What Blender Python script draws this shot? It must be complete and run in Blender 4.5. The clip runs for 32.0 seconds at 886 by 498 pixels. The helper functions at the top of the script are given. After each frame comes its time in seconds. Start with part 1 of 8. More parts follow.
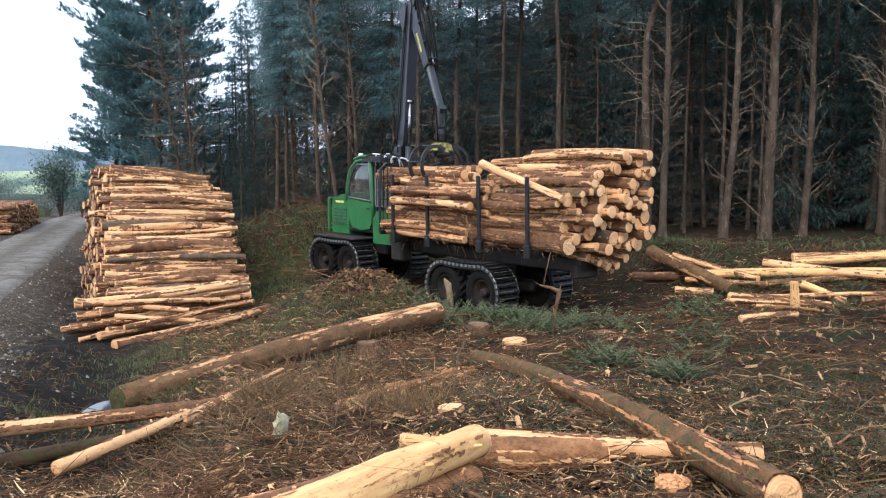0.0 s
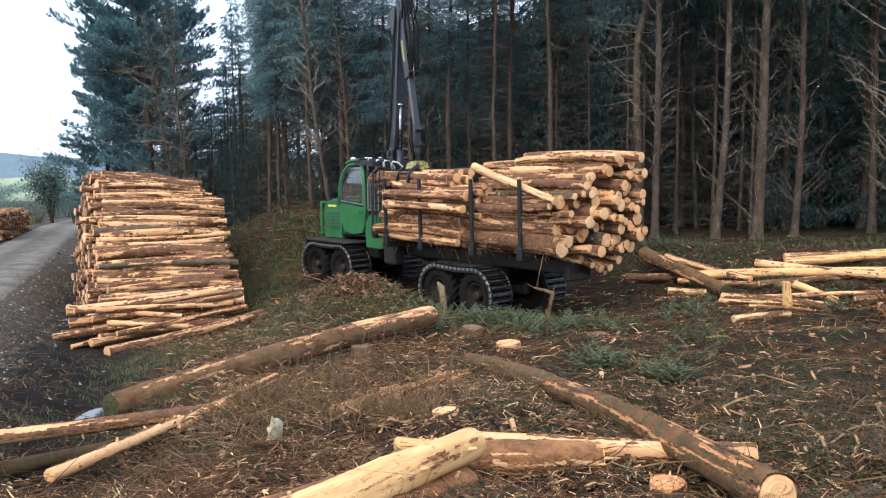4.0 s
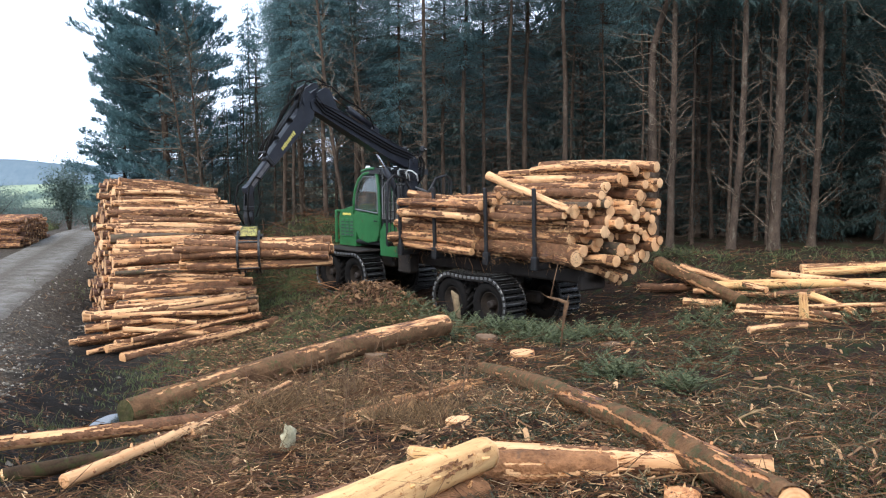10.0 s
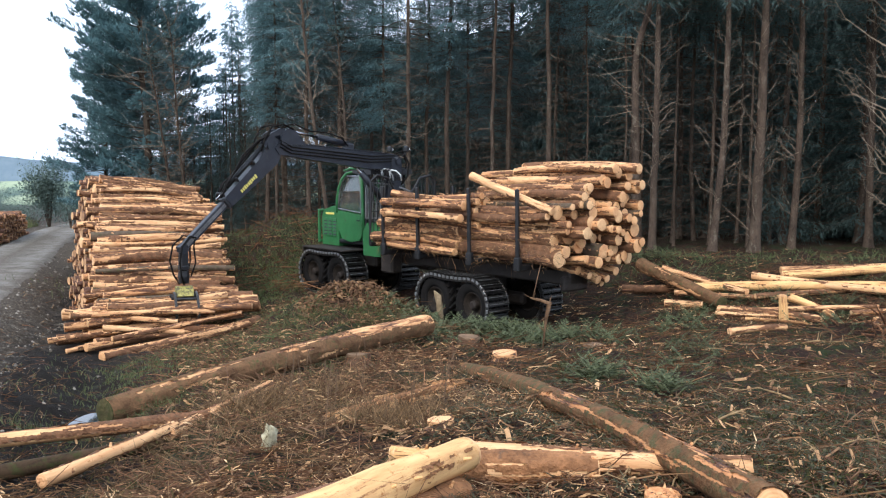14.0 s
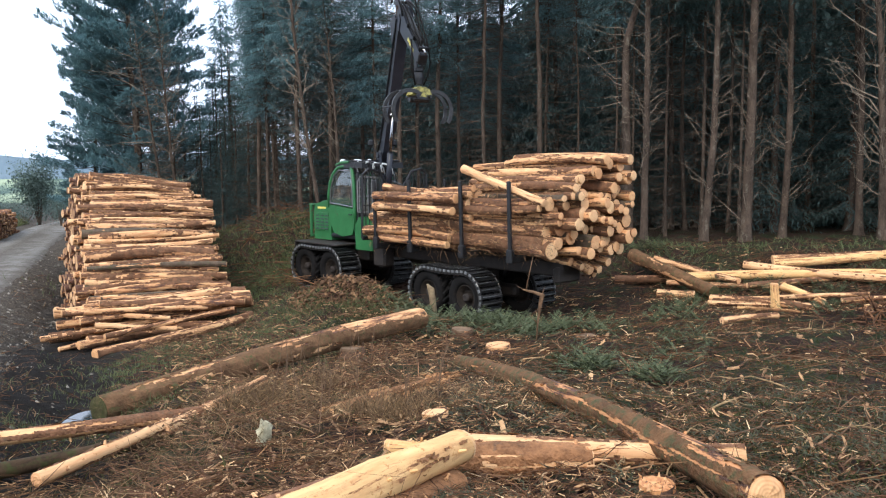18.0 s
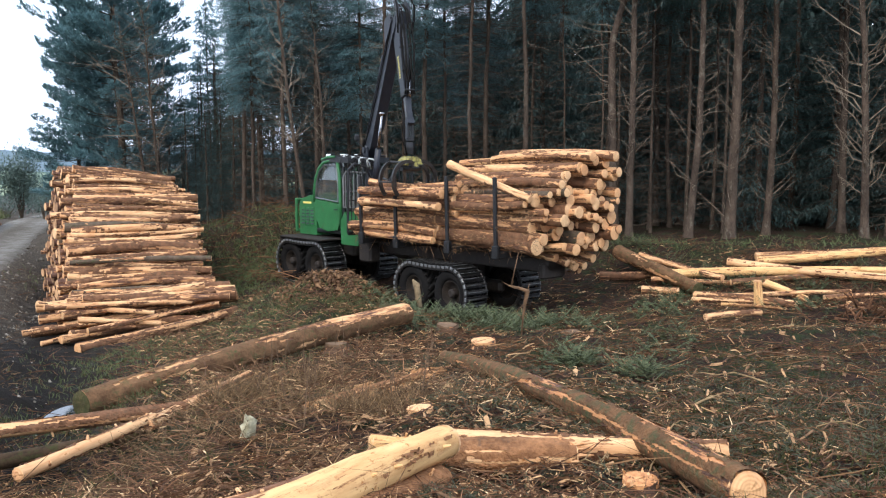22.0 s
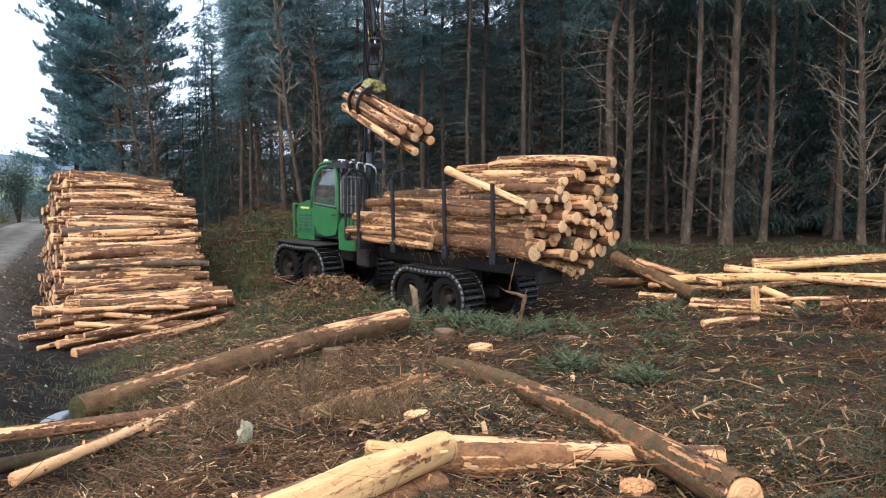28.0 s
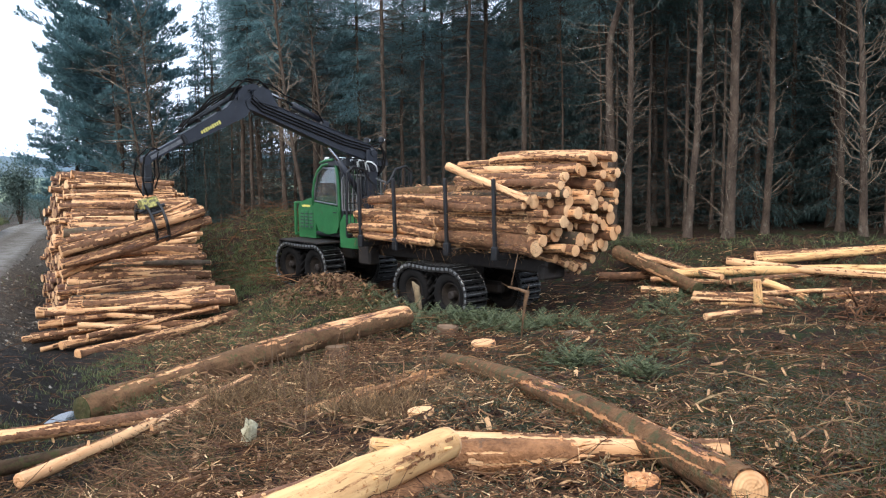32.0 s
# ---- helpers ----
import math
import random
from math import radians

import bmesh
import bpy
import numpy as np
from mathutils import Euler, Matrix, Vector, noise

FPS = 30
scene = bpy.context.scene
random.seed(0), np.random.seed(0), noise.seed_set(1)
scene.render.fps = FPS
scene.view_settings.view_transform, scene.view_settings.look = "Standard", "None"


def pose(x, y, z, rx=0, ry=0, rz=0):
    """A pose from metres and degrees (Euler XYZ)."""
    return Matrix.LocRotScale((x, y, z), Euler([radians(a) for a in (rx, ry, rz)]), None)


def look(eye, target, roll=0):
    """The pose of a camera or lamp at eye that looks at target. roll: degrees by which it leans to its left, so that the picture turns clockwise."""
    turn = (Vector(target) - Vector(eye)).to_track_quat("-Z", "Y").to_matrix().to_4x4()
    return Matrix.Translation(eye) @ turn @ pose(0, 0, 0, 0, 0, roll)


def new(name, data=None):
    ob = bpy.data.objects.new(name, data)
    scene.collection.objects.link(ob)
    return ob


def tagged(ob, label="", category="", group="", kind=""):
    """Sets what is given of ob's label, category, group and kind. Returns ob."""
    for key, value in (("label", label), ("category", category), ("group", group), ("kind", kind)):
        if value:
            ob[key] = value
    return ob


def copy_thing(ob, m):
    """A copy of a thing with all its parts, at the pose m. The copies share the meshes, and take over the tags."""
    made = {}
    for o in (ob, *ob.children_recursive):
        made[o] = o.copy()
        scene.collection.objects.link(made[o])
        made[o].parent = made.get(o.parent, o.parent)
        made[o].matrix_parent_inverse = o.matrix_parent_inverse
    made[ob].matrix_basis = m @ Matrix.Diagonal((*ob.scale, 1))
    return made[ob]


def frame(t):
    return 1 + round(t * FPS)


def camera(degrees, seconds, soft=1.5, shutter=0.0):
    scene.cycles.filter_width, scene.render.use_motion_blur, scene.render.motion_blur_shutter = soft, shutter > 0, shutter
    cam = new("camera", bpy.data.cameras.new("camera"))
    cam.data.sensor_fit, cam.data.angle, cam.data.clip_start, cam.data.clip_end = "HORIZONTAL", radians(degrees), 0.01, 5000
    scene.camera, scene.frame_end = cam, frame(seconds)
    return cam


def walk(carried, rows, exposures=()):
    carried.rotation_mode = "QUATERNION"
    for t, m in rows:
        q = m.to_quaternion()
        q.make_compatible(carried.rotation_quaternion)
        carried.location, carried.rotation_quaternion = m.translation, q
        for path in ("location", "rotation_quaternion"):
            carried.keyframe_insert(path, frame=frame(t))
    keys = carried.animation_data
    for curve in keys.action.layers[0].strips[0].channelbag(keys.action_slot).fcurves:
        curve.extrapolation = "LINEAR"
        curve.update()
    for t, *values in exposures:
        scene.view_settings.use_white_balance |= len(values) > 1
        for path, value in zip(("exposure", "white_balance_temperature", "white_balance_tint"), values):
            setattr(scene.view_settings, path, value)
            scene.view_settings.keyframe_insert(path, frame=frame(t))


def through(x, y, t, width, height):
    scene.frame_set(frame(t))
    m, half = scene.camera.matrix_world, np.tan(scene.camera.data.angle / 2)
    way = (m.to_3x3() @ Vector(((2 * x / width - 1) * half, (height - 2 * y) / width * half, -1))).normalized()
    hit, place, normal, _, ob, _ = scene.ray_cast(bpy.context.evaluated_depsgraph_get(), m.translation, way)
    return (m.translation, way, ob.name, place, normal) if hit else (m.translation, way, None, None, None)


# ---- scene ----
cam = camera(56.0, 32.0, soft=1.2)
EYE = (0.0, 0.0, 3.7)
# seconds, yaw, pitch, roll of the hand-held camera, which stands on one spot
PATH = [
    (0, 0, -5.85, 0), (0.5, 0.01, -5.9, 0.02), (1, -0.17, -5.73, 0.26), (1.5, -0.56, -5.45, 0.34),
    (2, -0.35, -5.99, 0.35), (2.5, -0.11, -6.66, 0.38), (3, -0.05, -6.44, 0.38), (3.5, -0.3, -5.84, 0.42),
    (5.5, -0.7, -5.47, 0.51), (6, -0.51, -5.61, 0.59), (6.5, -0.33, -5.37, 0.62), (7, -0.65, -5.17, 0.61),
    (7.5, -1.01, -5.29, 0.52), (8, -1.08, -5.34, 0.36), (8.5, -0.71, -5.67, 0.53), (9, 0.38, -5.63, 0.72),
    (9.5, 1, -5.2, 0.47), (10, 0.47, -5.02, 0.22), (10.5, 0.04, -4.97, -0), (11, -0.4, -5.04, -0.25),
    (11.5, -0.51, -5.15, -0.4), (12, -0.49, -5.09, -0.31), (12.5, -0.57, -5.09, -0.17), (13, -0.63, -5.06, -0.28),
    (13.5, -0.62, -5.04, -0.3), (15.5, -1.35, -4.92, -0), (16, -1.77, -5.03, -0.05), (16.5, -1.56, -5.28, -0.08),
    (17, -1.58, -5.63, -0.08), (17.5, -1.51, -5.83, 0.09), (18, -1.24, -5.49, 0.4), (18.5, -1.49, -5.15, 0.28),
    (19, -1.75, -4.81, 0.25), (19.5, -1.86, -4.64, 0.28), (20, -1.87, -4.86, 0.05), (20.5, -2.11, -5.1, -0.24),
    (21, -2.43, -5.23, -0.41), (21.5, -2.49, -5.63, -0.22), (22, -2.19, -5.8, 0.01), (22.5, -2.08, -5.72, -0.09),
    (23, -2.1, -5.41, -0.32), (23.5, -2.24, -5.1, -0.52), (24, -2.31, -4.79, -0.5), (24.5, -2.31, -4.58, -0.35),
    (25, -2.35, -4.64, -0.36), (25.5, -2.56, -4.91, -0.44), (26, -2.52, -5.36, -0.43), (26.5, -2.15, -5.6, -0.27),
    (28.5, -2.48, -5.39, -0.07), (29, -2.58, -5.4, -0.01), (29.5, -2.29, -5.44, 0.15), (30, -2.14, -5.49, 0.21),
    (30.5, -2.1, -5.37, 0.28), (31, -2.13, -5.75, 0.33), (31.5, -2.26, -5.84, 0.44), (32, -2.29, -5.66, 0.54),
]
walk(cam, [(t, pose(*EYE, 90 + p, r, y)) for t, y, p, r in PATH])

# ---------------------------------------------------------------- light
world = bpy.data.worlds.new("overcast_sky")
scene.world = world
world.use_nodes = True
wn = world.node_tree
wn.nodes.clear()
sky = wn.nodes.new("ShaderNodeTexSky")
sky.sky_type, sky.sun_disc = "NISHITA", False
sky.sun_elevation, sky.sun_rotation = radians(44), radians(206)
sky.air_density, sky.dust_density = 1.0, 4.0
cover = wn.nodes.new("ShaderNodeMix")
cover.data_type = "RGBA"
cover.inputs[0].default_value = 0.86
cover.inputs[7].default_value = (9.5, 11.1, 13.9, 1)
bg = wn.nodes.new("ShaderNodeBackground")
bg.inputs[1].default_value = 0.15
wout = wn.nodes.new("ShaderNodeOutputWorld")
wn.links.new(sky.outputs[0], cover.inputs[6])
wn.links.new(cover.outputs[2], bg.inputs[0])
wn.links.new(bg.outputs[0], wout.inputs[0])
sun = new("sun", bpy.data.lights.new("sun", "SUN"))
sun.data.energy, sun.data.angle, sun.data.color = 2.0, radians(20), (1.0, 0.905, 0.8)
sun.matrix_world = look((-14, -15, 32), (0, 14, 1))
scene.view_settings.exposure = 0.28

# ---------------------------------------------------------------- materials


def material(name, rough=0.8, metal=0.0):
    m = bpy.data.materials.new(name)
    m.use_nodes = True
    b = m.node_tree.nodes["Principled BSDF"]
    b.inputs["Roughness"].default_value, b.inputs["Metallic"].default_value = rough, metal
    b.inputs["Specular IOR Level"].default_value = 0.18 if rough >= 0.8 else 0.35
    return m, m.node_tree, b


def coords(nt, kind="Object", stretch=(1, 1, 1), shift=True):
    """Texture place, shifted at random from object to object."""
    tc, mp = nt.nodes.new("ShaderNodeTexCoord"), nt.nodes.new("ShaderNodeMapping")
    mp.inputs["Scale"].default_value = stretch
    nt.links.new(tc.outputs[kind], mp.inputs["Vector"])
    if not shift:
        return mp.outputs[0]
    info, mul, add = nt.nodes.new("ShaderNodeObjectInfo"), nt.nodes.new("ShaderNodeMath"), nt.nodes.new("ShaderNodeVectorMath")
    mul.operation, mul.inputs[1].default_value = "MULTIPLY", 60.0
    nt.links.new(info.outputs["Random"], mul.inputs[0])
    nt.links.new(mp.outputs[0], add.inputs[0])
    nt.links.new(mul.outputs[0], add.inputs[1])
    return add.outputs[0]


def noise_tex(nt, vec, scale, detail=5.0, rough=0.6):
    n = nt.nodes.new("ShaderNodeTexNoise")
    n.inputs["Scale"].default_value, n.inputs["Detail"].default_value, n.inputs["Roughness"].default_value = scale, detail, rough
    if vec is not None:
        nt.links.new(vec, n.inputs["Vector"])
    return n.outputs["Fac"]


def ramp(nt, fac, stops, hard=False):
    r = nt.nodes.new("ShaderNodeValToRGB")
    e = r.color_ramp.elements
    while len(e) < len(stops):
        e.new(0.5)
    for k, (p, c) in enumerate(stops):
        e[k].position = p
        e[k].color = (*c, 1) if len(c) == 3 else c
    if hard:
        r.color_ramp.interpolation = "EASE"
    nt.links.new(fac, r.inputs[0])
    return r.outputs["Color"]


def mix(nt, fac, a, b, how="MIX"):
    m = nt.nodes.new("ShaderNodeMix")
    m.data_type, m.blend_type = "RGBA", how
    for sock, v in ((m.inputs[0], fac), (m.inputs[6], a), (m.inputs[7], b)):
        if isinstance(v, (int, float)):
            sock.default_value = v
        elif isinstance(v, tuple):
            sock.default_value = (*v, 1)
        else:
            nt.links.new(v, sock)
    return m.outputs[2]


def bump(nt, b, height, strength=0.5, dist=0.02):
    n = nt.nodes.new("ShaderNodeBump")
    n.inputs["Strength"].default_value, n.inputs["Distance"].default_value = strength, dist
    nt.links.new(height, n.inputs["Height"])
    nt.links.new(n.outputs[0], b.inputs["Normal"])


def noisy(name, dark, light, scale=4.0, rough=0.8, metal=0.0, fine=40.0, relief=0.3, dist=0.01, stretch=(1, 1, 1), dirt=None, dirt_amount=0.55):
    """A surface with broad and fine variation, and dirt in patches."""
    m, nt, b = material(name, rough, metal)
    v = coords(nt, stretch=stretch)
    broad, small = noise_tex(nt, v, scale), noise_tex(nt, v, fine, 4)
    c = ramp(nt, broad, [(0.3, dark), (0.7, light)])
    c = mix(nt, 0.35, c, ramp(nt, small, [(0.3, dark), (0.7, light)]))
    if dirt:
        patch = ramp(nt, noise_tex(nt, v, scale * 1.7, 7, 0.7), [(dirt_amount - 0.06, (0, 0, 0)), (dirt_amount + 0.08, (1, 1, 1))])
        c = mix(nt, patch, c, dirt)
    nt.links.new(c, b.inputs["Base Color"])
    bump(nt, b, small, relief, dist)
    return m


def bark_material(name, bark_a, bark_b, wood_a, wood_b, peel=0.5, moss=0.0, inner_a=(0.24, 0.088, 0.036), inner_b=(0.58, 0.26, 0.105)):
    """Spruce bark along local x, torn away in long patches that show the wood."""
    m, nt, b = material(name, 0.75)
    v = coords(nt)
    vs = coords(nt, stretch=(0.4, 3.4, 3.4))
    fine = noise_tex(nt, v, 38, 5, 0.7)
    bark = ramp(nt, noise_tex(nt, v, 9, 6, 0.7), [(0.25, bark_a), (0.75, bark_b)])
    bark = mix(nt, 0.4, bark, ramp(nt, fine, [(0.3, bark_a), (0.75, bark_b)]))
    if moss:
        bark = mix(nt, ramp(nt, noise_tex(nt, v, 2.3, 5), [(0.62 - moss, (0, 0, 0)), (0.7 - moss * 0.6, (1, 1, 1))]), bark, (0.075, 0.085, 0.03))
    wood = ramp(nt, noise_tex(nt, vs, 5, 5), [(0.3, wood_a), (0.7, wood_b)])
    specks = ramp(nt, noise_tex(nt, v, 21, 4, 0.7), [(0.59, (1, 1, 1)), (0.68, (0.62, 0.42, 0.28))])
    wood = mix(nt, 1.0, wood, specks, "MULTIPLY")
    patches = noise_tex(nt, vs, 3.0, 12, 0.78)
    flecks = noise_tex(nt, coords(nt, stretch=(0.35, 7.0, 7.0)), 4.0, 8, 0.75)
    blend = nt.nodes.new("ShaderNodeMix")
    blend.inputs[0].default_value = 0.3
    nt.links.new(patches, blend.inputs[2])
    nt.links.new(flecks, blend.inputs[3])
    # some logs keep their bark, others have lost most of it
    info, vary = nt.nodes.new("ShaderNodeObjectInfo"), nt.nodes.new("ShaderNodeMath")
    vary.operation, vary.inputs[1].default_value = "MULTIPLY_ADD", 0.09
    shift = nt.nodes.new("ShaderNodeMath")
    shift.operation, shift.inputs[1].default_value = "SUBTRACT", 0.045
    nt.links.new(info.outputs["Random"], vary.inputs[0])
    nt.links.new(blend.outputs[0], shift.inputs[0])
    nt.links.new(shift.outputs[0], vary.inputs[2])
    patches = vary.outputs[0]
    mask = ramp(nt, patches, [(peel - 0.009, (0, 0, 0)), (peel + 0.009, (1, 1, 1))])
    # a rim of orange inner bark between the bark and the bare wood, and stains of it
    rim = ramp(nt, patches, [(peel + 0.01, (0, 0, 0)), (peel + 0.042, (1, 1, 1))])
    stain = ramp(nt, noise_tex(nt, vs, 4.2, 7, 0.7), [(0.52, (1, 1, 1)), (0.66, (0.5, 0.5, 0.5))])
    inner = ramp(nt, fine, [(0.3, inner_a), (0.7, inner_b)])
    wood = mix(nt, mix(nt, 1.0, rim, stain, "MULTIPLY"), inner, wood)
    nt.links.new(mix(nt, mask, bark, wood), b.inputs["Base Color"])
    h = mix(nt, mask, fine, (0.12, 0.12, 0.12))
    bump(nt, b, h, 0.9, 0.035)
    return m


BARK_A, BARK_B = (0.04, 0.02, 0.014), (0.24, 0.12, 0.078)
WOOD_A, WOOD_B = (0.49, 0.218, 0.092), (0.78, 0.472, 0.232)
M_LOG = [bark_material("spruce_bark_torn", BARK_A, BARK_B, WOOD_A, WOOD_B, 0.505),
         bark_material("spruce_bark_whole", BARK_A, (0.17, 0.1, 0.068), WOOD_A, WOOD_B, 0.545),
         bark_material("spruce_bark_stripped", BARK_A, BARK_B, (0.58, 0.29, 0.1368), (0.84, 0.55, 0.3135), 0.49),
         bark_material("spruce_bark_grey", (0.04, 0.03, 0.022), (0.16, 0.112, 0.075), WOOD_A, WOOD_B, 0.55, 0.06)]
M_MOSSY = bark_material("mossy_bark", (0.05, 0.028, 0.018), (0.2, 0.11, 0.062), WOOD_A, WOOD_B, 0.6, 0.05)
M_ROTTEN = noisy("rotten_wood", (0.018, 0.0115, 0.007), (0.085, 0.052, 0.029), 7, 0.95, fine=40, relief=0.7, dirt=(0.04, 0.045, 0.015), dirt_amount=0.55)
M_OLIVE = bark_material("olive_bark", (0.055, 0.033, 0.019), (0.21, 0.126, 0.066), (0.33, 0.125, 0.045), (0.68, 0.33, 0.13), 0.55, 0.02)
M_RED = bark_material("red_bark", (0.08, 0.04, 0.024), (0.34, 0.18, 0.1), WOOD_A, WOOD_B, 0.545)
M_WOOD = bark_material("torn_sapwood", BARK_A, BARK_B, WOOD_A, WOOD_B, 0.45)
M_PALE = bark_material("pale_sapwood", (0.12, 0.055, 0.028), (0.4, 0.192, 0.1026), (0.56, 0.272, 0.118), (0.82, 0.523, 0.272), 0.43)
M_INNER = bark_material("orange_inner_wood", BARK_A, BARK_B, (0.4, 0.16, 0.06), (0.72, 0.37, 0.16), 0.46)
M_BARK = noisy("red_brown_bark", (0.05, 0.024, 0.013), (0.27, 0.133, 0.07), 7, 0.85, fine=42, relief=0.8, dist=0.02, dirt=(0.11, 0.075, 0.046), dirt_amount=0.6)
M_BARK_GREY = noisy("grey_brown_bark", (0.04, 0.03, 0.022), (0.17, 0.12, 0.082), 7, 0.85, fine=42, relief=0.8, dist=0.02, dirt=(0.075, 0.08, 0.035), dirt_amount=0.58)
M_BARK_MOSS = noisy("mossy_brown_bark", (0.055, 0.028, 0.014), (0.23, 0.125, 0.062), 5, 0.9, fine=36, relief=0.8, dist=0.02, dirt=(0.07, 0.075, 0.028), dirt_amount=0.6)
M_BARK_OLIVE = noisy("olive_grey_bark", (0.05, 0.026, 0.013), (0.22, 0.112, 0.052), 5, 0.9, fine=36, relief=0.8, dist=0.02, dirt=(0.06, 0.064, 0.028), dirt_amount=0.55)
M_BARK_RED = noisy("flaky_red_bark", (0.07, 0.03, 0.014), (0.42, 0.2, 0.09), 6, 0.85, fine=40, relief=0.9, dist=0.025, dirt=(0.13, 0.08, 0.05), dirt_amount=0.66)
M_PEELED = bark_material("peeled_wood", (0.2, 0.085, 0.035), (0.5, 0.24, 0.1), (0.56, 0.29, 0.108), (0.8, 0.52, 0.232), 0.438)


def cut_material():
    m, nt, b = material("sawn_end_grain", 0.7)
    v = coords(nt)
    info = nt.nodes.new("ShaderNodeObjectInfo")
    w = nt.nodes.new("ShaderNodeTexWave")
    w.wave_type, w.rings_direction = "RINGS", "X"
    tc = nt.nodes.new("ShaderNodeTexCoord")
    nt.links.new(tc.outputs["Object"], w.inputs["Vector"])
    w.inputs["Scale"].default_value, w.inputs["Distortion"].default_value, w.inputs["Detail"].default_value = 14, 1.5, 3
    base = ramp(nt, info.outputs["Random"], [(0.0, (0.48, 0.19, 0.08)), (0.35, (0.7, 0.35, 0.155)), (0.7, (0.82, 0.53, 0.29)), (1.0, (0.56, 0.25, 0.115))])
    c = mix(nt, 0.5, base, ramp(nt, noise_tex(nt, v, 6, 5), [(0.3, (0.5, 0.22, 0.09)), (0.7, (0.85, 0.54, 0.27))]))
    c = mix(nt, 0.22, c, ramp(nt, w.outputs["Fac"], [(0.2, (0.45, 0.24, 0.1)), (0.8, (0.8, 0.56, 0.3))]))
    nt.links.new(c, b.inputs["Base Color"])
    bump(nt, b, noise_tex(nt, v, 60, 3), 0.3, 0.004)
    return m


M_CUT = cut_material()
M_TRUNK = noisy("standing_trunk_bark", (0.018, 0.0135, 0.0105), (0.125, 0.09, 0.066), 3.2, 0.9, fine=26, relief=0.9, dist=0.04, stretch=(1, 1, 0.45), dirt=(0.17, 0.15, 0.115), dirt_amount=0.62)
M_TWIG = noisy("dead_twig", (0.024, 0.018, 0.014), (0.125, 0.094, 0.068), 3, 0.9, fine=20)
# dead limbs at the forest edge: the light on them is painted in paler
M_LIT_LIMB = noisy("edge_lit_dead_limb", (0.06, 0.046, 0.034), (0.34, 0.27, 0.2), 2.2, 0.9, fine=16)
M_NEEDLE = noisy("spruce_needles", (0.026, 0.052, 0.05), (0.085, 0.14, 0.13), 0.7, 0.6, fine=9, relief=0.1)
# bluish haze is painted into these paler needles of pines and some spruces
M_HAZE_NEEDLE = noisy("haze_paled_needles", (0.075, 0.148, 0.156), (0.185, 0.315, 0.33), 0.6, 0.6, fine=8, relief=0.1)
M_GREEN = noisy("green_machine_paint", (0.02, 0.105, 0.036), (0.04, 0.175, 0.064), 2.5, 0.36, fine=30, relief=0.05, dirt=(0.07, 0.075, 0.04), dirt_amount=0.64)
M_BLACK = noisy("black_machine_paint", (0.008, 0.0085, 0.01), (0.02, 0.021, 0.023), 4, 0.42, fine=40, relief=0.1, dirt=(0.03, 0.026, 0.023), dirt_amount=0.64)
M_BOOM = noisy("dark_grey_boom_paint", (0.012, 0.014, 0.02), (0.026, 0.03, 0.04), 3, 0.38, fine=40, relief=0.08, dirt=(0.05, 0.048, 0.045), dirt_amount=0.66)
M_RUBBER = noisy("muddy_rubber", (0.0045, 0.0045, 0.0045), (0.011, 0.01, 0.0095), 5, 0.9, fine=50, dirt=(0.016, 0.012, 0.0095), dirt_amount=0.6)
M_MUDDY = noisy("mud_caked_steel", (0.012, 0.01, 0.009), (0.034, 0.026, 0.021), 4, 0.75, fine=45, relief=0.4, dirt=(0.04, 0.029, 0.022), dirt_amount=0.6)
M_RIM = noisy("dusty_rim", (0.01, 0.0082, 0.007), (0.034, 0.026, 0.02), 6, 0.8, fine=30)
M_STEEL = noisy("worn_steel", (0.06, 0.06, 0.065), (0.24, 0.24, 0.24), 6, 0.35, 0.6, fine=60)
# sheen on the guard bars is put into this pale grey, shared by track links
M_GUARD = noisy("sheen_grey_steel", (0.1, 0.105, 0.105), (0.26, 0.265, 0.265), 5, 0.4, 0.4)
M_CHROME = noisy("hydraulic_rod", (0.22, 0.22, 0.23), (0.4, 0.4, 0.4), 3, 0.25, 1.0)
M_YELLOW = noisy("yellow_paint", (0.25, 0.22, 0.055), (0.48, 0.43, 0.13), 7, 0.6, fine=24, dirt=(0.08, 0.075, 0.04), dirt_amount=0.5)
M_MARK = noisy("yellow_marking", (0.6, 0.52, 0.1), (0.75, 0.65, 0.2), 5, 0.5)
M_WHITE = noisy("white_glint_sheath", (0.35, 0.38, 0.38), (0.7, 0.74, 0.74), 7, 0.6, fine=30)
M_GLASS, nt_g, b_g = material("cab_glass", 0.0)
b_g.inputs["Transmission Weight"].default_value = 1.0
b_g.inputs["Base Color"].default_value = (0.72, 0.79, 0.78, 1)


def thin_layer(m, share, tint=None, through=True):
    """Light passing through needles and leaves, or a pale film on glass for reflected sky and dust."""
    nt = m.node_tree
    b = next(n for n in nt.nodes if n.type == "BSDF_PRINCIPLED")
    out = next(n for n in nt.nodes if n.type == "OUTPUT_MATERIAL")
    t = nt.nodes.new("ShaderNodeBsdfTranslucent" if through else "ShaderNodeBsdfDiffuse")
    both = nt.nodes.new("ShaderNodeMixShader")
    if tint:
        t.inputs[0].default_value = (*tint, 1)
        film = ramp(nt, noise_tex(nt, coords(nt), 2.5, 5), [(0.35, (share * 0.5,) * 3), (0.7, (share * 1.4,) * 3)])
        nt.links.new(film, both.inputs[0])
    else:
        nt.links.new(b.inputs["Base Color"].links[0].from_socket, t.inputs[0])
        both.inputs[0].default_value = share
    nt.links.new(b.outputs[0], both.inputs[1])
    nt.links.new(t.outputs[0], both.inputs[2])
    nt.links.new(both.outputs[0], out.inputs[0])


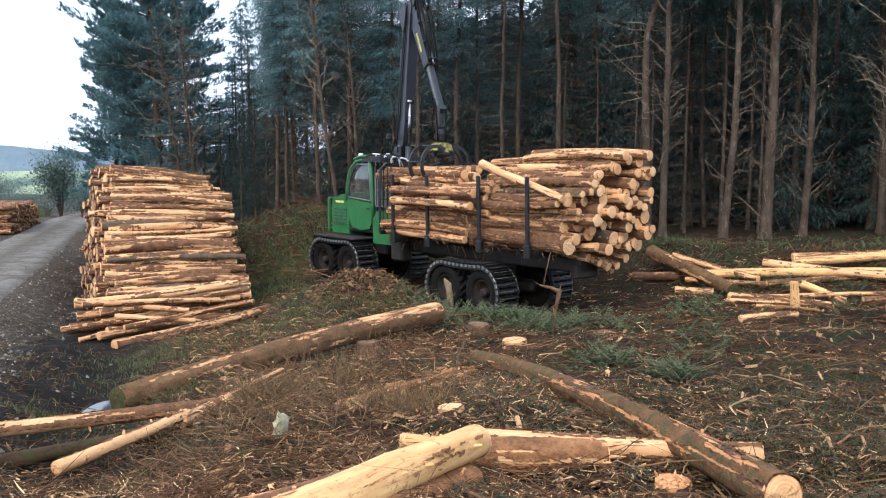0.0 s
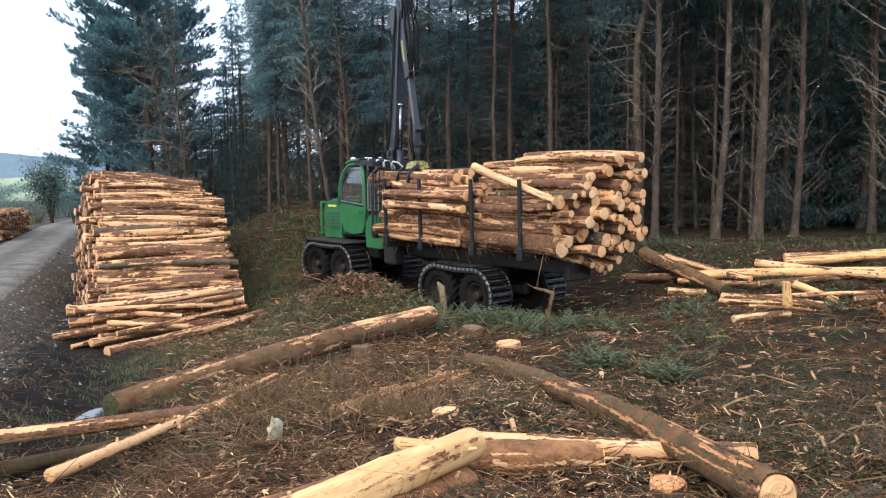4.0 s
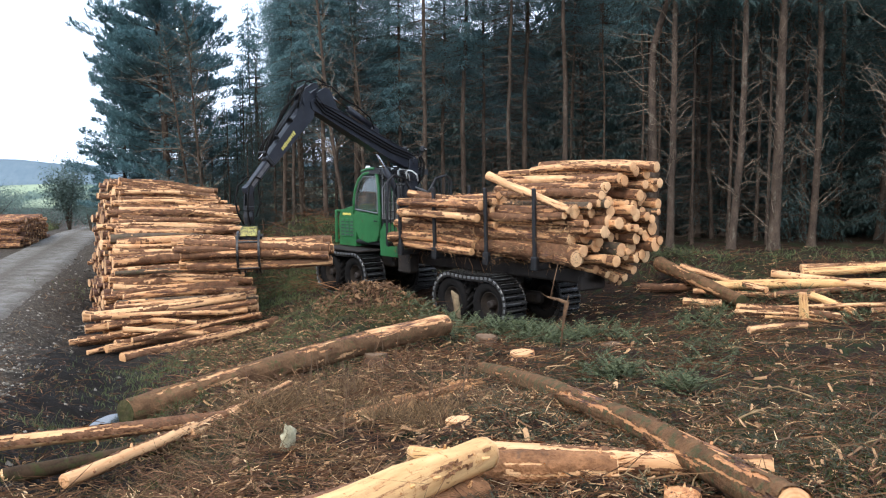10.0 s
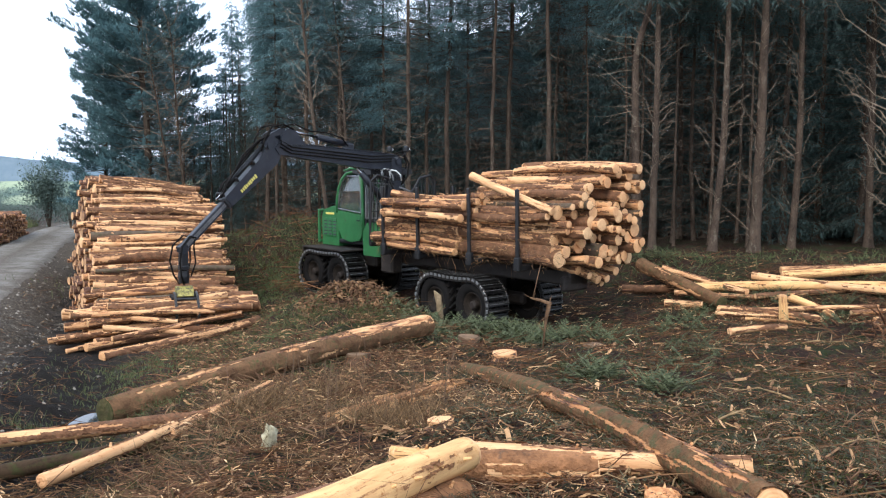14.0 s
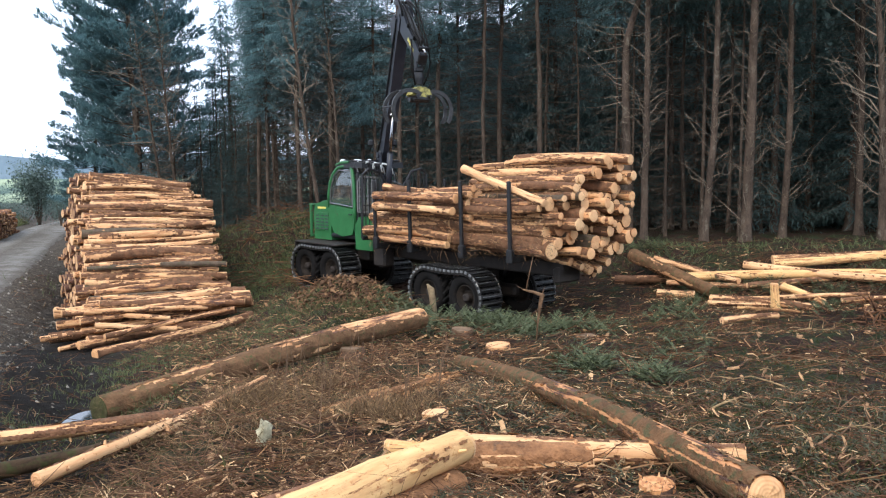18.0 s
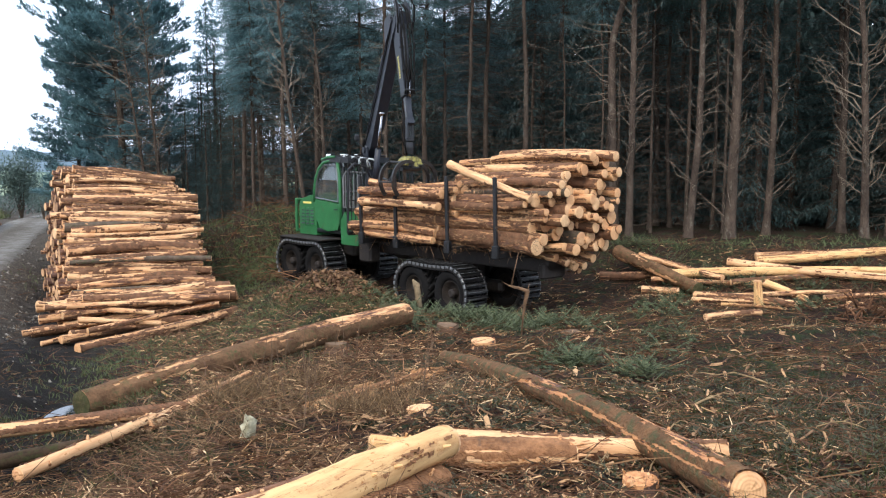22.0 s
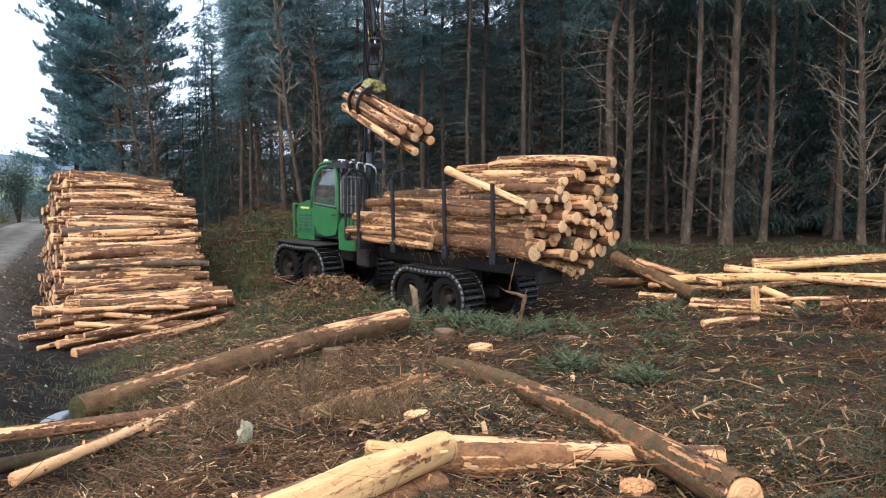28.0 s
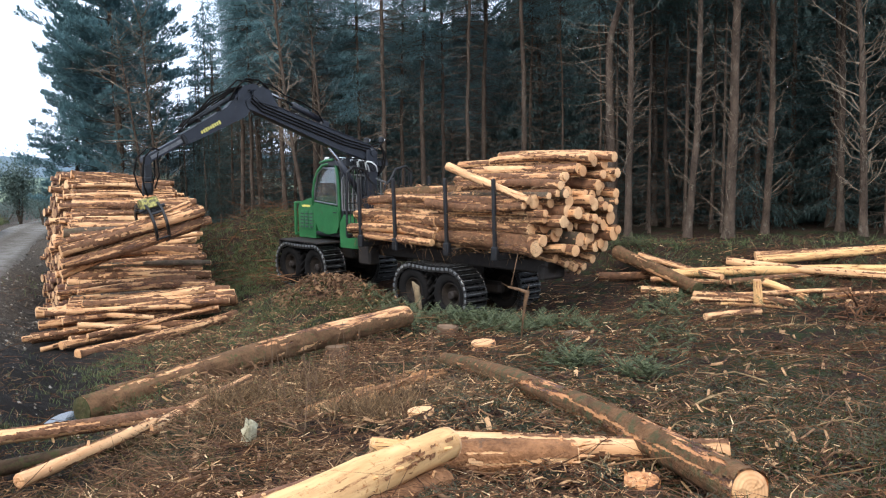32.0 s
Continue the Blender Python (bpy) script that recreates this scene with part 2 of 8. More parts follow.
thin_layer(M_NEEDLE, 0.35)
thin_layer(M_HAZE_NEEDLE, 0.4)
# pale diffuse film on the cab glass stands in for reflected sky and dust
thin_layer(M_GLASS, 0.03, (0.5, 0.55, 0.56), False)
M_LAMP = noisy("lamp_lens", (0.65, 0.67, 0.68), (0.85, 0.86, 0.86), 8, 0.12)
def gravel_material():
    """Gravel with pale wheel ruts and a darker, weedy crown."""
    m, nt, b = material("rutted_gravel", 0.95)
    v = coords(nt, shift=False)
    grit, mid = noise_tex(nt, v, 9, 9, 0.85), noise_tex(nt, v, 1.1, 7, 0.75)
    dot, add = nt.nodes.new("ShaderNodeVectorMath"), nt.nodes.new("ShaderNodeMath")
    dot.operation, dot.inputs[1].default_value = "DOT_PRODUCT", (0.94, 0.34, 0)
    nt.links.new(v, dot.inputs[0])
    add.operation = "MULTIPLY_ADD"
    add.inputs[1].default_value, add.inputs[2].default_value = 0.22, (11.6 * 0.94 - 21.8 * 0.34) * 0.22 + 0.86
    nt.links.new(dot.outputs["Value"], add.inputs[0])
    pale = ramp(nt, grit, [(0.3, (0.1, 0.093, 0.082)), (0.55, (0.21, 0.197, 0.176)), (0.75, (0.38, 0.36, 0.325))])
    dull = ramp(nt, grit, [(0.3, (0.045, 0.038, 0.03)), (0.6, (0.13, 0.11, 0.085)), (0.75, (0.27, 0.245, 0.205))])
    rut = ramp(nt, add.outputs[0], [(0.05, (0.2, 0.2, 0.2)), (0.28, (1, 1, 1)), (0.42, (0.8, 0.8, 0.8)), (0.52, (0.1, 0.1, 0.1)), (0.64, (0.8, 0.8, 0.8)), (0.8, (1, 1, 1)), (0.95, (0.1, 0.1, 0.1))])
    c = mix(nt, rut, dull, pale)
    c = mix(nt, ramp(nt, mid, [(0.46, (0, 0, 0)), (0.58, (0.85, 0.85, 0.85))]), c, dull)
    nt.links.new(c, b.inputs["Base Color"])
    bump(nt, b, grit, 0.8, 0.04)
    return m


M_GRAVEL = gravel_material()
M_BRASH = noisy("brown_brash", (0.05, 0.032, 0.02), (0.22, 0.14, 0.085), 2, 0.9, fine=20, relief=0.2)
# leaf colour paled to carry the haze over the far roadside trees
M_BUSH = noisy("haze_paled_foliage", (0.075, 0.11, 0.1), (0.17, 0.225, 0.195), 0.25, 0.8, fine=2, relief=0.0)
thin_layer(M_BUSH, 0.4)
M_WATER, nt_w, b_w = material("ditch_water", 0.03)
b_w.inputs["Base Color"].default_value = (0.02, 0.02, 0.018, 1)
b_w.inputs["Specular IOR Level"].default_value = 0.7


def road_side(x, y):
    """Metres to the right of the gravel road's right edge."""
    return (x + 11.6) * 0.94 + (y - 21.8) * 0.34


def ground_material():
    m, nt, b = material("felled_forest_floor", 0.95)
    v = coords(nt, shift=False)
    broad, mid, small = noise_tex(nt, v, 0.42, 4), noise_tex(nt, v, 2.3, 6, 0.68), noise_tex(nt, v, 12, 9, 0.8)
    soil = ramp(nt, small, [(0.28, (0.0068, 0.004, 0.003)), (0.48, (0.0203, 0.0105, 0.0068)), (0.6, (0.0475, 0.0235, 0.0133)), (0.74, (0.1469, 0.074, 0.039))])
    moss = ramp(nt, small, [(0.28, (0.008, 0.012, 0.005)), (0.52, (0.02, 0.028, 0.01)), (0.75, (0.075, 0.082, 0.032))])
    c = mix(nt, ramp(nt, mid, [(0.51, (0, 0, 0)), (0.6, (1, 1, 1))]), soil, moss)
    c = mix(nt, ramp(nt, broad, [(0.55, (0, 0, 0)), (0.68, (0.8, 0.8, 0.8))]), c, moss)
    # stony grey verge along the road
    dot, sub = nt.nodes.new("ShaderNodeVectorMath"), nt.nodes.new("ShaderNodeMath")
    dot.operation, dot.inputs[1].default_value = "DOT_PRODUCT", (0.94, 0.34, 0)
    nt.links.new(v, dot.inputs[0])
    sub.operation, sub.inputs[1].default_value = "ADD", 11.6 * 0.94 - 21.8 * 0.34
    nt.links.new(dot.outputs["Value"], sub.inputs[0])
    wob, scl = nt.nodes.new("ShaderNodeMath"), nt.nodes.new("ShaderNodeMath")
    wob.operation = "MULTIPLY_ADD"
    wob.inputs[1].default_value = 2.4
    nt.links.new(mid, wob.inputs[0])
    nt.links.new(sub.outputs[0], wob.inputs[2])
    scl.operation, scl.inputs[1].default_value, scl.inputs[2].default_value = "MULTIPLY_ADD", 0.08, 0.48
    nt.links.new(wob.outputs[0], scl.inputs[0])
    stony = ramp(nt, small, [(0.36, (0.015, 0.0115, 0.0085)), (0.5, (0.06, 0.047, 0.034)), (0.6, (0.12, 0.098, 0.074)), (0.72, (0.32, 0.285, 0.24))])
    peat = ramp(nt, small, [(0.3, (0.006, 0.005, 0.0042)), (0.7, (0.018, 0.0138, 0.0105)), (0.82, (0.09, 0.075, 0.06))])
    c = mix(nt, ramp(nt, scl.outputs[0], [(0.2, (0, 0, 0)), (0.3, (1, 1, 1)), (0.80, (1, 1, 1)), (0.89, (0, 0, 0))]), c, peat)
    c = mix(nt, ramp(nt, scl.outputs[0], [(0.12, (0, 0, 0)), (0.24, (1, 1, 1)), (0.65, (1, 1, 1)), (0.72, (0, 0, 0))]), c, stony)
    nt.links.new(c, b.inputs["Base Color"])
    bump(nt, b, small, 0.9, 0.05)
    return m


M_GROUND = ground_material()
# distance haze is mixed into the hills' base colour as blue
M_HILL = noisy("haze_tinted_hill", (0.10, 0.15, 0.19), (0.17, 0.22, 0.25), 0.012, 0.95, fine=0.05, relief=0.0)
M_FIELD = noisy("far_field", (0.17, 0.25, 0.15), (0.36, 0.40, 0.27), 0.012, 0.95, fine=0.05, relief=0.0, dirt=(0.06, 0.10, 0.09), dirt_amount=0.52)

# ---------------------------------------------------------------- mesh tools


class Shape:
    """Gathers vertices and faces of one mesh."""

    def __init__(self):
        self.v, self.f = [], []

    def add(self, verts, faces):
        n = len(self.v)
        self.v.extend(tuple(p) for p in verts)
        self.f.extend(tuple(i + n for i in q) for q in faces)
        return self

    def box(self, c, s, m=None, chamfer=0.02):
        """A box with chamfered long edges, centre c and size s."""
        x, y, z = (d / 2 for d in s)
        k = min(chamfer, x * 0.6, y * 0.6, z * 0.6)
        ring = [(x - k, y), (x, y - k), (x, -y + k), (x - k, -y), (-x + k, -y), (-x, -y + k), (-x, y - k), (-x + k, y)]
        ins = [(a * (1 - k / x), b * (1 - k / y)) for a, b in ring]
        vs = [(a, b, h) for h, r in ((-z, ins), (-z + k, ring), (z - k, ring), (z, ins)) for a, b in r]
        fs = [tuple(range(7, -1, -1)), tuple(range(24, 32))]
        fs += [(8 * j + i, 8 * j + (i + 1) % 8, 8 * j + 8 + (i + 1) % 8, 8 * j + 8 + i) for j in range(3) for i in range(8)]
        fs = [f[::-1] for f in fs]
        mm = Matrix.Translation(c) @ (m or Matrix())
        return self.add([mm @ Vector(p) for p in vs], fs)

    def plate(self, outline, thick, m=None):
        """An outline in the local x-z plane, thick along y."""
        n, h = len(outline), thick / 2
        vs = [(a, -h, b) for a, b in outline] + [(a, h, b) for a, b in outline]
        fs = [tuple(range(n)), tuple(range(2 * n - 1, n - 1, -1))] + [((i + 1) % n, i, n + i, n + (i + 1) % n) for i in range(n)]
        m = m or Matrix()
        return self.add([m @ Vector(p) for p in vs], fs)

    def tube(self, pts, radii, sides=8, cap=True):
        """A round bar along a line of points."""
        pts = [Vector(p) for p in pts]
        if isinstance(radii, (int, float)):
            radii = [radii] * len(pts)
        vs, up = [], None
        for i, p in enumerate(pts):
            d = (pts[min(i + 1, len(pts) - 1)] - pts[max(i - 1, 0)]).normalized()
            if up is None:
                up = Vector((0, 0, 1)) if abs(d.z) < 0.9 else Vector((1, 0, 0))
            a = d.cross(up).normalized()
            up = a.cross(d).normalized()
            for k in range(sides):
                w = 2 * math.pi * k / sides
                vs.append(p + (a * math.cos(w) + up * math.sin(w)) * radii[i])
        n = len(pts)
        fs = [(j * sides + k, j * sides + (k + 1) % sides, (j + 1) * sides + (k + 1) % sides, (j + 1) * sides + k) for j in range(n - 1) for k in range(sides)]
        fs = [f[::-1] for f in fs]
        if cap:
            fs += [tuple(range(sides)), tuple(range(n * sides - 1, (n - 1) * sides - 1, -1))]
        return self.add(vs, fs)

    def ring(self, profile, turns=24, axis="Y"):
        """A turned body: profile of (radius, offset along the axis), closed."""
        n, vs = len(profile), []
        for k in range(turns):
            w = 2 * math.pi * k / turns
            for r, o in profile:
                vs.append((r * math.cos(w), o, r * math.sin(w)) if axis == "Y" else (r * math.cos(w), r * math.sin(w), o))
        fs = [(k * n + i, k * n + (i + 1) % n, ((k + 1) % turns) * n + (i + 1) % n, ((k + 1) % turns) * n + i) for k in range(turns) for i in range(n)]
        return self.add(vs, fs)

    def mesh(self, name, mat, smooth=False):
        me = bpy.data.meshes.new(name)
        me.from_pydata(self.v, [], self.f)
        me.validate()
        if mat:
            me.materials.append(mat)
        if smooth:
            me.polygons.foreach_set("use_smooth", [True] * len(me.polygons))
        me.update()
        return me


def part(name, shape, mat, parent=None, label="", m=None, smooth=False):
    """One mesh object under a thing or a part (or a thing of its own)."""
    me = shape if isinstance(shape, bpy.types.Mesh) else shape.mesh(name, mat, smooth)
    ob = new(name, me)
    if parent:
        ob.parent = parent
    if m is not None:
        ob.matrix_basis = m
    return tagged(ob, label)


def thing(name, label, category, m=None, group="", kind=""):
    ob = new(name)
    ob.empty_display_size = 0.3
    if m is not None:
        ob.matrix_basis = m
    return tagged(ob, label, category, group, kind)


# ---------------------------------------------------------------- ground
rng = np.random.default_rng(7)
GY = [-40, -6, 0, 3.7, 6, 10, 13, 17, 20, 23, 30, 45, 70, 120, 300, 900, 4000]
GZ = [2.6, 2.3, 2.15, 2.0, 1.5, 0.95, 0.62, 0.3, 0.1, 0.0, -0.1, -0.5, -1.2, -3.0, -12, -30, -60]


def smooth(a, b, v):
    k = np.clip((v - a) / (b - a), 0, 1)
    return k * k * (3 - 2 * k)


def hill(x, y, cx, cy, r, h, stretch=1.0, turn=0.0):
    c, s = math.cos(radians(turn)), math.sin(radians(turn))
    u, w = (x - cx) * c + (y - cy) * s, -(x - cx) * s + (y - cy) * c
    return h * np.exp(-((u / (r * stretch)) ** 2 + (w / r) ** 2))


def forest_side(x, y):
    """Metres into the standing forest behind its edge."""
    return (x - 10.6) * 0.517 + (y - 24.0) * 0.856


def ground_z(x, y):
    x, y = np.asarray(x, float), np.asarray(y, float)
    z = np.interp(y, GY, GZ)
    q, s = forest_side(x, y), road_side(x, y)
    near = 1 - smooth(70, 140, np.hypot(x, y))
    z = z + 1.15 * smooth(-3.2, 2.0, q) * near * smooth(-24, -14, x - 0.0 * y)
    # road bench, verge and ditch
    road = np.interp(y, [-10, 4, 12, 20, 30, 60, 120, 4000], [1.9, 1.5, 0.75, 0.3, 0.1, -0.4, -2.6, -60])
    z = z + (road - z) * (1 - smooth(0.2, 2.6, s)) * near
    z = z - 0.42 * np.exp(-((s - 2.9) / 0.8) ** 2) * smooth(3, 8, y) * (1 - smooth(15, 19, y))
    # the ground is churned lower where the machine stands
    z = z - 0.55 * np.exp(-(((x - 0.2) * 0.643 - (y - 23.4) * 0.766) / 5.2) ** 4 - (((x - 0.2) * 0.766 + (y - 23.4) * 0.643) / 2.3) ** 4)
    # mounds of roots and brash
    z = z + hill(x, y, -1.95, 20.5, 1.15, 0.85, 1.6, -20) + hill(x, y, -0.9, 16.6, 1.0, 0.35, 1.6, 10) + hill(x, y, 0.4, 7.2, 0.9, 0.22, 1.6, 0) + hill(x, y, 0.95, 8.6, 0.55, 0.2, 1.4, 10) + hill(x, y, -2.2, 18.6, 0.7, 0.3, 1.3, 0)
    z = z + hill(x, y, -6.3, 36.0, 2.6, 1.0, 1.8, -30) + hill(x, y, 8.5, 14.5, 1.2, 0.2, 2, 0) - hill(x, y, 9.3, 17.7, 0.8, 0.4, 2.2, 10)
    # low shelf under the roadside stack
    z = z - 0.43 * smooth(15.2, 17.4, y) * (1 - smooth(37, 43, y)) * (1 - smooth(-5.2, -3.4, x + 0.22 * np.maximum(y - 22, 0))) * smooth(0.1, 1.6, s)
    z = z - hill(x, y, -7.9, 18.7, 1.3, 0.17, 1.5, 40)
    # dip under the near end of the slim log
    z = z - hill(x, y, 2.0, 4.7, 0.75, 0.17, 1.3, 0)
    # hollow that holds the puddle
    z = z - hill(x, y, -4.42, 10.45, 0.26, 0.16, 2.2, 112)
    return z


def lumps(x, y):
    """Fine unevenness of the felled ground."""
    out = np.zeros(len(x))
    for i, (a, b) in enumerate(zip(x, y)):
        out[i] = 0.13 * noise.noise((a * 0.7, b * 0.7, 3.1)) + 0.1 * noise.noise((a * 1.9, b * 1.9, 7.7)) + 0.05 * noise.noise((a * 6.1, b * 6.1, 1.3))
    return out


def axis_steps(lo, hi, step, out_lo, out_hi, growth):
    mid = list(np.arange(lo, hi + step / 2, step))
    a, s = [], step
    p = lo
    while p > out_lo:
        s *= growth
        p -= s
        a.append(p)
    b, s, p = [], step, hi
    while p < out_hi:
        s *= growth
        p += s
        b.append(p)
    return np.array(a[::-1] + mid + b)


gx, gy = axis_steps(-13, 14, 0.14, -3500, 3500, 1.22), axis_steps(2.5, 30, 0.14, -400, 4500, 1.2)
GXX, GYY = np.meshgrid(gx, gy)
flat_x, flat_y = GXX.ravel(), GYY.ravel()
fade = (1 - smooth(40, 90, np.hypot(flat_x, flat_y))) * (0.25 + 0.75 * smooth(0.0, 1.2, road_side(flat_x, flat_y)))
gz = ground_z(flat_x, flat_y) + lumps(flat_x, flat_y) * fade
nx, ny = len(gx), len(gy)
me = bpy.data.meshes.new("ground")
idx = np.arange(nx * ny).reshape(ny, nx)
quads = np.stack([idx[:-1, :-1], idx[:-1, 1:], idx[1:, 1:], idx[1:, :-1]], -1).reshape(-1, 4)
me.from_pydata(np.stack([flat_x, flat_y, gz], 1).tolist(), [], quads.tolist())
me.polygons.foreach_set("use_smooth", [True] * len(me.polygons))
me.materials.append(M_GROUND)
ground = tagged(new("ground", me), "brown brash-strewn felled forest floor with moss and soil", "ground", kind="structure")


def on_ground(x, y):
    return float(ground_z(x, y)) + float(lumps([x], [y])[0]) * (0.25 + 0.75 * float(smooth(0.0, 1.2, road_side(x, y))))


# gravel road: a strip beside the verge, slightly crowned, with two wheel tracks
sh = Shape()
rows_r = np.concatenate([np.arange(-40, 60, 0.7), np.arange(60, 150, 4)])
cols_r = np.linspace(-3.1, 0.25, 15)
for k, d in enumerate(rows_r):
    for j, w in enumerate(cols_r):
        x = -11.6 + 0.94 * w - 0.34 * d + 0.25 * noise.noise((d * 0.3, j * 3.0, 0)) * (j in (0, 14))
        y = 21.8 + 0.34 * w + 0.94 * d
        u = (w + 1.42) / 1.7
        z = float(ground_z(x, y)) + 0.05 + 0.05 * (1 - u * u) - 0.035 * (math.exp(-((w + 0.9) / 0.25) ** 2) + math.exp(-((w + 2.3) / 0.25) ** 2)) + 0.012 * noise.noise((x * 1.1, y * 1.1, 0))
        sh.v.append((x, y, z if j not in (0, 14) else z - 0.12))
n = len(cols_r)
sh.f += [(k * n + j, k * n + j + 1, (k + 1) * n + j + 1, (k + 1) * n + j) for k in range(len(rows_r) - 1) for j in range(n - 1)]
tagged(part("road", sh, M_GRAVEL, smooth=True), "pale grey gravel forest track with worn wheel ruts", "road", kind="structure")

# ---------------------------------------------------------------- logs
rnd = random.Random(11)


def log_surface(radius, length, seed, bend=0.026):
    """A felled stem along x with taper, slight bow and lumps: a point for the place along and round it, lifted off the wood."""
    r = random.Random(seed)
    by, bz = r.uniform(-bend, bend) * length, r.uniform(-bend, bend) * length
    flare = r.uniform(0.02, 0.1)

    def at(u, w, lift=0.0):
        a, c, d = 4 * u * (1 - u), math.cos(w), math.sin(w)
        q = radius * (1.07 - 0.16 * u + flare * (1 - u) ** 6)
        q = q * (1 + 0.11 * noise.noise((u * 5 + seed, c * 1.2, d * 1.2)) + 0.05 * noise.noise((u * length * 4, c * 3 + seed, d * 3))) + lift
        return ((u - 0.5) * length, by * a + q * c, bz * a + q * d)
    return at, (by, bz)


def log_mesh(radius, length, seed, sides=14, cuts=11, bend=0.026):
    at, bow = log_surface(radius, length, seed, bend)
    sh = Shape()
    for k in range(cuts + 1):
        sh.v += [at(k / cuts, 2 * math.pi * j / sides) for j in range(sides)]
    sh.f += [(k * sides + j, k * sides + (j + 1) % sides, (k + 1) * sides + (j + 1) % sides, (k + 1) * sides + j) for k in range(cuts) for j in range(sides)]
    return sh, bow


def bark_shell(radius, length, seed, bare, cell=0.055, bend=0.026, thick=0.009, strip=None):
    """The bark left on a stem: a sheet torn away in long strips, its edges curling off the wood."""
    at, _ = log_surface(radius, length, seed, bend)
    r, sh = random.Random(seed * 7 + int(bare * 100)), Shape()
    cuts, sides = max(8, int(length / cell)), max(10, int(6.283 * radius / cell * 1.5))
    kept = {}
    for k in range(cuts):
        for j in range(sides):
            x, w = (k + 0.5) / cuts * length, 6.2832 * (j + 0.5) / sides
            c, d = math.cos(w), math.sin(w)
            v = noise.noise((x * 0.75 + seed * 3.7, c * 1.3, d * 1.3)) + 0.55 * noise.noise((x * 1.6, c * 4.2 + seed, d * 4.2)) + 0.3 * noise.noise((x * 7.0, c * 7.0, d * 7.0 + seed))
            kept[k, j] = v > bare
            if strip and abs(x / length - strip[0]) < strip[1] * (1 + 0.25 * v) and abs((w - strip[2] + 3.1416) % 6.2832 - 3.1416) < strip[3] * (1 + 0.5 * v):
                kept[k, j] = False
    index = {}
    for (k, j), keep in kept.items():
        if not keep:
            continue
        face = []
        for kk, jj in ((k, j), (k, j + 1), (k + 1, j + 1), (k + 1, j)):
            key = (kk, jj % sides)
            if key not in index:
                around = [kept.get((kk - a, (jj - b) % sides), True) for a in (0, 1) for b in (0, 1)]
                torn = not all(around)
                curl = r.choice((0.2, 0.5, 0.5, 1.2, 2.2)) if torn else r.uniform(0.7, 1.1)
                u = (kk + (r.uniform(-0.42, 0.42) if torn else 0)) / cuts
                index[key] = len(sh.v)
                sh.v.append(at(min(max(u, 0.0), 1.0), 6.2832 * (jj + (r.uniform(-0.4, 0.4) if torn else 0)) / sides, thick * curl))
            face.append(index[key])
        sh.f.append(tuple(face))
    return sh


def end_disc(radius, seed, sides=14):
    """A sawn end: a slightly dished disc with a chipped rim, facing +x."""
    sh, r = Shape(), random.Random(seed)
    sh.v.append((0.012, 0, 0))
    for q, dx in ((0.6, 0.014), (1.0, 0.004), (1.02, -0.03)):
        for j in range(sides):
            w = 2 * math.pi * j / sides
            k = radius * q * (1 + 0.05 * noise.noise((seed, math.cos(w) * 1.3, math.sin(w) * 1.3)))
            sh.v.append((dx + 0.006 * r.uniform(-1, 1), k * math.cos(w), k * math.sin(w)))
    sh.f += [(0, 1 + j, 1 + (j + 1) % sides) for j in range(sides)]
    sh.f += [(1 + c * sides + j, 1 + (c + 1) * sides + j, 1 + (c + 1) * sides + (j + 1) % sides, 1 + c * sides + (j + 1) % sides) for c in range(2) for j in range(sides)]
    return sh


LOG_LENGTH = 3.7
LOGS = []
for k, rad in enumerate((0.058, 0.066, 0.075, 0.085, 0.1, 0.11, 0.12, 0.13, 0.14, 0.15, 0.16, 0.175, 0.19, 0.22)):
    for v in range(3):
        me_l = log_mesh(rad, LOG_LENGTH, 100 + k * 3 + v)[0].mesh("log", None, True)
        LOGS.append((rad, me_l, 100 + k * 3 + v, end_disc(rad * 1.09, 400 + k * 3 + v).mesh("cut_end", M_CUT), end_disc(rad * 0.92, 350 + k * 3 + v).mesh("cut_end", M_CUT)))
LOG_SKINS = {}


def skinned(me, mat):
    """The same stem in another bark."""
    key = (me.name, mat.name)
    if key not in LOG_SKINS:
        c = me.copy()
        c.materials.clear()
        c.materials.append(mat)
        LOG_SKINS[key] = c
    return LOG_SKINS[key]


LOOKS = {"spruce_bark_torn": "spruce log with bark torn off in strips", "spruce_bark_whole": "spruce log in reddish-brown bark",
         "spruce_bark_stripped": "spruce log mostly stripped to pale orange wood", "spruce_bark_grey": "spruce log in grey-brown bark"}
# wood, bark and how bare the stem is
SKIN = {"spruce_bark_torn": (M_WOOD, M_BARK, 0.0), "spruce_bark_whole": (M_WOOD, M_BARK, -0.2), "spruce_bark_stripped": (M_PALE, M_BARK, 0.2), "spruce_bark_grey": (M_WOOD, M_BARK_GREY, -0.28),
        "mossy_bark": (M_WOOD, M_BARK_MOSS, -0.36), "olive_bark": (M_INNER, M_BARK_OLIVE, -0.3), "red_bark": (M_PALE, M_BARK_RED, -0.55), "peeled_wood": (M_PEELED, M_BARK_RED, 0.6)}
SHELLS = {}


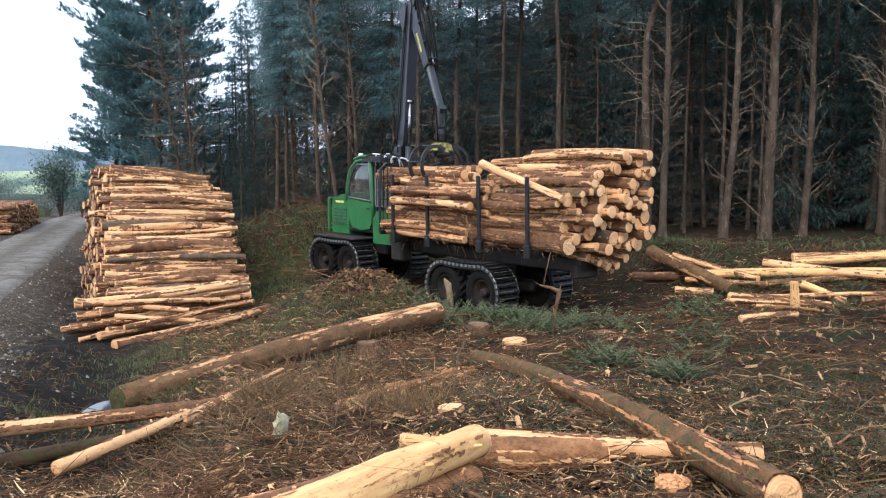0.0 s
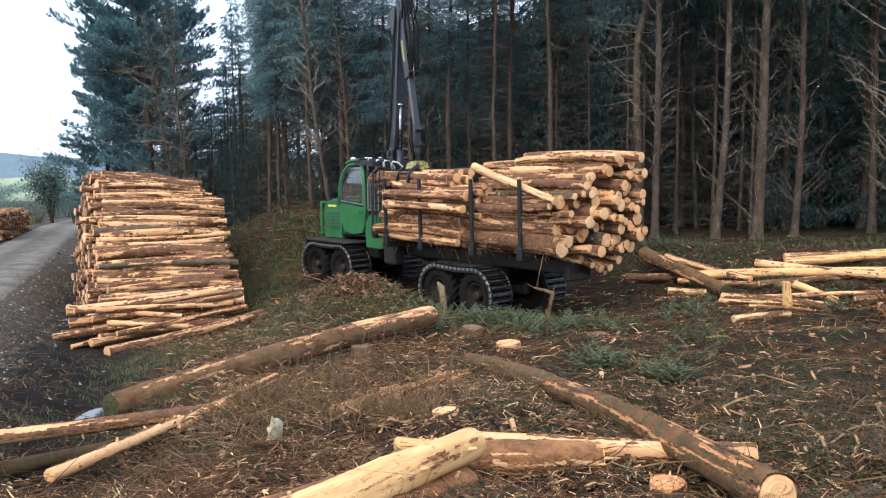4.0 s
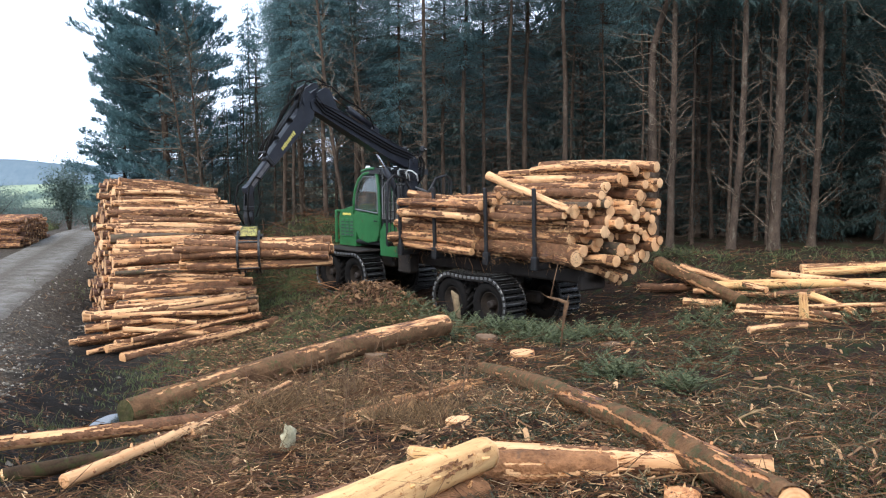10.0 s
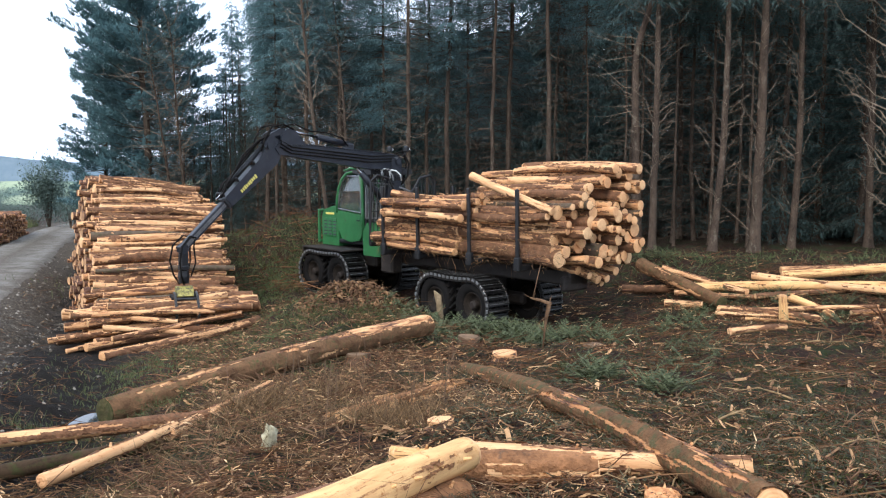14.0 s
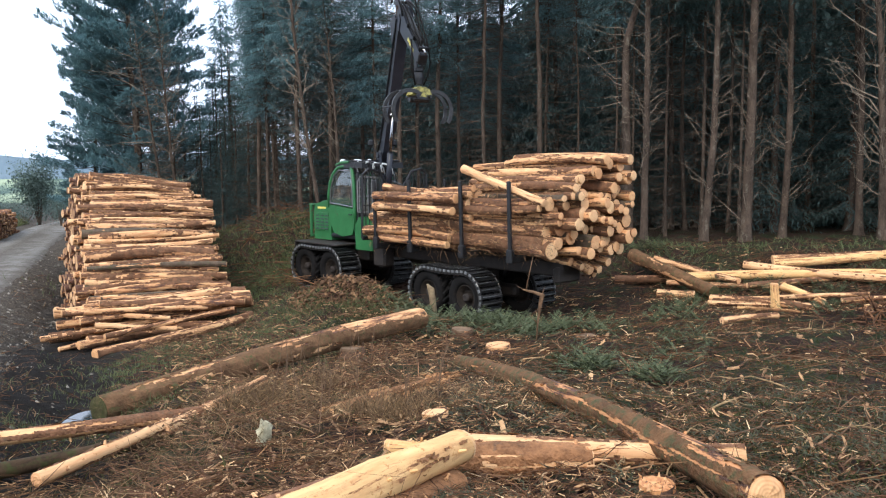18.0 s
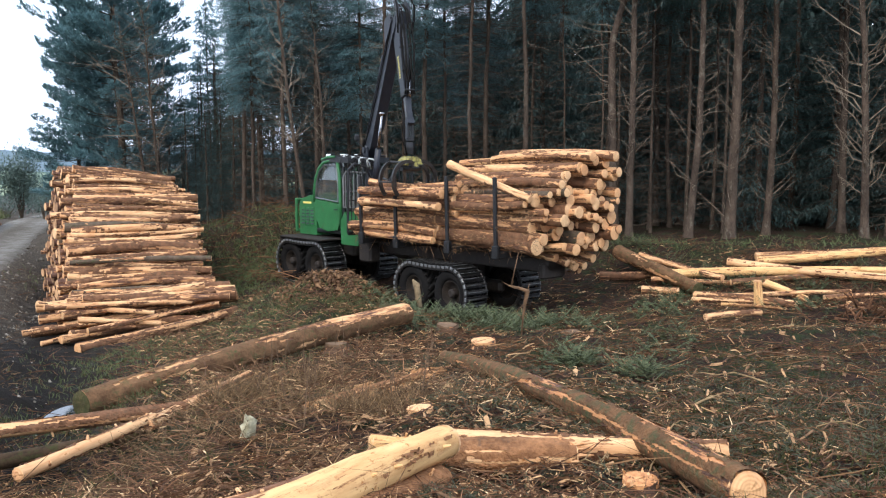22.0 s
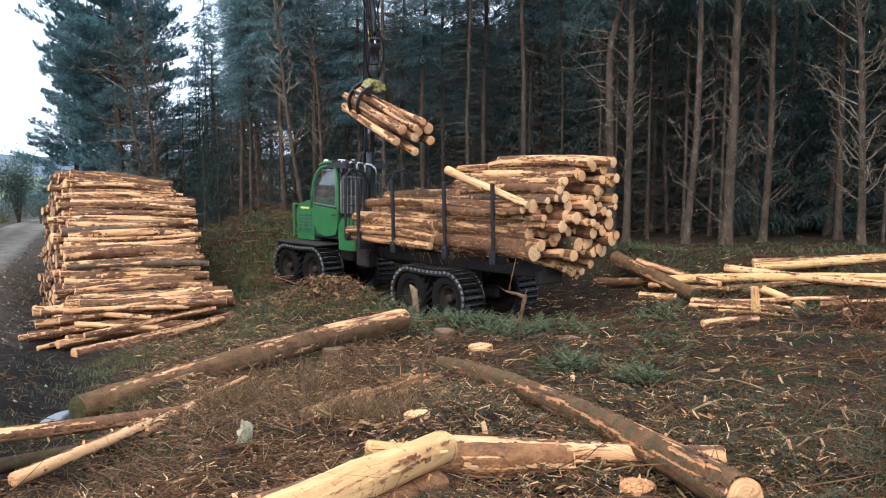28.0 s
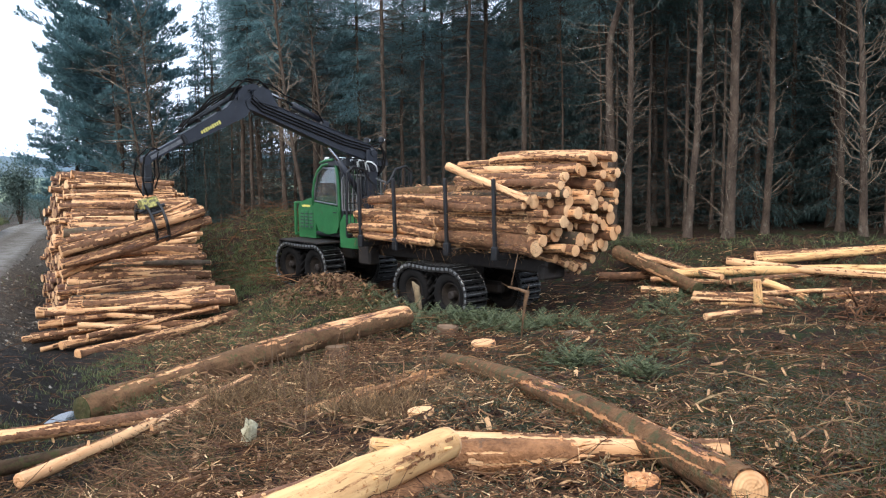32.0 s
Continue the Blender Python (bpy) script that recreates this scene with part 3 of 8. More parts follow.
def log(radius, m, where, group, mat=None, category="log", share=(5, 2, 5, 1)):
    """A stock-length log at pose m."""
    best = min(abs(l[0] - radius) for l in LOGS)
    rad, me_l, seed, e0, e1 = rnd.choice([l for l in LOGS if abs(l[0] - radius) < best + 1e-6])
    mat = mat or rnd.choices(M_LOG, share)[0]
    wood, bark, bare = SKIN[mat.name]
    m = m @ pose(0, 0, 0, rnd.uniform(0, 360), 0, 0)
    if rnd.random() < 0.5:
        m = m @ pose(0, 0, 0, 0, 0, 180)
    ob = part("log", skinned(me_l, wood), None, m=m)
    tagged(ob, LOOKS[mat.name] + " " + where, category, group)
    key = (seed, mat.name)
    if key not in SHELLS:
        SHELLS[key] = bark_shell(rad, LOG_LENGTH, seed, bare + random.Random(seed).uniform(-0.08, 0.08)).mesh("bark", bark, False)
    tagged(part("bark", SHELLS[key], None, ob), kind="stuff")
    part("cut_end", e1, None, ob, m=pose(LOG_LENGTH / 2, 0, 0))
    part("cut_end", e0, None, ob, m=pose(-LOG_LENGTH / 2, 0, 0, 0, 0, 180))
    return ob


def span_log(a, b, r0, mat, label, group, seed, bend=0.012, knots=9, category="log", tip=None, strip=None):
    """A log of its own length from a to b."""
    a, b = Vector(a), Vector(b)
    length = (b - a).length
    wood, bark, bare = SKIN.get(mat.name, (mat, None, 0))
    sh, bow = log_mesh(r0, length, seed, 18, max(8, int(length * 4)), bend)
    turn = (b - a).to_track_quat("X", "Z").to_matrix().to_4x4()
    ob = part("log", sh, wood, m=Matrix.Translation((a + b) / 2) @ turn, smooth=True)
    tagged(ob, label, category, group)
    if bark:
        tagged(part("bark", bark_shell(r0, length, seed, bare, max(0.022, min(0.05, 0.0028 * a.y)), bend, 0.007, strip), bark, ob), kind="stuff")
    q = random.Random(seed)
    for _ in range(knots):
        u, w = q.uniform(0.05, 0.95), q.uniform(0, 6.28)
        d = Vector((q.uniform(-0.2, 0.7), math.cos(w), math.sin(w))).normalized()
        p = Vector(((u - 0.5) * length, bow[0] * 4 * u * (1 - u), bow[1] * 4 * u * (1 - u))) + d * r0 * 0.75
        part("branch_stub", Shape().tube([p, p + d * (r0 * 0.25 + q.uniform(0.008, 0.05))], [0.016, 0.009], 6), wood, ob)
    part("cut_end", end_disc(r0 * 0.92, seed + 5, 18), tip or M_CUT, ob, m=pose(length / 2, 0, 0))
    part("cut_end", end_disc(r0 * 1.08, seed + 9, 18), M_CUT, ob, m=pose(-length / 2, 0, 0, 0, 0, 180))
    return ob


def radius_pick():
    return rnd.choice((0.075, 0.085, 0.085, 0.1, 0.1, 0.1, 0.11, 0.11, 0.12, 0.12, 0.13, 0.14, 0.16, 0.19))


def packed(width, z0, top):
    """Round sections piled in rows between two sides: (across, up, radius)."""
    out, z, odd = [], z0, 0
    while True:
        y, rowr = -width / 2 + (0.1 if odd else 0.0), []
        while y < width / 2 - 0.09:
            r = radius_pick()
            if y + 2 * r > width / 2 + 0.08:
                break
            zz = z + r + rnd.uniform(-0.02, 0.03)
            if zz + r * 0.6 < top(y + r):
                out.append((y + r, zz, r))
            rowr.append(r)
            y += 2 * r * 0.985
        z += 2 * sum(rowr) / len(rowr) * 0.88
        odd = 1 - odd
        if z > 5:
            return out


def ends_material():
    """Sawn ends of joined logs, each in its own tone."""
    m, nt, b = material("weathered_sawn_ends", 0.8)
    geo = nt.nodes.new("ShaderNodeNewGeometry")
    c = ramp(nt, geo.outputs["Random Per Island"], [(0.0, (0.09, 0.05, 0.03)), (0.45, (0.34, 0.18, 0.09)), (1.0, (0.72, 0.43, 0.22))])
    c = mix(nt, 0.3, c, ramp(nt, noise_tex(nt, coords(nt), 9, 5), [(0.3, (0.12, 0.06, 0.03)), (0.7, (0.7, 0.42, 0.22))]))
    nt.links.new(c, b.inputs["Base Color"])
    return m


M_ENDS = ends_material()

# the roadside stack: logs lie square to the road, its front face leans back
STACK_TURN = 27.0
A_DIR = Vector((math.cos(radians(STACK_TURN)), math.sin(radians(STACK_TURN)), 0))
B_DIR = Vector((-0.34, 0.94, 0))
STACK0 = Vector((-7.75, 18.7, 0.0))


def stack_front(z):
    return float(np.interp(z, [0, 0.5, 1.2, 2.2, 3.2, 3.8], [0.0, 0.4, 1.35, 3.2, 5.5, 7.2]))


# the stack stands on the low shelf and holds logs a little thicker than the load's
STACK_FRAME = Matrix.Translation((0, 0, -0.444)) @ Matrix.Scale(1.12, 4)
core = Shape()
core_ends = Shape()
STACK_LOG = 3.28
z, layer = 0.05, 0
while z < 3.5:
    rowr, d0 = [], stack_front(z) + rnd.uniform(0, 0.12)
    d, row_slip = d0, rnd.gauss(0, 0.07)
    while d < 12.5:
        r = rnd.choice((0.058, 0.058, 0.066, 0.066, 0.075, 0.075, 0.085, 0.085, 0.1, 0.11, 0.13))
        deep = d - d0
        # the flank is ragged: logs behind the face stand out towards the road
        left = 0.05 + row_slip + rnd.gauss(0, 0.08) if deep < 0.45 else rnd.gauss(-0.06, 0.1) - 0.075 * min(deep, 6.0)
        if rnd.random() < 0.08:
            left += rnd.choice((-0.25, 0.25))
        yaw = STACK_TURN + rnd.gauss(0, 2.6) + (0 if deep < 0.45 else 11)
        zz = z + r + rnd.uniform(-0.02, 0.03) + 0.05 * (deep < 0.4)
        end = STACK0 + A_DIR * left + B_DIR * (d + r) + Vector((0, 0, zz))
        m = STACK_FRAME @ Matrix.Translation(end) @ pose(0, 0, 0, 0, rnd.gauss(0.2, 1.7) + 1.5 * max(0, z - 0.9) + 6.0 * max(0, z - 2.8), yaw) @ Matrix.Translation((STACK_LOG / 2, 0, 0))
        if deep < (1.7 if z > 2.95 else 0.55):
            # the uppermost logs are shorter
            cut = (STACK_LOG - rnd.uniform(0.3, 0.75) * float(smooth(2.7, 3.1, z)) - rnd.choice((0, 0, 0, 0.12, 0.3))) / LOG_LENGTH
            m = m @ Matrix.Translation(((cut * LOG_LENGTH - STACK_LOG) / 2, 0, 0))
            log(r, m @ Matrix.Diagonal((cut, 1, 1, 1)), "in the roadside stack", "logs of the roadside stack", share=(5, 6, 4, 1) if z > 1.0 else (4, 2, 6, 1))
        else:
            sides = 9
            ring = [(r * math.cos(6.2832 * j / sides), r * math.sin(6.2832 * j / sides)) for j in range(sides)]
            core.add([m @ Vector((x, a, b)) for x in (-STACK_LOG / 2, STACK_LOG / 2) for a, b in ring], [(j, (j + 1) % sides, sides + (j + 1) % sides, sides + j) for j in range(sides)])
            core_ends.add([m @ Vector((x, a, b)) for x in (-STACK_LOG / 2, STACK_LOG / 2) for a, b in ring], [tuple(range(sides - 1, -1, -1)), tuple(range(sides, 2 * sides))])
        rowr.append(r)
        d += 2 * r * 0.99
    z += 2 * sum(rowr) / len(rowr) * 0.88
    layer += 1
pile = thing("stacked_logs", "tightly piled spruce logs deep inside the roadside stack", "log pile", kind="stuff")
part("stems", core, M_LOG[0], pile, smooth=False)
part("cut_ends", core_ends, M_ENDS, pile)

# loose logs at the foot of the stack
LOOSE = [((-6.42, 16.0, 0.16), (-4.03, 19.1, 0.36), 0.105, 0), ((-7.9, 17.75, 0.42), (-4.75, 19.2, 0.62), 0.09, 2), ((-7.3, 17.55, 0.3), (-4.5, 19.55, 0.42), 0.085, 0),
         ((-8.1, 18.1, 0.62), (-4.9, 19.7, 0.86), 0.095, 2), ((-7.3, 17.5, 0.55), (-4.55, 19.3, 0.78), 0.075, 0), ((-7.1, 16.9, 0.16), (-5.6, 18.6, 0.25), 0.08, 0),
         ((-8.0, 17.6, 0.18), (-4.9, 18.9, 0.2), 0.1, 0), ((-6.9, 17.3, 0.5), (-5.4, 17.9, 0.3), 0.06, 2),
         ((-7.6, 17.35, 0.74), (-5.0, 18.9, 0.6), 0.06, 0), ((-7.95, 17.8, 0.76), (-5.6, 18.1, 0.5), 0.055, 2), ((-6.6, 17.0, 0.32), (-4.4, 18.9, 0.56), 0.055, 0),
         ((-7.5, 16.9, 0.08), (-6.1, 18.4, 0.3), 0.05, 2), ((-8.0, 17.2, 0.24), (-6.4, 17.9, 0.38), 0.055, 2), ((-7.0, 17.1, 0.24), (-5.2, 18.9, 0.16), 0.065, 1)]
for k, (a, b, r, look_no) in enumerate(LOOSE):
    span_log(STACK_FRAME @ Vector(a), STACK_FRAME @ Vector(b), r * 1.12, M_LOG[look_no], LOOKS[M_LOG[look_no].name] + " below the stack", "loose logs at the stack", 700 + k)

# far log stack beside the road
sh, se = Shape(), Shape()
for row in range(7):
    for k in range(46):
        r = rnd.uniform(0.1, 0.15)
        w, d = -5.05 + rnd.gauss(0, 0.12), 25.8 + 0.27 * k + 0.13 * (row % 2)
        if row > 5 and k > 20 + rnd.randrange(18):
            continue
        x, y = -11.6 + 0.94 * w - 0.34 * d, 21.8 + 0.34 * w + 0.94 * d
        m = pose(x, y, float(ground_z(x, y)) + 0.1 + row * 0.225 + rnd.gauss(0, 0.02), 0, rnd.gauss(0, 1.5), 20 + rnd.gauss(0, 2.5))
        ring = [(r * math.cos(6.2832 * j / 8), r * math.sin(6.2832 * j / 8)) for j in range(8)]
        vs = [m @ Vector((x, a, b)) for x in (-1.85, 1.85) for a, b in ring]
        sh.add(vs, [(j, (j + 1) % 8, 8 + (j + 1) % 8, 8 + j) for j in range(8)])
        se.add(vs, [tuple(range(7, -1, -1)), tuple(range(8, 16))])
far_pile = thing("far_log_pile", "low far stack of orange-brown logs beside the track", "log pile", kind="stuff")
part("stems", sh, M_LOG[0], far_pile)
part("cut_ends", se, M_ENDS, far_pile)

# logs left on the felled ground: ends, radius, bark, what it looks like
GROUND_LOGS = [
    ((-0.13, 15.75, 0.86), (-4.02, 10.05, 0.79), 0.185, M_MOSSY, "long brown-barked log with one mossy end"),
    ((-5.0, 6.9, 1.33), (-2.2, 8.2, 1.30), 0.066, M_LOG[0], "thin half-peeled pole lying in the ditch"),
    ((-3.75, 6.75, 1.2), (-2.2, 7.75, 1.23), 0.065, M_ROTTEN, "rotten mossy pole half sunk in brash"),
    ((-2.97, 6.2, 1.37), (-2.4, 7.62, 1.37), 0.052, M_LOG[2], "short peeled pole on the brash"),
    ((-2.42, 7.5, 1.33), (-1.98, 10.0, 1.16), 0.058, M_LOG[2], "thin torn pole with peeled bark"),
    ((-0.76, 3.45, 2.11), (0.215, 5.29, 1.895), 0.12, M_PEELED, "pale peeled log with a fresh sawn end"),
    ((-0.38, 3.85, 1.95), (0.16, 5.05, 1.735), 0.1, M_RED, "short red-barked log under the peeled one"),
    ((-1.1, 3.95, 2.0), (-0.5, 4.6, 1.95), 0.035, M_LOG[2], "thin torn pole by a peeled log"),
    ((0.06, 5.76, 1.63), (1.16, 5.75, 1.62), 0.125, M_RED, "reddish-brown log with strips of bark torn off"),
    ((0.16, 6.02, 1.65), (2.29, 5.84, 1.61), 0.095, M_LOG[2], "peeled log beside a reddish one"),
    ((-0.95, 8.3, 1.27), (0.35, 11.0, 0.93), 0.045, M_RED, "half-buried torn orange log remnant"),
    ((1.93, 4.55, 1.83), (0.49, 12.2, 0.83), 0.108, M_OLIVE, "slender olive-barked log with orange wounds and a pale cut end"),
    ((6.47, 25.7, 0.97), (7.80, 22.2, 0.32), 0.19, M_MOSSY, "dark mossy log lying across the brash"),
    ((7.09, 25.4, 0.90), (8.74, 22.9, 0.52), 0.10, M_LOG[2], "slender orange log among felled stems"),
    ((7.46, 23.9, 0.50), (13.2, 21.9, 0.82), 0.13, M_PEELED, "long peeled yellow stem among felled stems"),
    ((10.0, 23.6, 0.90), (14.5, 23.2, 1.30), 0.12, M_PEELED, "long peeled pale stem lying before the forest"),
    ((9.26, 23.9, 0.86), (13.0, 21.2, 0.70), 0.115, M_LOG[2], "torn brown stem lying before the forest"),
    ((5.73, 24.9, 0.32), (7.4, 24.2, 0.45), 0.12, M_LOG[0], "short reddish log by the load"),
    ((10.3, 24.4, 0.95), (14.6, 24.0, 1.2), 0.12, M_LOG[2], "orange-brown stem beside a peeled one"),
    ((6.46, 22.9, 0.20), (7.37, 22.5, 0.22), 0.11, M_LOG[2], "short log offcut in brash"),
    ((7.62, 21.9, 0.20), (9.5, 20.0, 0.26), 0.10, M_LOG[2], "pale broken stem in brash"),
    ((9.5, 21.8, 0.52), (10.2, 20.9, 0.22), 0.10, M_PEELED, "pale offcut leaning on brash"),
    ((6.34, 17.5, 0.42), (7.81, 18.15, 0.4), 0.07, M_LOG[2], "thin broken pole in brash"),
    ((8.76, 20.45, 0.0), (8.72, 20.50, 0.78), 0.11, M_PEELED, "upright pale stub of a broken stem"),
    ((11.2, 18.6, 0.3), (13.2, 19.2, 0.55), 0.09, M_LOG[0], "orange broken stem by dark brash"),
    ((10.3, 16.2, 0.42), (12.2, 17.2, 0.55), 0.05, M_LOG[2], "thin broken pole in brash"),
    ((8.9, 22.7, 0.42), (13.6, 22.5, 0.78), 0.075, M_LOG[0], "thin half-barked stem among felled stems"),
    ((6.9, 23.5, 0.42), (9.9, 22.5, 0.4), 0.065, M_LOG[2], "thin torn stem among felled stems"),
    ((8.3, 21.2, 0.28), (11.4, 21.0, 0.42), 0.06, M_LOG[2], "thin torn stem in brash"),
    ((7.2, 20.9, 0.26), (8.9, 20.6, 0.22), 0.05, M_LOG[2], "thin broken pole in brash"),
    ((10.4, 20.4, 0.36), (12.8, 20.2, 0.5), 0.055, M_LOG[0], "thin half-barked pole in brash"),
    ((7.7, 20.2, 0.24), (9.1, 19.7, 0.2), 0.035, M_PEELED, "pale splintered pole in brash"),
    ((-0.3, 3.6, 1.93), (0.24, 4.85, 1.70), 0.075, M_LOG[2], "split log piece with pale torn wood"),
    ((-0.31, 6.16, 1.6), (0.02, 6.1, 1.6), 0.06, M_PEELED, "short pale offcut behind the peeled log"),
]
M_OLDEND = noisy("old_mossy_end", (0.03, 0.026, 0.012), (0.12, 0.1, 0.045), 9, 0.9, fine=40, relief=0.6, dirt=(0.042, 0.047, 0.018), dirt_amount=0.5)
for k, (a, b, r, mt, text) in enumerate(GROUND_LOGS):
    ob = span_log(a, b, r, mt, text, "logs on the felled ground", 800 + k, tip=M_OLDEND if "mossy" in text else None, strip=(0.1, 0.24, 1.3, 0.75) if k == 0 else None)
    if "strips of bark" in text:
        # the stem is snapped: long splinters stand out of its end
        end_x, q = (Vector(b) - Vector(a)).length / 2, random.Random(4)
        for j in range(16):
            w, d = 0.39 * j, r * q.uniform(0.2, 0.9)
            c = Vector((end_x - 0.04, d * math.cos(w), d * math.sin(w)))
            part("splinter", Shape().tube([c, c + Vector((q.uniform(0.06, 0.2), 0.2 * c.y, 0.2 * c.z))], [q.uniform(0.012, 0.03), 0.003], 5), M_PALE, ob)

# ---------------------------------------------------------------- trees


def spray(sh, p, d, length, width, droop, r):
    """A small needle spray: a narrow folded leaf shape."""
    side = d.cross(Vector((r.uniform(-0.5, 0.5), r.uniform(-0.5, 0.5), 1))).normalized() * width
    mid = p + d * length * 0.45
    tip = p + d * length + Vector((0, 0, -droop * length))
    n = len(sh.v)
    sh.v += [tuple(p), tuple(mid + side), tuple(tip), tuple(mid - side)]
    sh.f.append((n, n + 1, n + 2, n + 3))


def bough(sh, p, d, ln, girth, lift, r, wobble=0.06):
    """A crooked limb that bends up or down along its length; gives its joints."""
    pts = [p]
    for s in (0.3, 0.62, 1.0):
        j = Vector((r.gauss(0, wobble), r.gauss(0, wobble), r.gauss(0, wobble))) * ln
        pts.append(p + d * ln * s + Vector((0, 0, lift * ln * s * s)) + j)
    sh.tube(pts, [girth, girth * 0.72, girth * 0.45, girth * 0.16], 3, False)
    return pts


def on_bough(pts, s):
    k = min(int(s * 3), 2)
    return pts[k].lerp(pts[k + 1], s * 3 - k)


def stem_line(height, lean, bow, kink, seed):
    """The centre line of a trunk over its height in metres."""
    def at(h):
        k = max(0.0, h - kink[0]) * kink[1] if kink else 0.0
        w = 0.05 * min(1.0, h / 3)
        return Vector((lean * h + bow * math.sin(math.pi * min(h, 9.0) / 9.0) + k + w * noise.noise((seed, h * 0.7, 0)), w * noise.noise((seed, h * 0.7, 9)) + 0.3 * lean * h, h))
    return at


def trunk_shape(stem, height, girth):
    sh = Shape()
    hs = [-0.3, 0.0, 0.15, 0.4] + [0.8 * k for k in range(1, 12)] + [height * u for u in (0.62, 0.75, 0.88, 1.0) if height * u > 9.2]
    sh.tube([stem(h) for h in hs], [girth * max(0.05, 1 - max(h, 0) / height) ** 0.7 * (1 + 0.5 * math.exp(-max(h, 0) / 0.28)) * (1 + 0.05 * noise.noise((h * 2.0, girth * 90, 1))) for h in hs], 9)
    return sh


def snag_limbs(sh, stem, lo, hi, reach, girth, r, rise=(0.15, 0.9), step=(0.1, 0.3), twigs=(3, 8)):
    """Dead limbs of an open-grown edge tree: rising, forked, some broken short."""
    h = lo
    while h < hi:
        for _ in range(r.choice((1, 1, 2, 3))):
            a, p = r.uniform(0, 6.283), stem(h)
            broken = r.random() < 0.3
            ln = reach * (r.uniform(0.08, 0.25) if broken else r.uniform(0.35, 1.1))
            d = Vector((math.cos(a), math.sin(a), r.uniform(*rise))).normalized()
            pts = bough(sh, p, d, ln, girth * r.uniform(0.7, 1.4), r.uniform(-0.05, 0.55), r, 0.06)
            if broken:
                continue
            for _ in range(r.randint(*twigs)):
                s = r.uniform(0.25, 0.97)
                q = on_bough(pts, s)
                e = (d + Vector((r.gauss(0, 0.6), r.gauss(0, 0.6), r.gauss(0.1, 0.45)))).normalized()
                tl = ln * r.uniform(0.14, 0.42) * (1.15 - 0.5 * s)
                mid = q + e * tl * 0.5 + Vector((r.gauss(0, 0.03), r.gauss(0, 0.03), r.gauss(0, 0.03)))
                sh.tube([q, mid, q + e * tl + Vector((0, 0, r.uniform(-0.1, 0.12)))], [girth * 0.36, girth * 0.26, girth * 0.1], 3, False)
        h += r.uniform(*step)


def lace_limbs(sh, stem, lo, hi, reach, r, step=0.3, fine=9, droop=-0.1):
    """Close tiers of thin shaded dead limbs hung with fine twigs."""
    h = lo
    while h < hi:
        for _ in range(r.choice((3, 4, 5))):
            a, p = r.uniform(0, 6.283), stem(h)
            ln = reach * r.uniform(0.45, 1.1)
            d = Vector((math.cos(a), math.sin(a), r.uniform(-0.3, 0.2))).normalized()
            pts = bough(sh, p, d, ln, 0.014, droop + r.uniform(-0.1, 0.16), r, 0.035)
            side = d.cross(Vector((0, 0, 1))).normalized()
            for i in range(fine):
                s = 0.2 + 0.8 * (i + r.random()) / fine
                q = on_bough(pts, min(s, 0.999))
                e = (side * (1 if i % 2 else -1) * r.uniform(0.4, 1.0) + d * r.uniform(0.3, 0.9) + Vector((0, 0, r.uniform(-0.75, 0.15)))).normalized()
                spray(sh, q, e, ln * r.uniform(0.16, 0.38) * (1.2 - 0.5 * s), r.uniform(0.0035, 0.007), 0.12, r)
        h += step * r.uniform(0.7, 1.3)


def frond_crown(sh, wood, stem, lo, height, reach, r, step=0.34, arms=(4, 6), leaf=1.0, close=1.0, full=0.5):
    """Tiered spruce boughs, each with side shoots of small needle sprays."""
    h = lo
    while h < height - 0.2:
        k = (h - lo) / (height - lo)
        out = reach * (1 - k) ** 0.75 * min(1.0, full + 2.0 * k)
        for _ in range(r.randint(*arms) if k < 0.88 else 3):
            a, p = r.uniform(0, 6.283), stem(h)
            ln = out * r.uniform(0.6, 1.12) + 0.15
            d = Vector((math.cos(a), math.sin(a), 0.32 * k - 0.22 + r.gauss(0, 0.1))).normalized()
            pts = bough(wood, p, d, ln, 0.016, 0.1 - 0.2 * (1 - k), r, 0.03)
            side = d.cross(Vector((0, 0, 1))).normalized()
            shoots = max(5, int(ln * 8.5 * close))
            for i in range(shoots):
                s = 0.16 + 0.84 * (i + r.random()) / shoots
                q = on_bough(pts, min(s, 0.999))
                w = (side * (1 if i % 2 else -1) * r.uniform(0.6, 1.0) + d * r.uniform(0.35, 0.8) + Vector((0, 0, r.uniform(-0.55, 0.1)))).normalized()
                run = (0.14 + 0.3 * ln * (1.05 - s)) * r.uniform(0.7, 1.15)
                n = max(2, int(run / (0.062 * leaf)))
                for j in range(n):
                    u = (j + 0.5) / n
                    f = (w + Vector((r.gauss(0, 0.5), r.gauss(0, 0.5), r.gauss(-0.1, 0.4)))).normalized()
                    spray(sh, q + w * run * u + Vector((0, 0, -0.3 * run * u * u)), f, r.uniform(0.09, 0.17) * leaf, r.uniform(0.008, 0.014) * leaf, 0.2, r)
        h += step * r.uniform(0.75, 1.25)


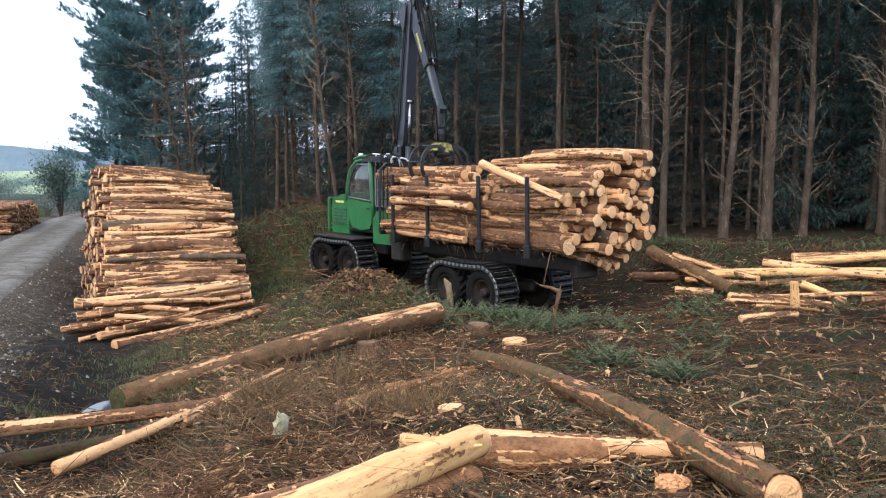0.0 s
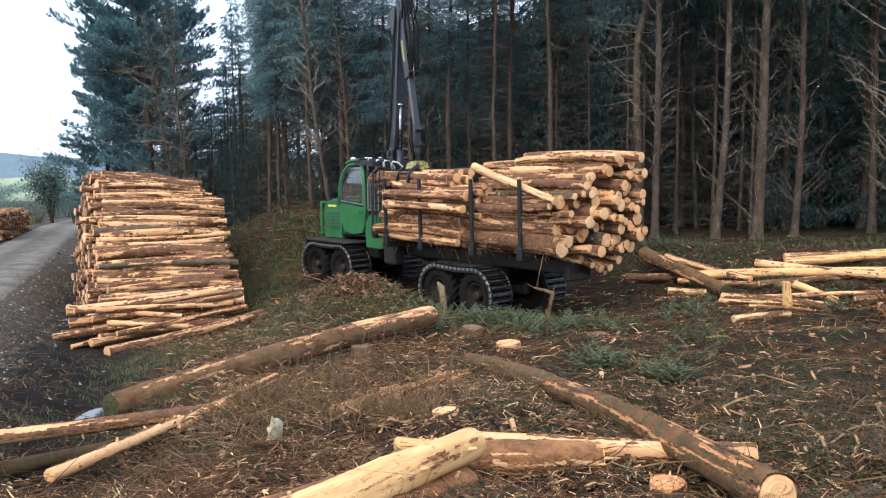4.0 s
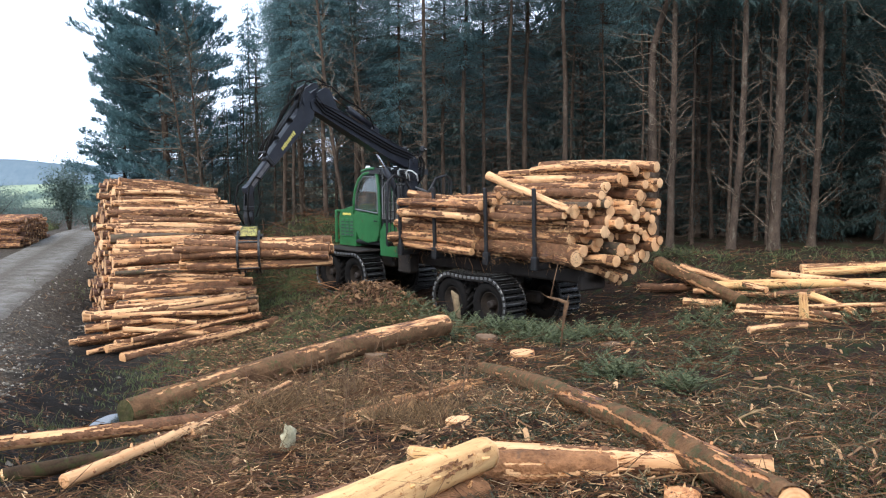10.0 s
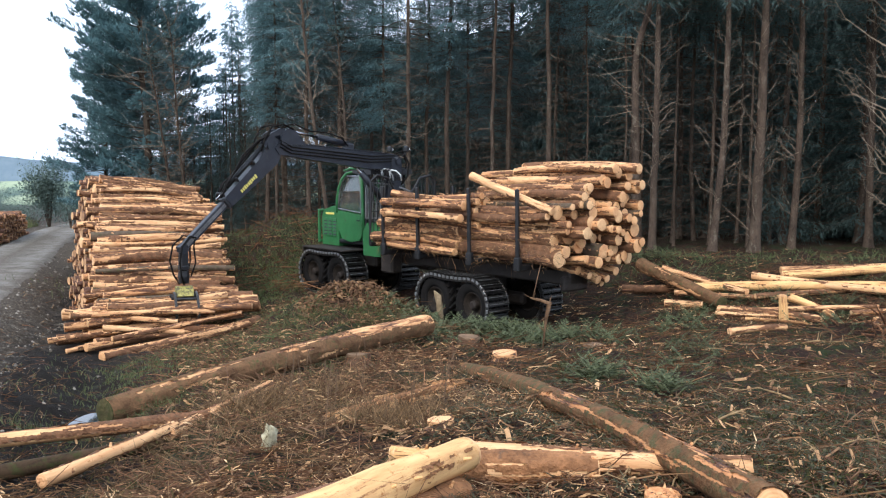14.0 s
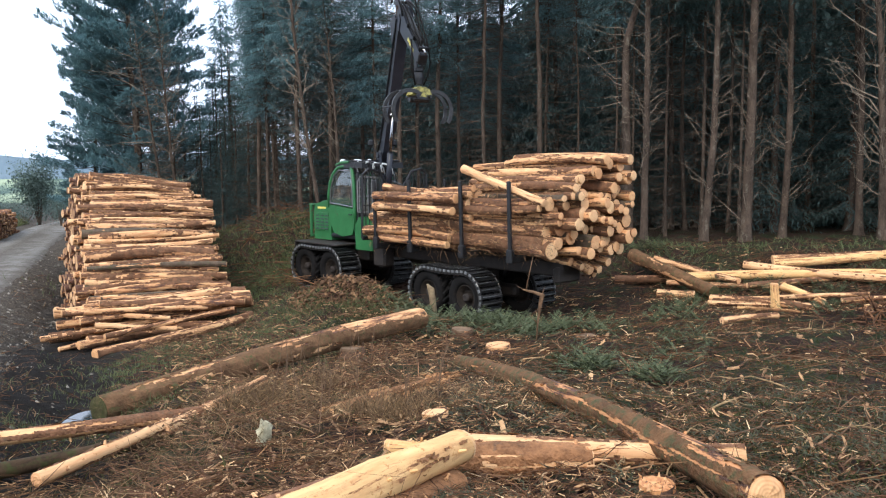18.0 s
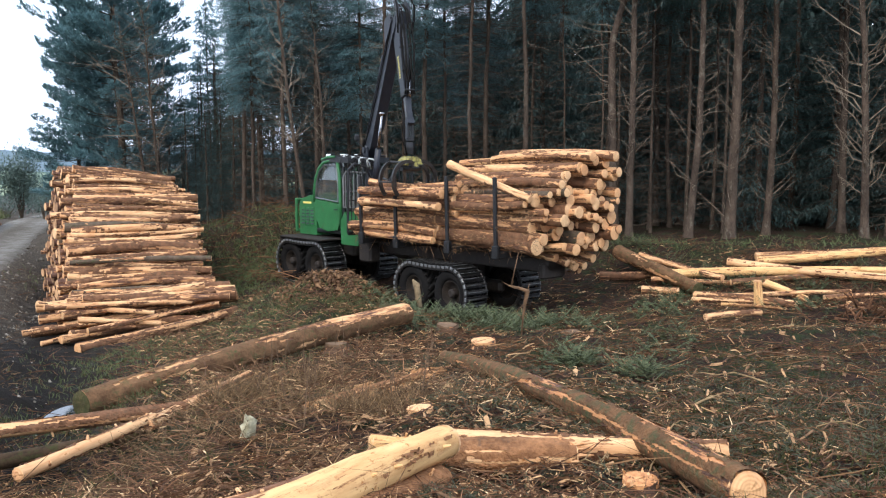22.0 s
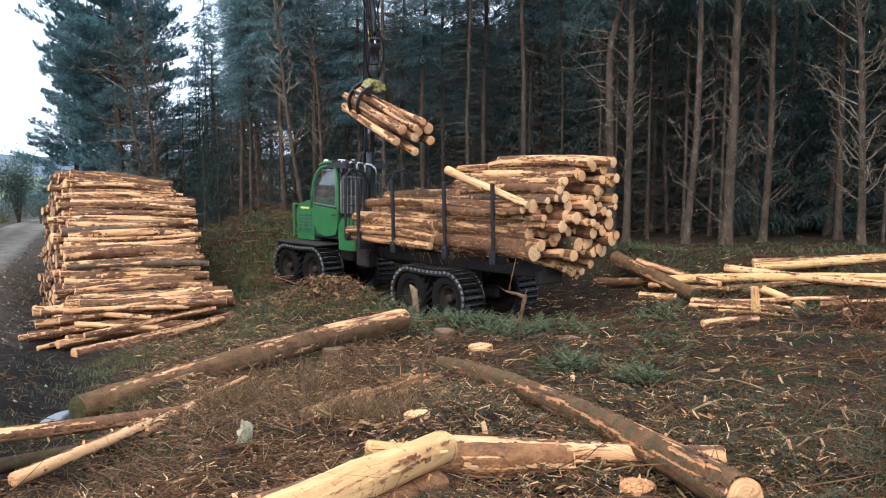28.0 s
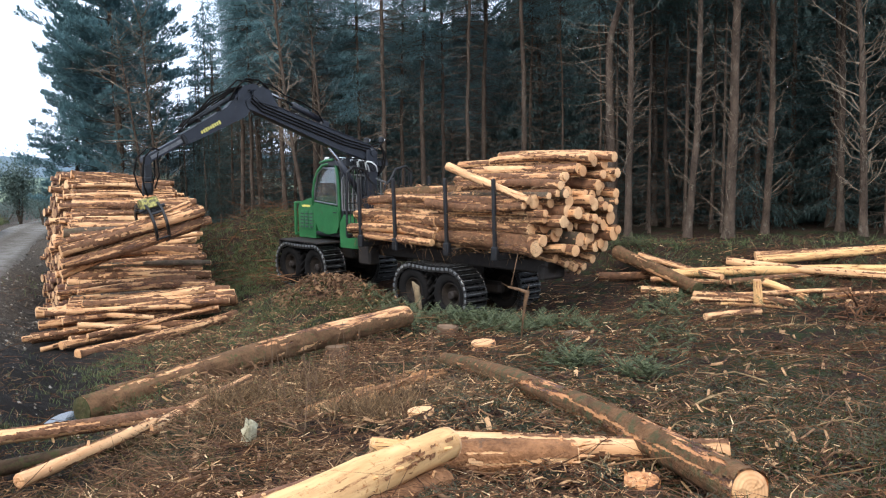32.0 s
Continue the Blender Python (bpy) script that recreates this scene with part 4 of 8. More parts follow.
def pine_crown(sh, wood, stem, lo, height, reach, r, tufts_per=20.0, needles=9):
    """Spreading, upswept limbs that carry brush-like tufts on their outer half."""
    h = lo
    while h < height - 0.4:
        k = (h - lo) / (height - lo)
        out = reach * min(1.0, 0.72 + 1.1 * k) * (1 - max(0.0, k - 0.25) / 0.75 * 0.62) * (1 + 0.28 * noise.noise((h * 0.9, reach, 3)))
        for _ in range(r.choice((3, 4, 5))):
            a, p = r.uniform(0, 6.283), stem(h)
            ln = out * r.uniform(0.62, 1.15)
            d = Vector((math.cos(a), math.sin(a), r.uniform(-0.08, 0.22) + 0.25 * k)).normalized()
            pts = bough(wood, p, d, ln, 0.035, 0.12, r, 0.03)
            side = d.cross(Vector((0, 0, 1))).normalized()
            tufts_n = int(tufts_per * ln)
            for i in range(tufts_n):
                s = 0.28 + 0.72 * ((i + r.random()) / tufts_n) ** 0.8
                q = on_bough(pts, min(s, 0.999))
                w = side * r.uniform(-1, 1) * 0.26 * ln * (1.25 - s) + Vector((0, 0, r.uniform(-0.08, 0.34)))
                c = q + w
                tip = (d * 0.8 + w * 0.6 + Vector((0, 0, r.uniform(0.1, 0.9)))).normalized()
                for _ in range(needles):
                    e = (tip + Vector((r.gauss(0, 0.55), r.gauss(0, 0.55), r.gauss(0, 0.45)))).normalized()
                    spray(sh, c + tip * r.uniform(-0.12, 0.14), e, r.uniform(0.17, 0.32), r.uniform(0.024, 0.04), 0.0, r)
        h += r.uniform(0.28, 0.5)


def tree(name, label, x, y, needle, wood, crown, trunk, limbs=None):
    t = thing(name, label, "tree", pose(x, y, on_ground(x, y)), "trees of the forest edge")
    part("trunk", trunk, M_TRUNK, t, smooth=True)
    tagged(part("branchwork", wood, M_TWIG, t, "fine dark dead twigs"), kind="stuff")
    if limbs:
        tagged(part("limb_work", limbs, M_LIT_LIMB, t, "bare weathered limbs, their edge light painted in paler"), kind="stuff")
    if crown.v:
        tagged(part("crown", crown, needle, t, "dark green needles"), kind="stuff")
    return t


def edge_tree(x, y, girth, seed, lean=0.0, bow=0.0, kink=None, height=18.0, bare_to=9.0, lo=0.6, reach=1.6, limb=0.0125, rise=(0.2, 1.0), text="", crown_reach=2.7, lace=0.0, step=(0.1, 0.3), leaf=2.2):
    """A tree of the forest edge with a bare trunk and dead limbs below a high crown."""
    r, wood, crown, limbs = random.Random(seed), Shape(), Shape(), Shape()
    stem = stem_line(height, lean, bow, kink, seed)
    snag_limbs(limbs, stem, lo, bare_to + 1.0, reach, limb, r, rise, step)
    if lace:
        lace_limbs(wood, stem, lo + 0.6, bare_to + 0.5, lace, r, 0.3, 10)
    frond_crown(crown, wood, stem, bare_to, height, crown_reach, r, 0.42, (5, 7), leaf=leaf, close=0.8)
    return tree("spruce_tree", text or "tall spruce with a bare brown trunk and dead snag branches", x, y, M_NEEDLE, wood, crown, trunk_shape(stem, height, girth), limbs)


def shade_tree(label, x, y, seed, girth, height, lace_to, lace, crown_from, reach, step=0.3, fine=9, crown_step=0.34, leaf=1.0, close=1.0, full=0.5, lean=0.0, arms=(4, 6), needle=None):
    """A close-grown spruce: fine dead limbs below, fronds of needles above."""
    r, wood, crown = random.Random(seed), Shape(), Shape()
    stem = stem_line(height, lean, r.uniform(-0.15, 0.15), None, seed)
    lace_limbs(wood, stem, 0.5, lace_to, lace, r, step, fine)
    frond_crown(crown, wood, stem, crown_from, height, reach, r, crown_step, arms, leaf, close, full)
    return tree("spruce_tree", label, x, y, needle or M_NEEDLE, wood, crown, trunk_shape(stem, height, girth))


def tree_pose(x, y, turn, tilt=0.0, dirn=0.0):
    return pose(x, y, on_ground(x, y), 0, tilt, dirn) @ pose(0, 0, 0, 0, 0, turn)


SNAG = "tall bare-trunked spruce with rising dead limbs"
LACY = "shaded spruce hung with fine brown dead twigs"
LEAFY = "dark blue-green spruce with drooping boughs"
SLIM = "slim shaded spruce trunk with fine dead twigs"
# trees of the edge that stand out one by one
edge = [edge_tree(11.45, 29.5, 0.2, 1, 0.013, 0.03, lo=0.5, reach=1.45, text=SNAG),
        edge_tree(9.88, 29.3, 0.135, 2, 0.035, 0.16, lo=0.7, reach=1.3, text="slender crooked spruce with hanging broken limbs"),
        edge_tree(13.42, 31.0, 0.14, 3, 0.006, 0.13, lo=1.2, reach=1.7, text=SNAG),
        edge_tree(7.92, 30.0, 0.135, 5, 0.004, 0.02, lo=2.2, reach=1.9, text=SNAG),
        edge_tree(7.5, 30.5, 0.175, 6, -0.036, 0.0, (7.0, 0.33), lo=4.0, reach=2.1, rise=(-0.35, 0.35), text="spruce with a kinked top and long drooping dead limbs"),
        edge_tree(16.86, 32.0, 0.15, 7, -0.025, 0.0, lo=1.0, reach=1.9, text=SNAG),
        edge_tree(15.85, 28.5, 0.14, 8, -0.075, 0.1, lo=1.5, reach=2.2, limb=0.024, rise=(0.3, 1.1), text=SNAG),
        edge_tree(-4.1, 33.5, 0.085, 9, -0.115, -0.12, lo=3.0, bare_to=10.5, reach=1.7, limb=0.017, rise=(0.4, 1.2), text="leaning bare tree with many rising twigs", crown_reach=1.6, leaf=1.0),
        edge_tree(-1.0, 34.0, 0.105, 10, -0.004, 0.0, lo=1.5, bare_to=8.2, reach=1.2, limb=0.014, rise=(-0.3, 0.3), lace=1.5, text=LACY, leaf=1.0),
        edge_tree(-3.5, 34.5, 0.085, 12, -0.06, 0.12, lo=2.4, bare_to=7.8, height=9.5, reach=1.3, limb=0.014, rise=(0.3, 1.3), lace=1.0, text="dead spruce, brown and twiggy to the top", crown_reach=0.3),
        edge_tree(-13.2, 43.0, 0.095, 13, -0.12, 0.0, lo=1.5, bare_to=8.5, height=10, reach=2.4, limb=0.02, rise=(-0.1, 0.8), lace=1.7, text="bare brown tree before a broad pine", crown_reach=0.3),
        edge_tree(-12.4, 42.6, 0.09, 14, -0.07, -0.1, lo=1.2, bare_to=9.5, height=11, reach=2.0, limb=0.02, rise=(0.3, 1.2), lace=1.4, text="bare brown tree before a broad pine", crown_reach=0.3)]
lacy = [shade_tree(LACY, x, y, seed, girth, 18, lace_to, lace, crown_from, 2.6, crown_step=0.3, close=1.4, leaf=1.2, arms=(5, 7), needle=M_HAZE_NEEDLE)
        for x, y, seed, girth, lace_to, lace, crown_from in ((2.48, 34.0, 21, 0.095, 11.5, 2.0, 10.0), (4.47, 33.5, 22, 0.125, 11.8, 2.1, 10.4), (6.3, 35.0, 23, 0.05, 10.0, 1.4, 8.6))]
leafy = [shade_tree(LEAFY, x, y, seed, girth, 17.5, lace_to, 1.9, crown_from, 2.3, crown_step=0.26, close=2.1, leaf=1.2, arms=(6, 8), needle=M_HAZE_NEEDLE)
         for x, y, seed, girth, lace_to, crown_from in ((0.7, 35.6, 31, 0.12, 9.5, 7.4), (-5.41, 36.6, 32, 0.1, 8.0, 6.0), (-7.19, 38.4, 33, 0.085, 7.0, 5.0))]
slim = [shade_tree(SLIM, x, y, seed, girth, 17, 9.4, 1.7, 8.8, 2.8, step=0.32, fine=9, crown_step=0.4, close=0.9, leaf=2.0, arms=(5, 7))
        for x, y, seed, girth in ((9.58, 33.0, 41, 0.062), (12.6, 34.4, 42, 0.08), (14.6, 36.0, 43, 0.1))]
dense = [shade_tree(LEAFY, 8 + 3 * k, 45.0, 51 + k, 0.15, 17, 3.0, 1.2, 0.9, 2.4, step=0.5, fine=4, crown_step=0.45, close=0.8, leaf=1.9, full=0.8, arms=(6, 8)) for k in range(2)]
thin = [shade_tree("slender spruce with sparse short branches", -14.27, 60.0, 61, 0.1, 15.7, 5.0, 1.1, 2.0, 2.3, step=0.5, fine=4, crown_step=0.34, close=2.4, leaf=3.0, needle=M_HAZE_NEEDLE)]


def pine(x, y, seed, height, lo, reach, label):
    r, wood, crown = random.Random(seed), Shape(), Shape()
    stem = stem_line(height, 0.0, 0.25, None, seed)
    pine_crown(crown, wood, stem, lo, height, reach, r)
    return tree("pine_tree", label, x, y, M_HAZE_NEEDLE, wood, crown, trunk_shape(stem, height, 0.22))


pines = [pine(-16.2, 47.0, 71, 20.0, 2.0, 4.3, "broad blue-green pine with upswept tufted limbs")]

PLACED = [(20.5, 27.5, edge[1], 300), (19.0, 31.0, edge[2], 100), (23.0, 27.0, edge[0], 60), (11.0, 33.0, slim[1], 20), (8.6, 34.5, slim[0], 80),
          (12.1, 31.9, slim[0], 210), (10.2, 35.5, lacy[2], 40), (5.4, 36.6, lacy[2], 150), (3.4, 36.8, lacy[1], 200), (1.5, 37.4, lacy[0], 260), (7.6, 33.6, lacy[2], 320),
          (-0.2, 37.8, leafy[1], 15), (-2.2, 36.8, leafy[2], 40), (-4.2, 37.8, leafy[0], 90), (-6.0, 40.0, leafy[2], 150), (-8.2, 41.0, leafy[0], 200), (-2.9, 40.2, leafy[1], 300),
          (-7.6, 43.0, leafy[1], 20), (-8.0, 45.6, leafy[0], 70), (-6.0, 43.6, leafy[1], 170), (-4.6, 41.6, leafy[0], 230), (-9.0, 48.0, leafy[0], 250), (-13.2, 66.0, thin[0], 100), (-17.2, 53.0, pines[0], 60)]
for x, y, p, turn in PLACED:
    copy_thing(p, tree_pose(x, y, turn))
copy_thing(pines[0], tree_pose(-21.0, 54.0, 130) @ Matrix.Diagonal((0.8, 0.8, 0.66, 1)))
# young spruces closing the gap behind the stack
for x, y, size, turn in ((-18.4, 66, 0.5, 10), (-16.2, 63, 0.56, 80), (-14.4, 60, 0.5, 150), (-12.6, 55, 0.42, 30), (-12.2, 48, 0.36, 60), (-11.1, 47, 0.4, 110), (-10.3, 46, 0.44, 170), (-11.8, 52, 0.44, 200), (-10.0, 49.5, 0.5, 330), (-9.4, 45.0, 0.5, 20), (-10.4, 43.0, 0.36, 140), (-13.4, 50, 0.46, 260), (-15.6, 52, 0.42, 40), (-14.2, 57, 0.62, 70), (-12.9, 52.5, 0.58, 190), (-11.2, 49, 0.6, 290), (-13.8, 46.5, 0.4, 100), (-15.2, 53.5, 0.5, 20), (-16.4, 57.5, 0.56, 130), (-13.2, 48.8, 0.44, 220), (-12.0, 45.2, 0.4, 50)):
    copy_thing(dense[turn // 10 % 2], tree_pose(x, y, turn) @ Matrix.Diagonal((size * 1.15, size * 1.15, size, 1)))
for k in range(9):
    copy_thing(dense[k % 2], tree_pose(-13.0 + 1.5 * k, 56.5 + 2.6 * (k % 3), 40 * k) @ Matrix.Diagonal((1.05, 1.05, 0.7 + 0.13 * (k % 4) if k < 2 else 0.95, 1)))
# the forest behind the edge
taken = [(p.location.x, p.location.y) for p in edge + lacy + leafy + pines + thin + slim + dense] + [(a, b) for a, b, *_ in PLACED]
along = -16.0
while along < 46:
    q = 5.5 if along > 8 else 8.5
    while q < (19 if along < 10 else 14 if along < 18 else 9):
        u, w = along + rnd.uniform(-0.8, 0.8), q + rnd.uniform(-0.8, 0.8) + (4.0 if along > 30 else 0)
        x, y = 10.6 - 0.856 * u + 0.517 * w, 24.0 + 0.517 * u + 0.856 * w
        if x > -0.185 * y and min((x - a) ** 2 + (y - b) ** 2 for a, b in taken) > 2.4:
            taken.append((x, y))
            pool = slim if u < 6 else (lacy + slim if u < 13 else leafy)
            if q > (9 if u < 4 else 12):
                pool = dense
            copy_thing(rnd.choice(pool), tree_pose(x, y, rnd.uniform(0, 360), rnd.gauss(0, 1.0), rnd.uniform(0, 360)))
        q += 2.3 if q < 12 else 2.2
    along += 2.5

# ---------------------------------------------------------------- forwarder
FW = pose(-1.29, 26.87, 0.0, 0, 0, 130)
fw = thing("forwarder", "green and black eight-wheeled forwarder with tracks, loaded with logs", "forestry machine", FW)


# front frame, hood and guards
part("front_frame", Shape().box((1.75, 0, 1.0), (2.9, 0.95, 0.5), chamfer=0.06).box((3.15, 0, 0.95), (0.2, 1.7, 0.45), chamfer=0.05).box((0.2, 0, 1.05), (0.8, 0.5, 0.5), chamfer=0.08), M_MUDDY, fw)
part("mudguard", Shape().box((1.95, 0.98, 1.29), (2.5, 0.95, 0.06), chamfer=0.02).box((3.19, 0.98, 1.21), (0.06, 0.95, 0.2), chamfer=0.02), M_MUDDY, fw, "dusty flat mudguard")
part("mudguard", Shape().box((1.95, -0.98, 1.29), (2.5, 0.95, 0.06), chamfer=0.02).box((3.19, -0.98, 1.21), (0.06, 0.95, 0.2), chamfer=0.02), M_MUDDY, fw, "dusty flat mudguard")
hood = part("hood", Shape().plate([(2.0, 1.35), (3.02, 1.35), (3.06, 2.28), (2.98, 2.48), (2.8, 2.58), (2.0, 2.72)], 1.5).box((2.5, 0, 2.62), (0.85, 1.1, 0.12), pose(0, 0, 0, 0, 7), 0.05), M_GREEN, fw, "green engine hood")
for s in (1, -1):
    for k in range(3):
        part("vent_panel", Shape().box((2.25 + 0.27 * k, 0.757 * s, 1.95), (0.22, 0.025, 0.62), chamfer=0.01), M_GREEN, hood)
        for j in range(5):
            part("louvre", Shape().box((2.25 + 0.27 * k, 0.772 * s, 1.72 + 0.11 * j), (0.18, 0.012, 0.045), pose(0, 0, 0, 25 * s), 0.004), M_BLACK, hood)
part("hood_badge", Shape().box((2.55, 0.76, 2.42), (0.5, 0.012, 0.07), chamfer=0.004), M_MARK, hood, "yellow badge bar")
part("hood_badge", Shape().box((2.5, 0, 2.70), (0.42, 0.5, 0.012), pose(0, 0, 0, 0, 7), 0.004), M_MARK, hood, "yellow top decal")
guard = part("front_guard", Shape().box((3.22, 0, 2.5), (0.12, 1.6, 0.1), chamfer=0.03), M_GREEN, fw, "green steel front grille guard")
for y in (-0.75, -0.25, 0.25, 0.75):
    part("guard_bar", Shape().box((3.22, y, 1.95), (0.09, 0.1, 1.1), chamfer=0.02), M_GREEN, guard)
part("guard_rail", Shape().box((3.22, 0, 1.45), (0.12, 1.6, 0.1), chamfer=0.03), M_GREEN, guard)
part("guard_rail", Shape().box((3.2, 0, 1.95), (0.04, 1.5, 0.06), chamfer=0.01), M_GREEN, guard)

# cab
cab = part("cab", Shape().box((1.2, 0, 1.52), (1.75, 1.5, 0.14), chamfer=0.04), M_BLACK, fw, "black cab floor")
for s in (1, -1):
    y = 0.78 * s
    part("door_panel", Shape().plate([(0.55, 1.95), (0.72, 1.6), (1.25, 1.52), (1.75, 1.62), (2.02, 2.05), (2.06, 2.55), (0.55, 2.42)], 0.06, pose(0, y, 0)), M_GREEN, cab, "green lower door panel")
    pane = part("side_window", Shape().plate([(0.62, 2.47), (1.98, 2.58), (1.93, 3.1), (1.75, 3.52), (1.45, 3.72), (0.66, 3.72)], 0.014, pose(0, y - 0.012 * s - 0.02 * s, 0) @ pose(0, 0, 3.0, 3.5 * s) @ pose(0, 0, -3.0)), M_GLASS, cab, "clear cab window")
    pane.visible_shadow = False
    part("front_pillar", Shape().tube([(2.06, y, 2.45), (2.05, y, 2.9), (1.95, y, 3.25), (1.75, y, 3.58), (1.45, y, 3.78), (1.1, y, 3.82)], 0.062, 8), M_GREEN, cab, "curved green cab pillar", smooth=True)
    part("door_pillar", Shape().tube([(0.56, y, 1.75), (0.58, y, 2.5), (0.62, y, 3.3), (0.72, y, 3.78)], 0.06, 8), M_GREEN, cab, "green door pillar", smooth=True)
    part("window_seal", Shape().tube([(0.66, y + 0.03 * s, 2.5), (0.68, y + 0.03 * s, 3.3), (0.76, y + 0.03 * s, 3.66), (1.42, y + 0.03 * s, 3.68), (1.72, y + 0.03 * s, 3.48), (1.9, y + 0.03 * s, 3.08), (1.95, y + 0.03 * s, 2.6), (0.66, y + 0.03 * s, 2.5)], 0.025, 6), M_STEEL, cab, "grey window seal")
    part("rear_side_panel", Shape().plate([(0.36, 1.55), (0.5, 1.55), (0.5, 3.75), (0.42, 3.7)], 0.05, pose(0, 0.74 * s, 0)), M_BLACK, cab, "dark rear cab quarter")
    part("green_skirt", Shape().plate([(0.55, 1.9), (0.5, 1.15), (-0.42, 1.15), (-0.42, 1.6), (-0.05, 1.75), (0.3, 2.2)], 0.4, pose(0, 0.62 * s, 0)), M_GREEN, fw, "green frame cover behind the cab")
    part("door_lining", Shape().plate([(0.6, 1.7), (1.95, 1.75), (2.0, 2.5), (0.6, 2.4)], 0.03, pose(0, y - 0.06 * s, 0)), M_BLACK, cab, "black inner door lining")
    part("door_handle", Shape().box((0.78, y + 0.05 * s, 2.25), (0.18, 0.03, 0.04), chamfer=0.01), M_BLACK, cab)
    part("step", Shape().box((1.1, 0.98 * s, 1.3), (0.45, 0.28, 0.05)), M_BLACK, fw)
    part("step", Shape().box((1.1, 0.98 * s, 0.95), (0.45, 0.28, 0.05)), M_BLACK, fw)
part("windscreen", Shape().plate([(-0.72, 2.55), (0.72, 2.55), (0.68, 3.5), (-0.68, 3.5)], 0.014, pose(1.98, 0, 0, 0, 0, 90)), M_GLASS, cab, "front window").visible_shadow = False
part("rear_window", Shape().plate([(-0.66, 2.2), (0.66, 2.2), (0.64, 3.6), (-0.64, 3.6)], 0.014, pose(0.2, 0, 0, 0, 0, 90)), M_GLASS, cab, "rear window").visible_shadow = False
roof = part("roof", Shape().plate([(0.08, 3.74), (1.55, 3.78), (1.5, 3.9), (0.9, 3.96), (0.1, 3.92)], 1.66), M_BLACK, cab, "black cab roof")
for k in range(7):
    part("roof_slat", Shape().box((0.2 + 0.16 * k, 0, 3.975), (0.07, 1.5, 0.05), chamfer=0.015), M_BLACK, roof)
part("roof_edge", Shape().tube([(1.58, 0.8, 3.85), (1.2, 0.83, 3.93), (0.8, 0.83, 3.94)], 0.045, 8).tube([(1.58, -0.8, 3.85), (1.58, 0.8, 3.85)], 0.045, 8), M_GREEN, roof, "green front roof edge")
for y in (-0.55, 0.0, 0.55):
    part("work_lamp", Shape().box((1.55, y, 3.98), (0.1, 0.18, 0.12), chamfer=0.03), M_LAMP, roof)
M_SEAT = noisy("worn_seat_cloth", (0.12, 0.11, 0.1), (0.3, 0.27, 0.23), 6, 0.9, fine=40)
# driver's place: empty seat and console seen through the glass
part("seat", Shape().box((0.95, 0, 2.0), (0.5, 0.5, 0.14), chamfer=0.05).box((0.68, 0, 2.4), (0.14, 0.5, 0.75), pose(0, 0, 0, 0, -8), 0.05).box((0.95, 0, 1.78), (0.3, 0.3, 0.4)), M_SEAT, cab, "worn grey-beige padded seat")
part("console", Shape().box((1.6, 0.0, 2.1), (0.3, 0.9, 0.25), pose(0, 0, 0, 0, -20), 0.05), M_BLACK, cab)
# guard bars behind the cab
cg = part("cab_guard", Shape().tube([(0.3, 0.86, 2.35), (0.3, 0.86, 3.3), (0.24, 0.8, 3.48), (-0.1, 0.1, 3.42), (-0.3, -0.45, 3.2), (-0.34, -0.6, 2.9), (-0.34, -0.6, 2.3), (0.3, 0.86, 2.35)], 0.03, 6), M_GUARD, fw, "grey steel guard over the rear window")
for k in range(12):
    u = (k + 0.5) / 12
    x, y = 0.3 - 0.64 * u, 0.86 - 1.46 * u
    part("guard_bar", Shape().tube([(x, y, 2.34), (x, y, 3.4 - 0.45 * max(0.0, u - 0.45))], 0.02, 5), M_GUARD, cg)
part("guard_rail", Shape().tube([(0.3, 0.86, 2.85), (-0.34, -0.6, 2.85)], 0.022, 5), M_GUARD, cg)
# looped hydraulic hoses behind the roof
M_HOSE = noisy("scuffed_hose", (0.012, 0.012, 0.014), (0.05, 0.052, 0.056), 9, 0.3, fine=30)
rs = random.Random(8)
# every third hose is white: pale sheaths, and glints painted as colour
for k in range(11):
    x, y, top = 0.42 - 0.088 * k, 0.78 - 0.04 * k, 3.92 + rs.gauss(0, 0.035)
    part("hose", Shape().tube([(x + 0.1, y, 3.62), (x + 0.09, y + 0.05, 3.8), (x + 0.02, y + 0.03, top), (x - 0.08, y - 0.08, top - 0.03), (x - 0.14, y - 0.2, 3.74), (x - 0.1, y - 0.28, 3.55)], 0.026, 6), M_WHITE if k % 3 == 1 else M_HOSE, fw, "looped hose behind the cab roof", smooth=True)

# wheels and tracks
tyre_shape = Shape().ring([(0.36, -0.27), (0.44, -0.31), (0.58, -0.32), (0.63, -0.28), (0.645, 0.0), (0.63, 0.28), (0.58, 0.32), (0.44, 0.31), (0.36, 0.27)], 28)
tyre_mesh = tyre_shape.mesh("tyre", M_RUBBER, True)
lug = Shape()
for k in range(20):
    for s in (1, -1):
        lug.box((0, 0, 0), (0.06, 0.34, 0.09), pose(0, 0, 0, 0, -18 * k - 9 * (s > 0), 0) @ pose(0.66, 0.15 * s, 0, 38 * s, 0, 0), 0.015)
lug_mesh = lug.mesh("lugs", M_RUBBER)
rim_mesh = Shape().ring([(0.36, -0.25), (0.36, 0.25), (0.33, 0.27), (0.29, 0.10), (0.1, 0.06), (0.09, 0.16), (0.001, 0.16), (0.001, 0.0), (0.28, -0.1), (0.33, -0.27)], 24).mesh("rim", M_RIM, True)
M_TRACK = noisy("worn_track_steel", (0.013, 0.0125, 0.0125), (0.072, 0.07, 0.068), 7, 0.34, 0.6, fine=40)
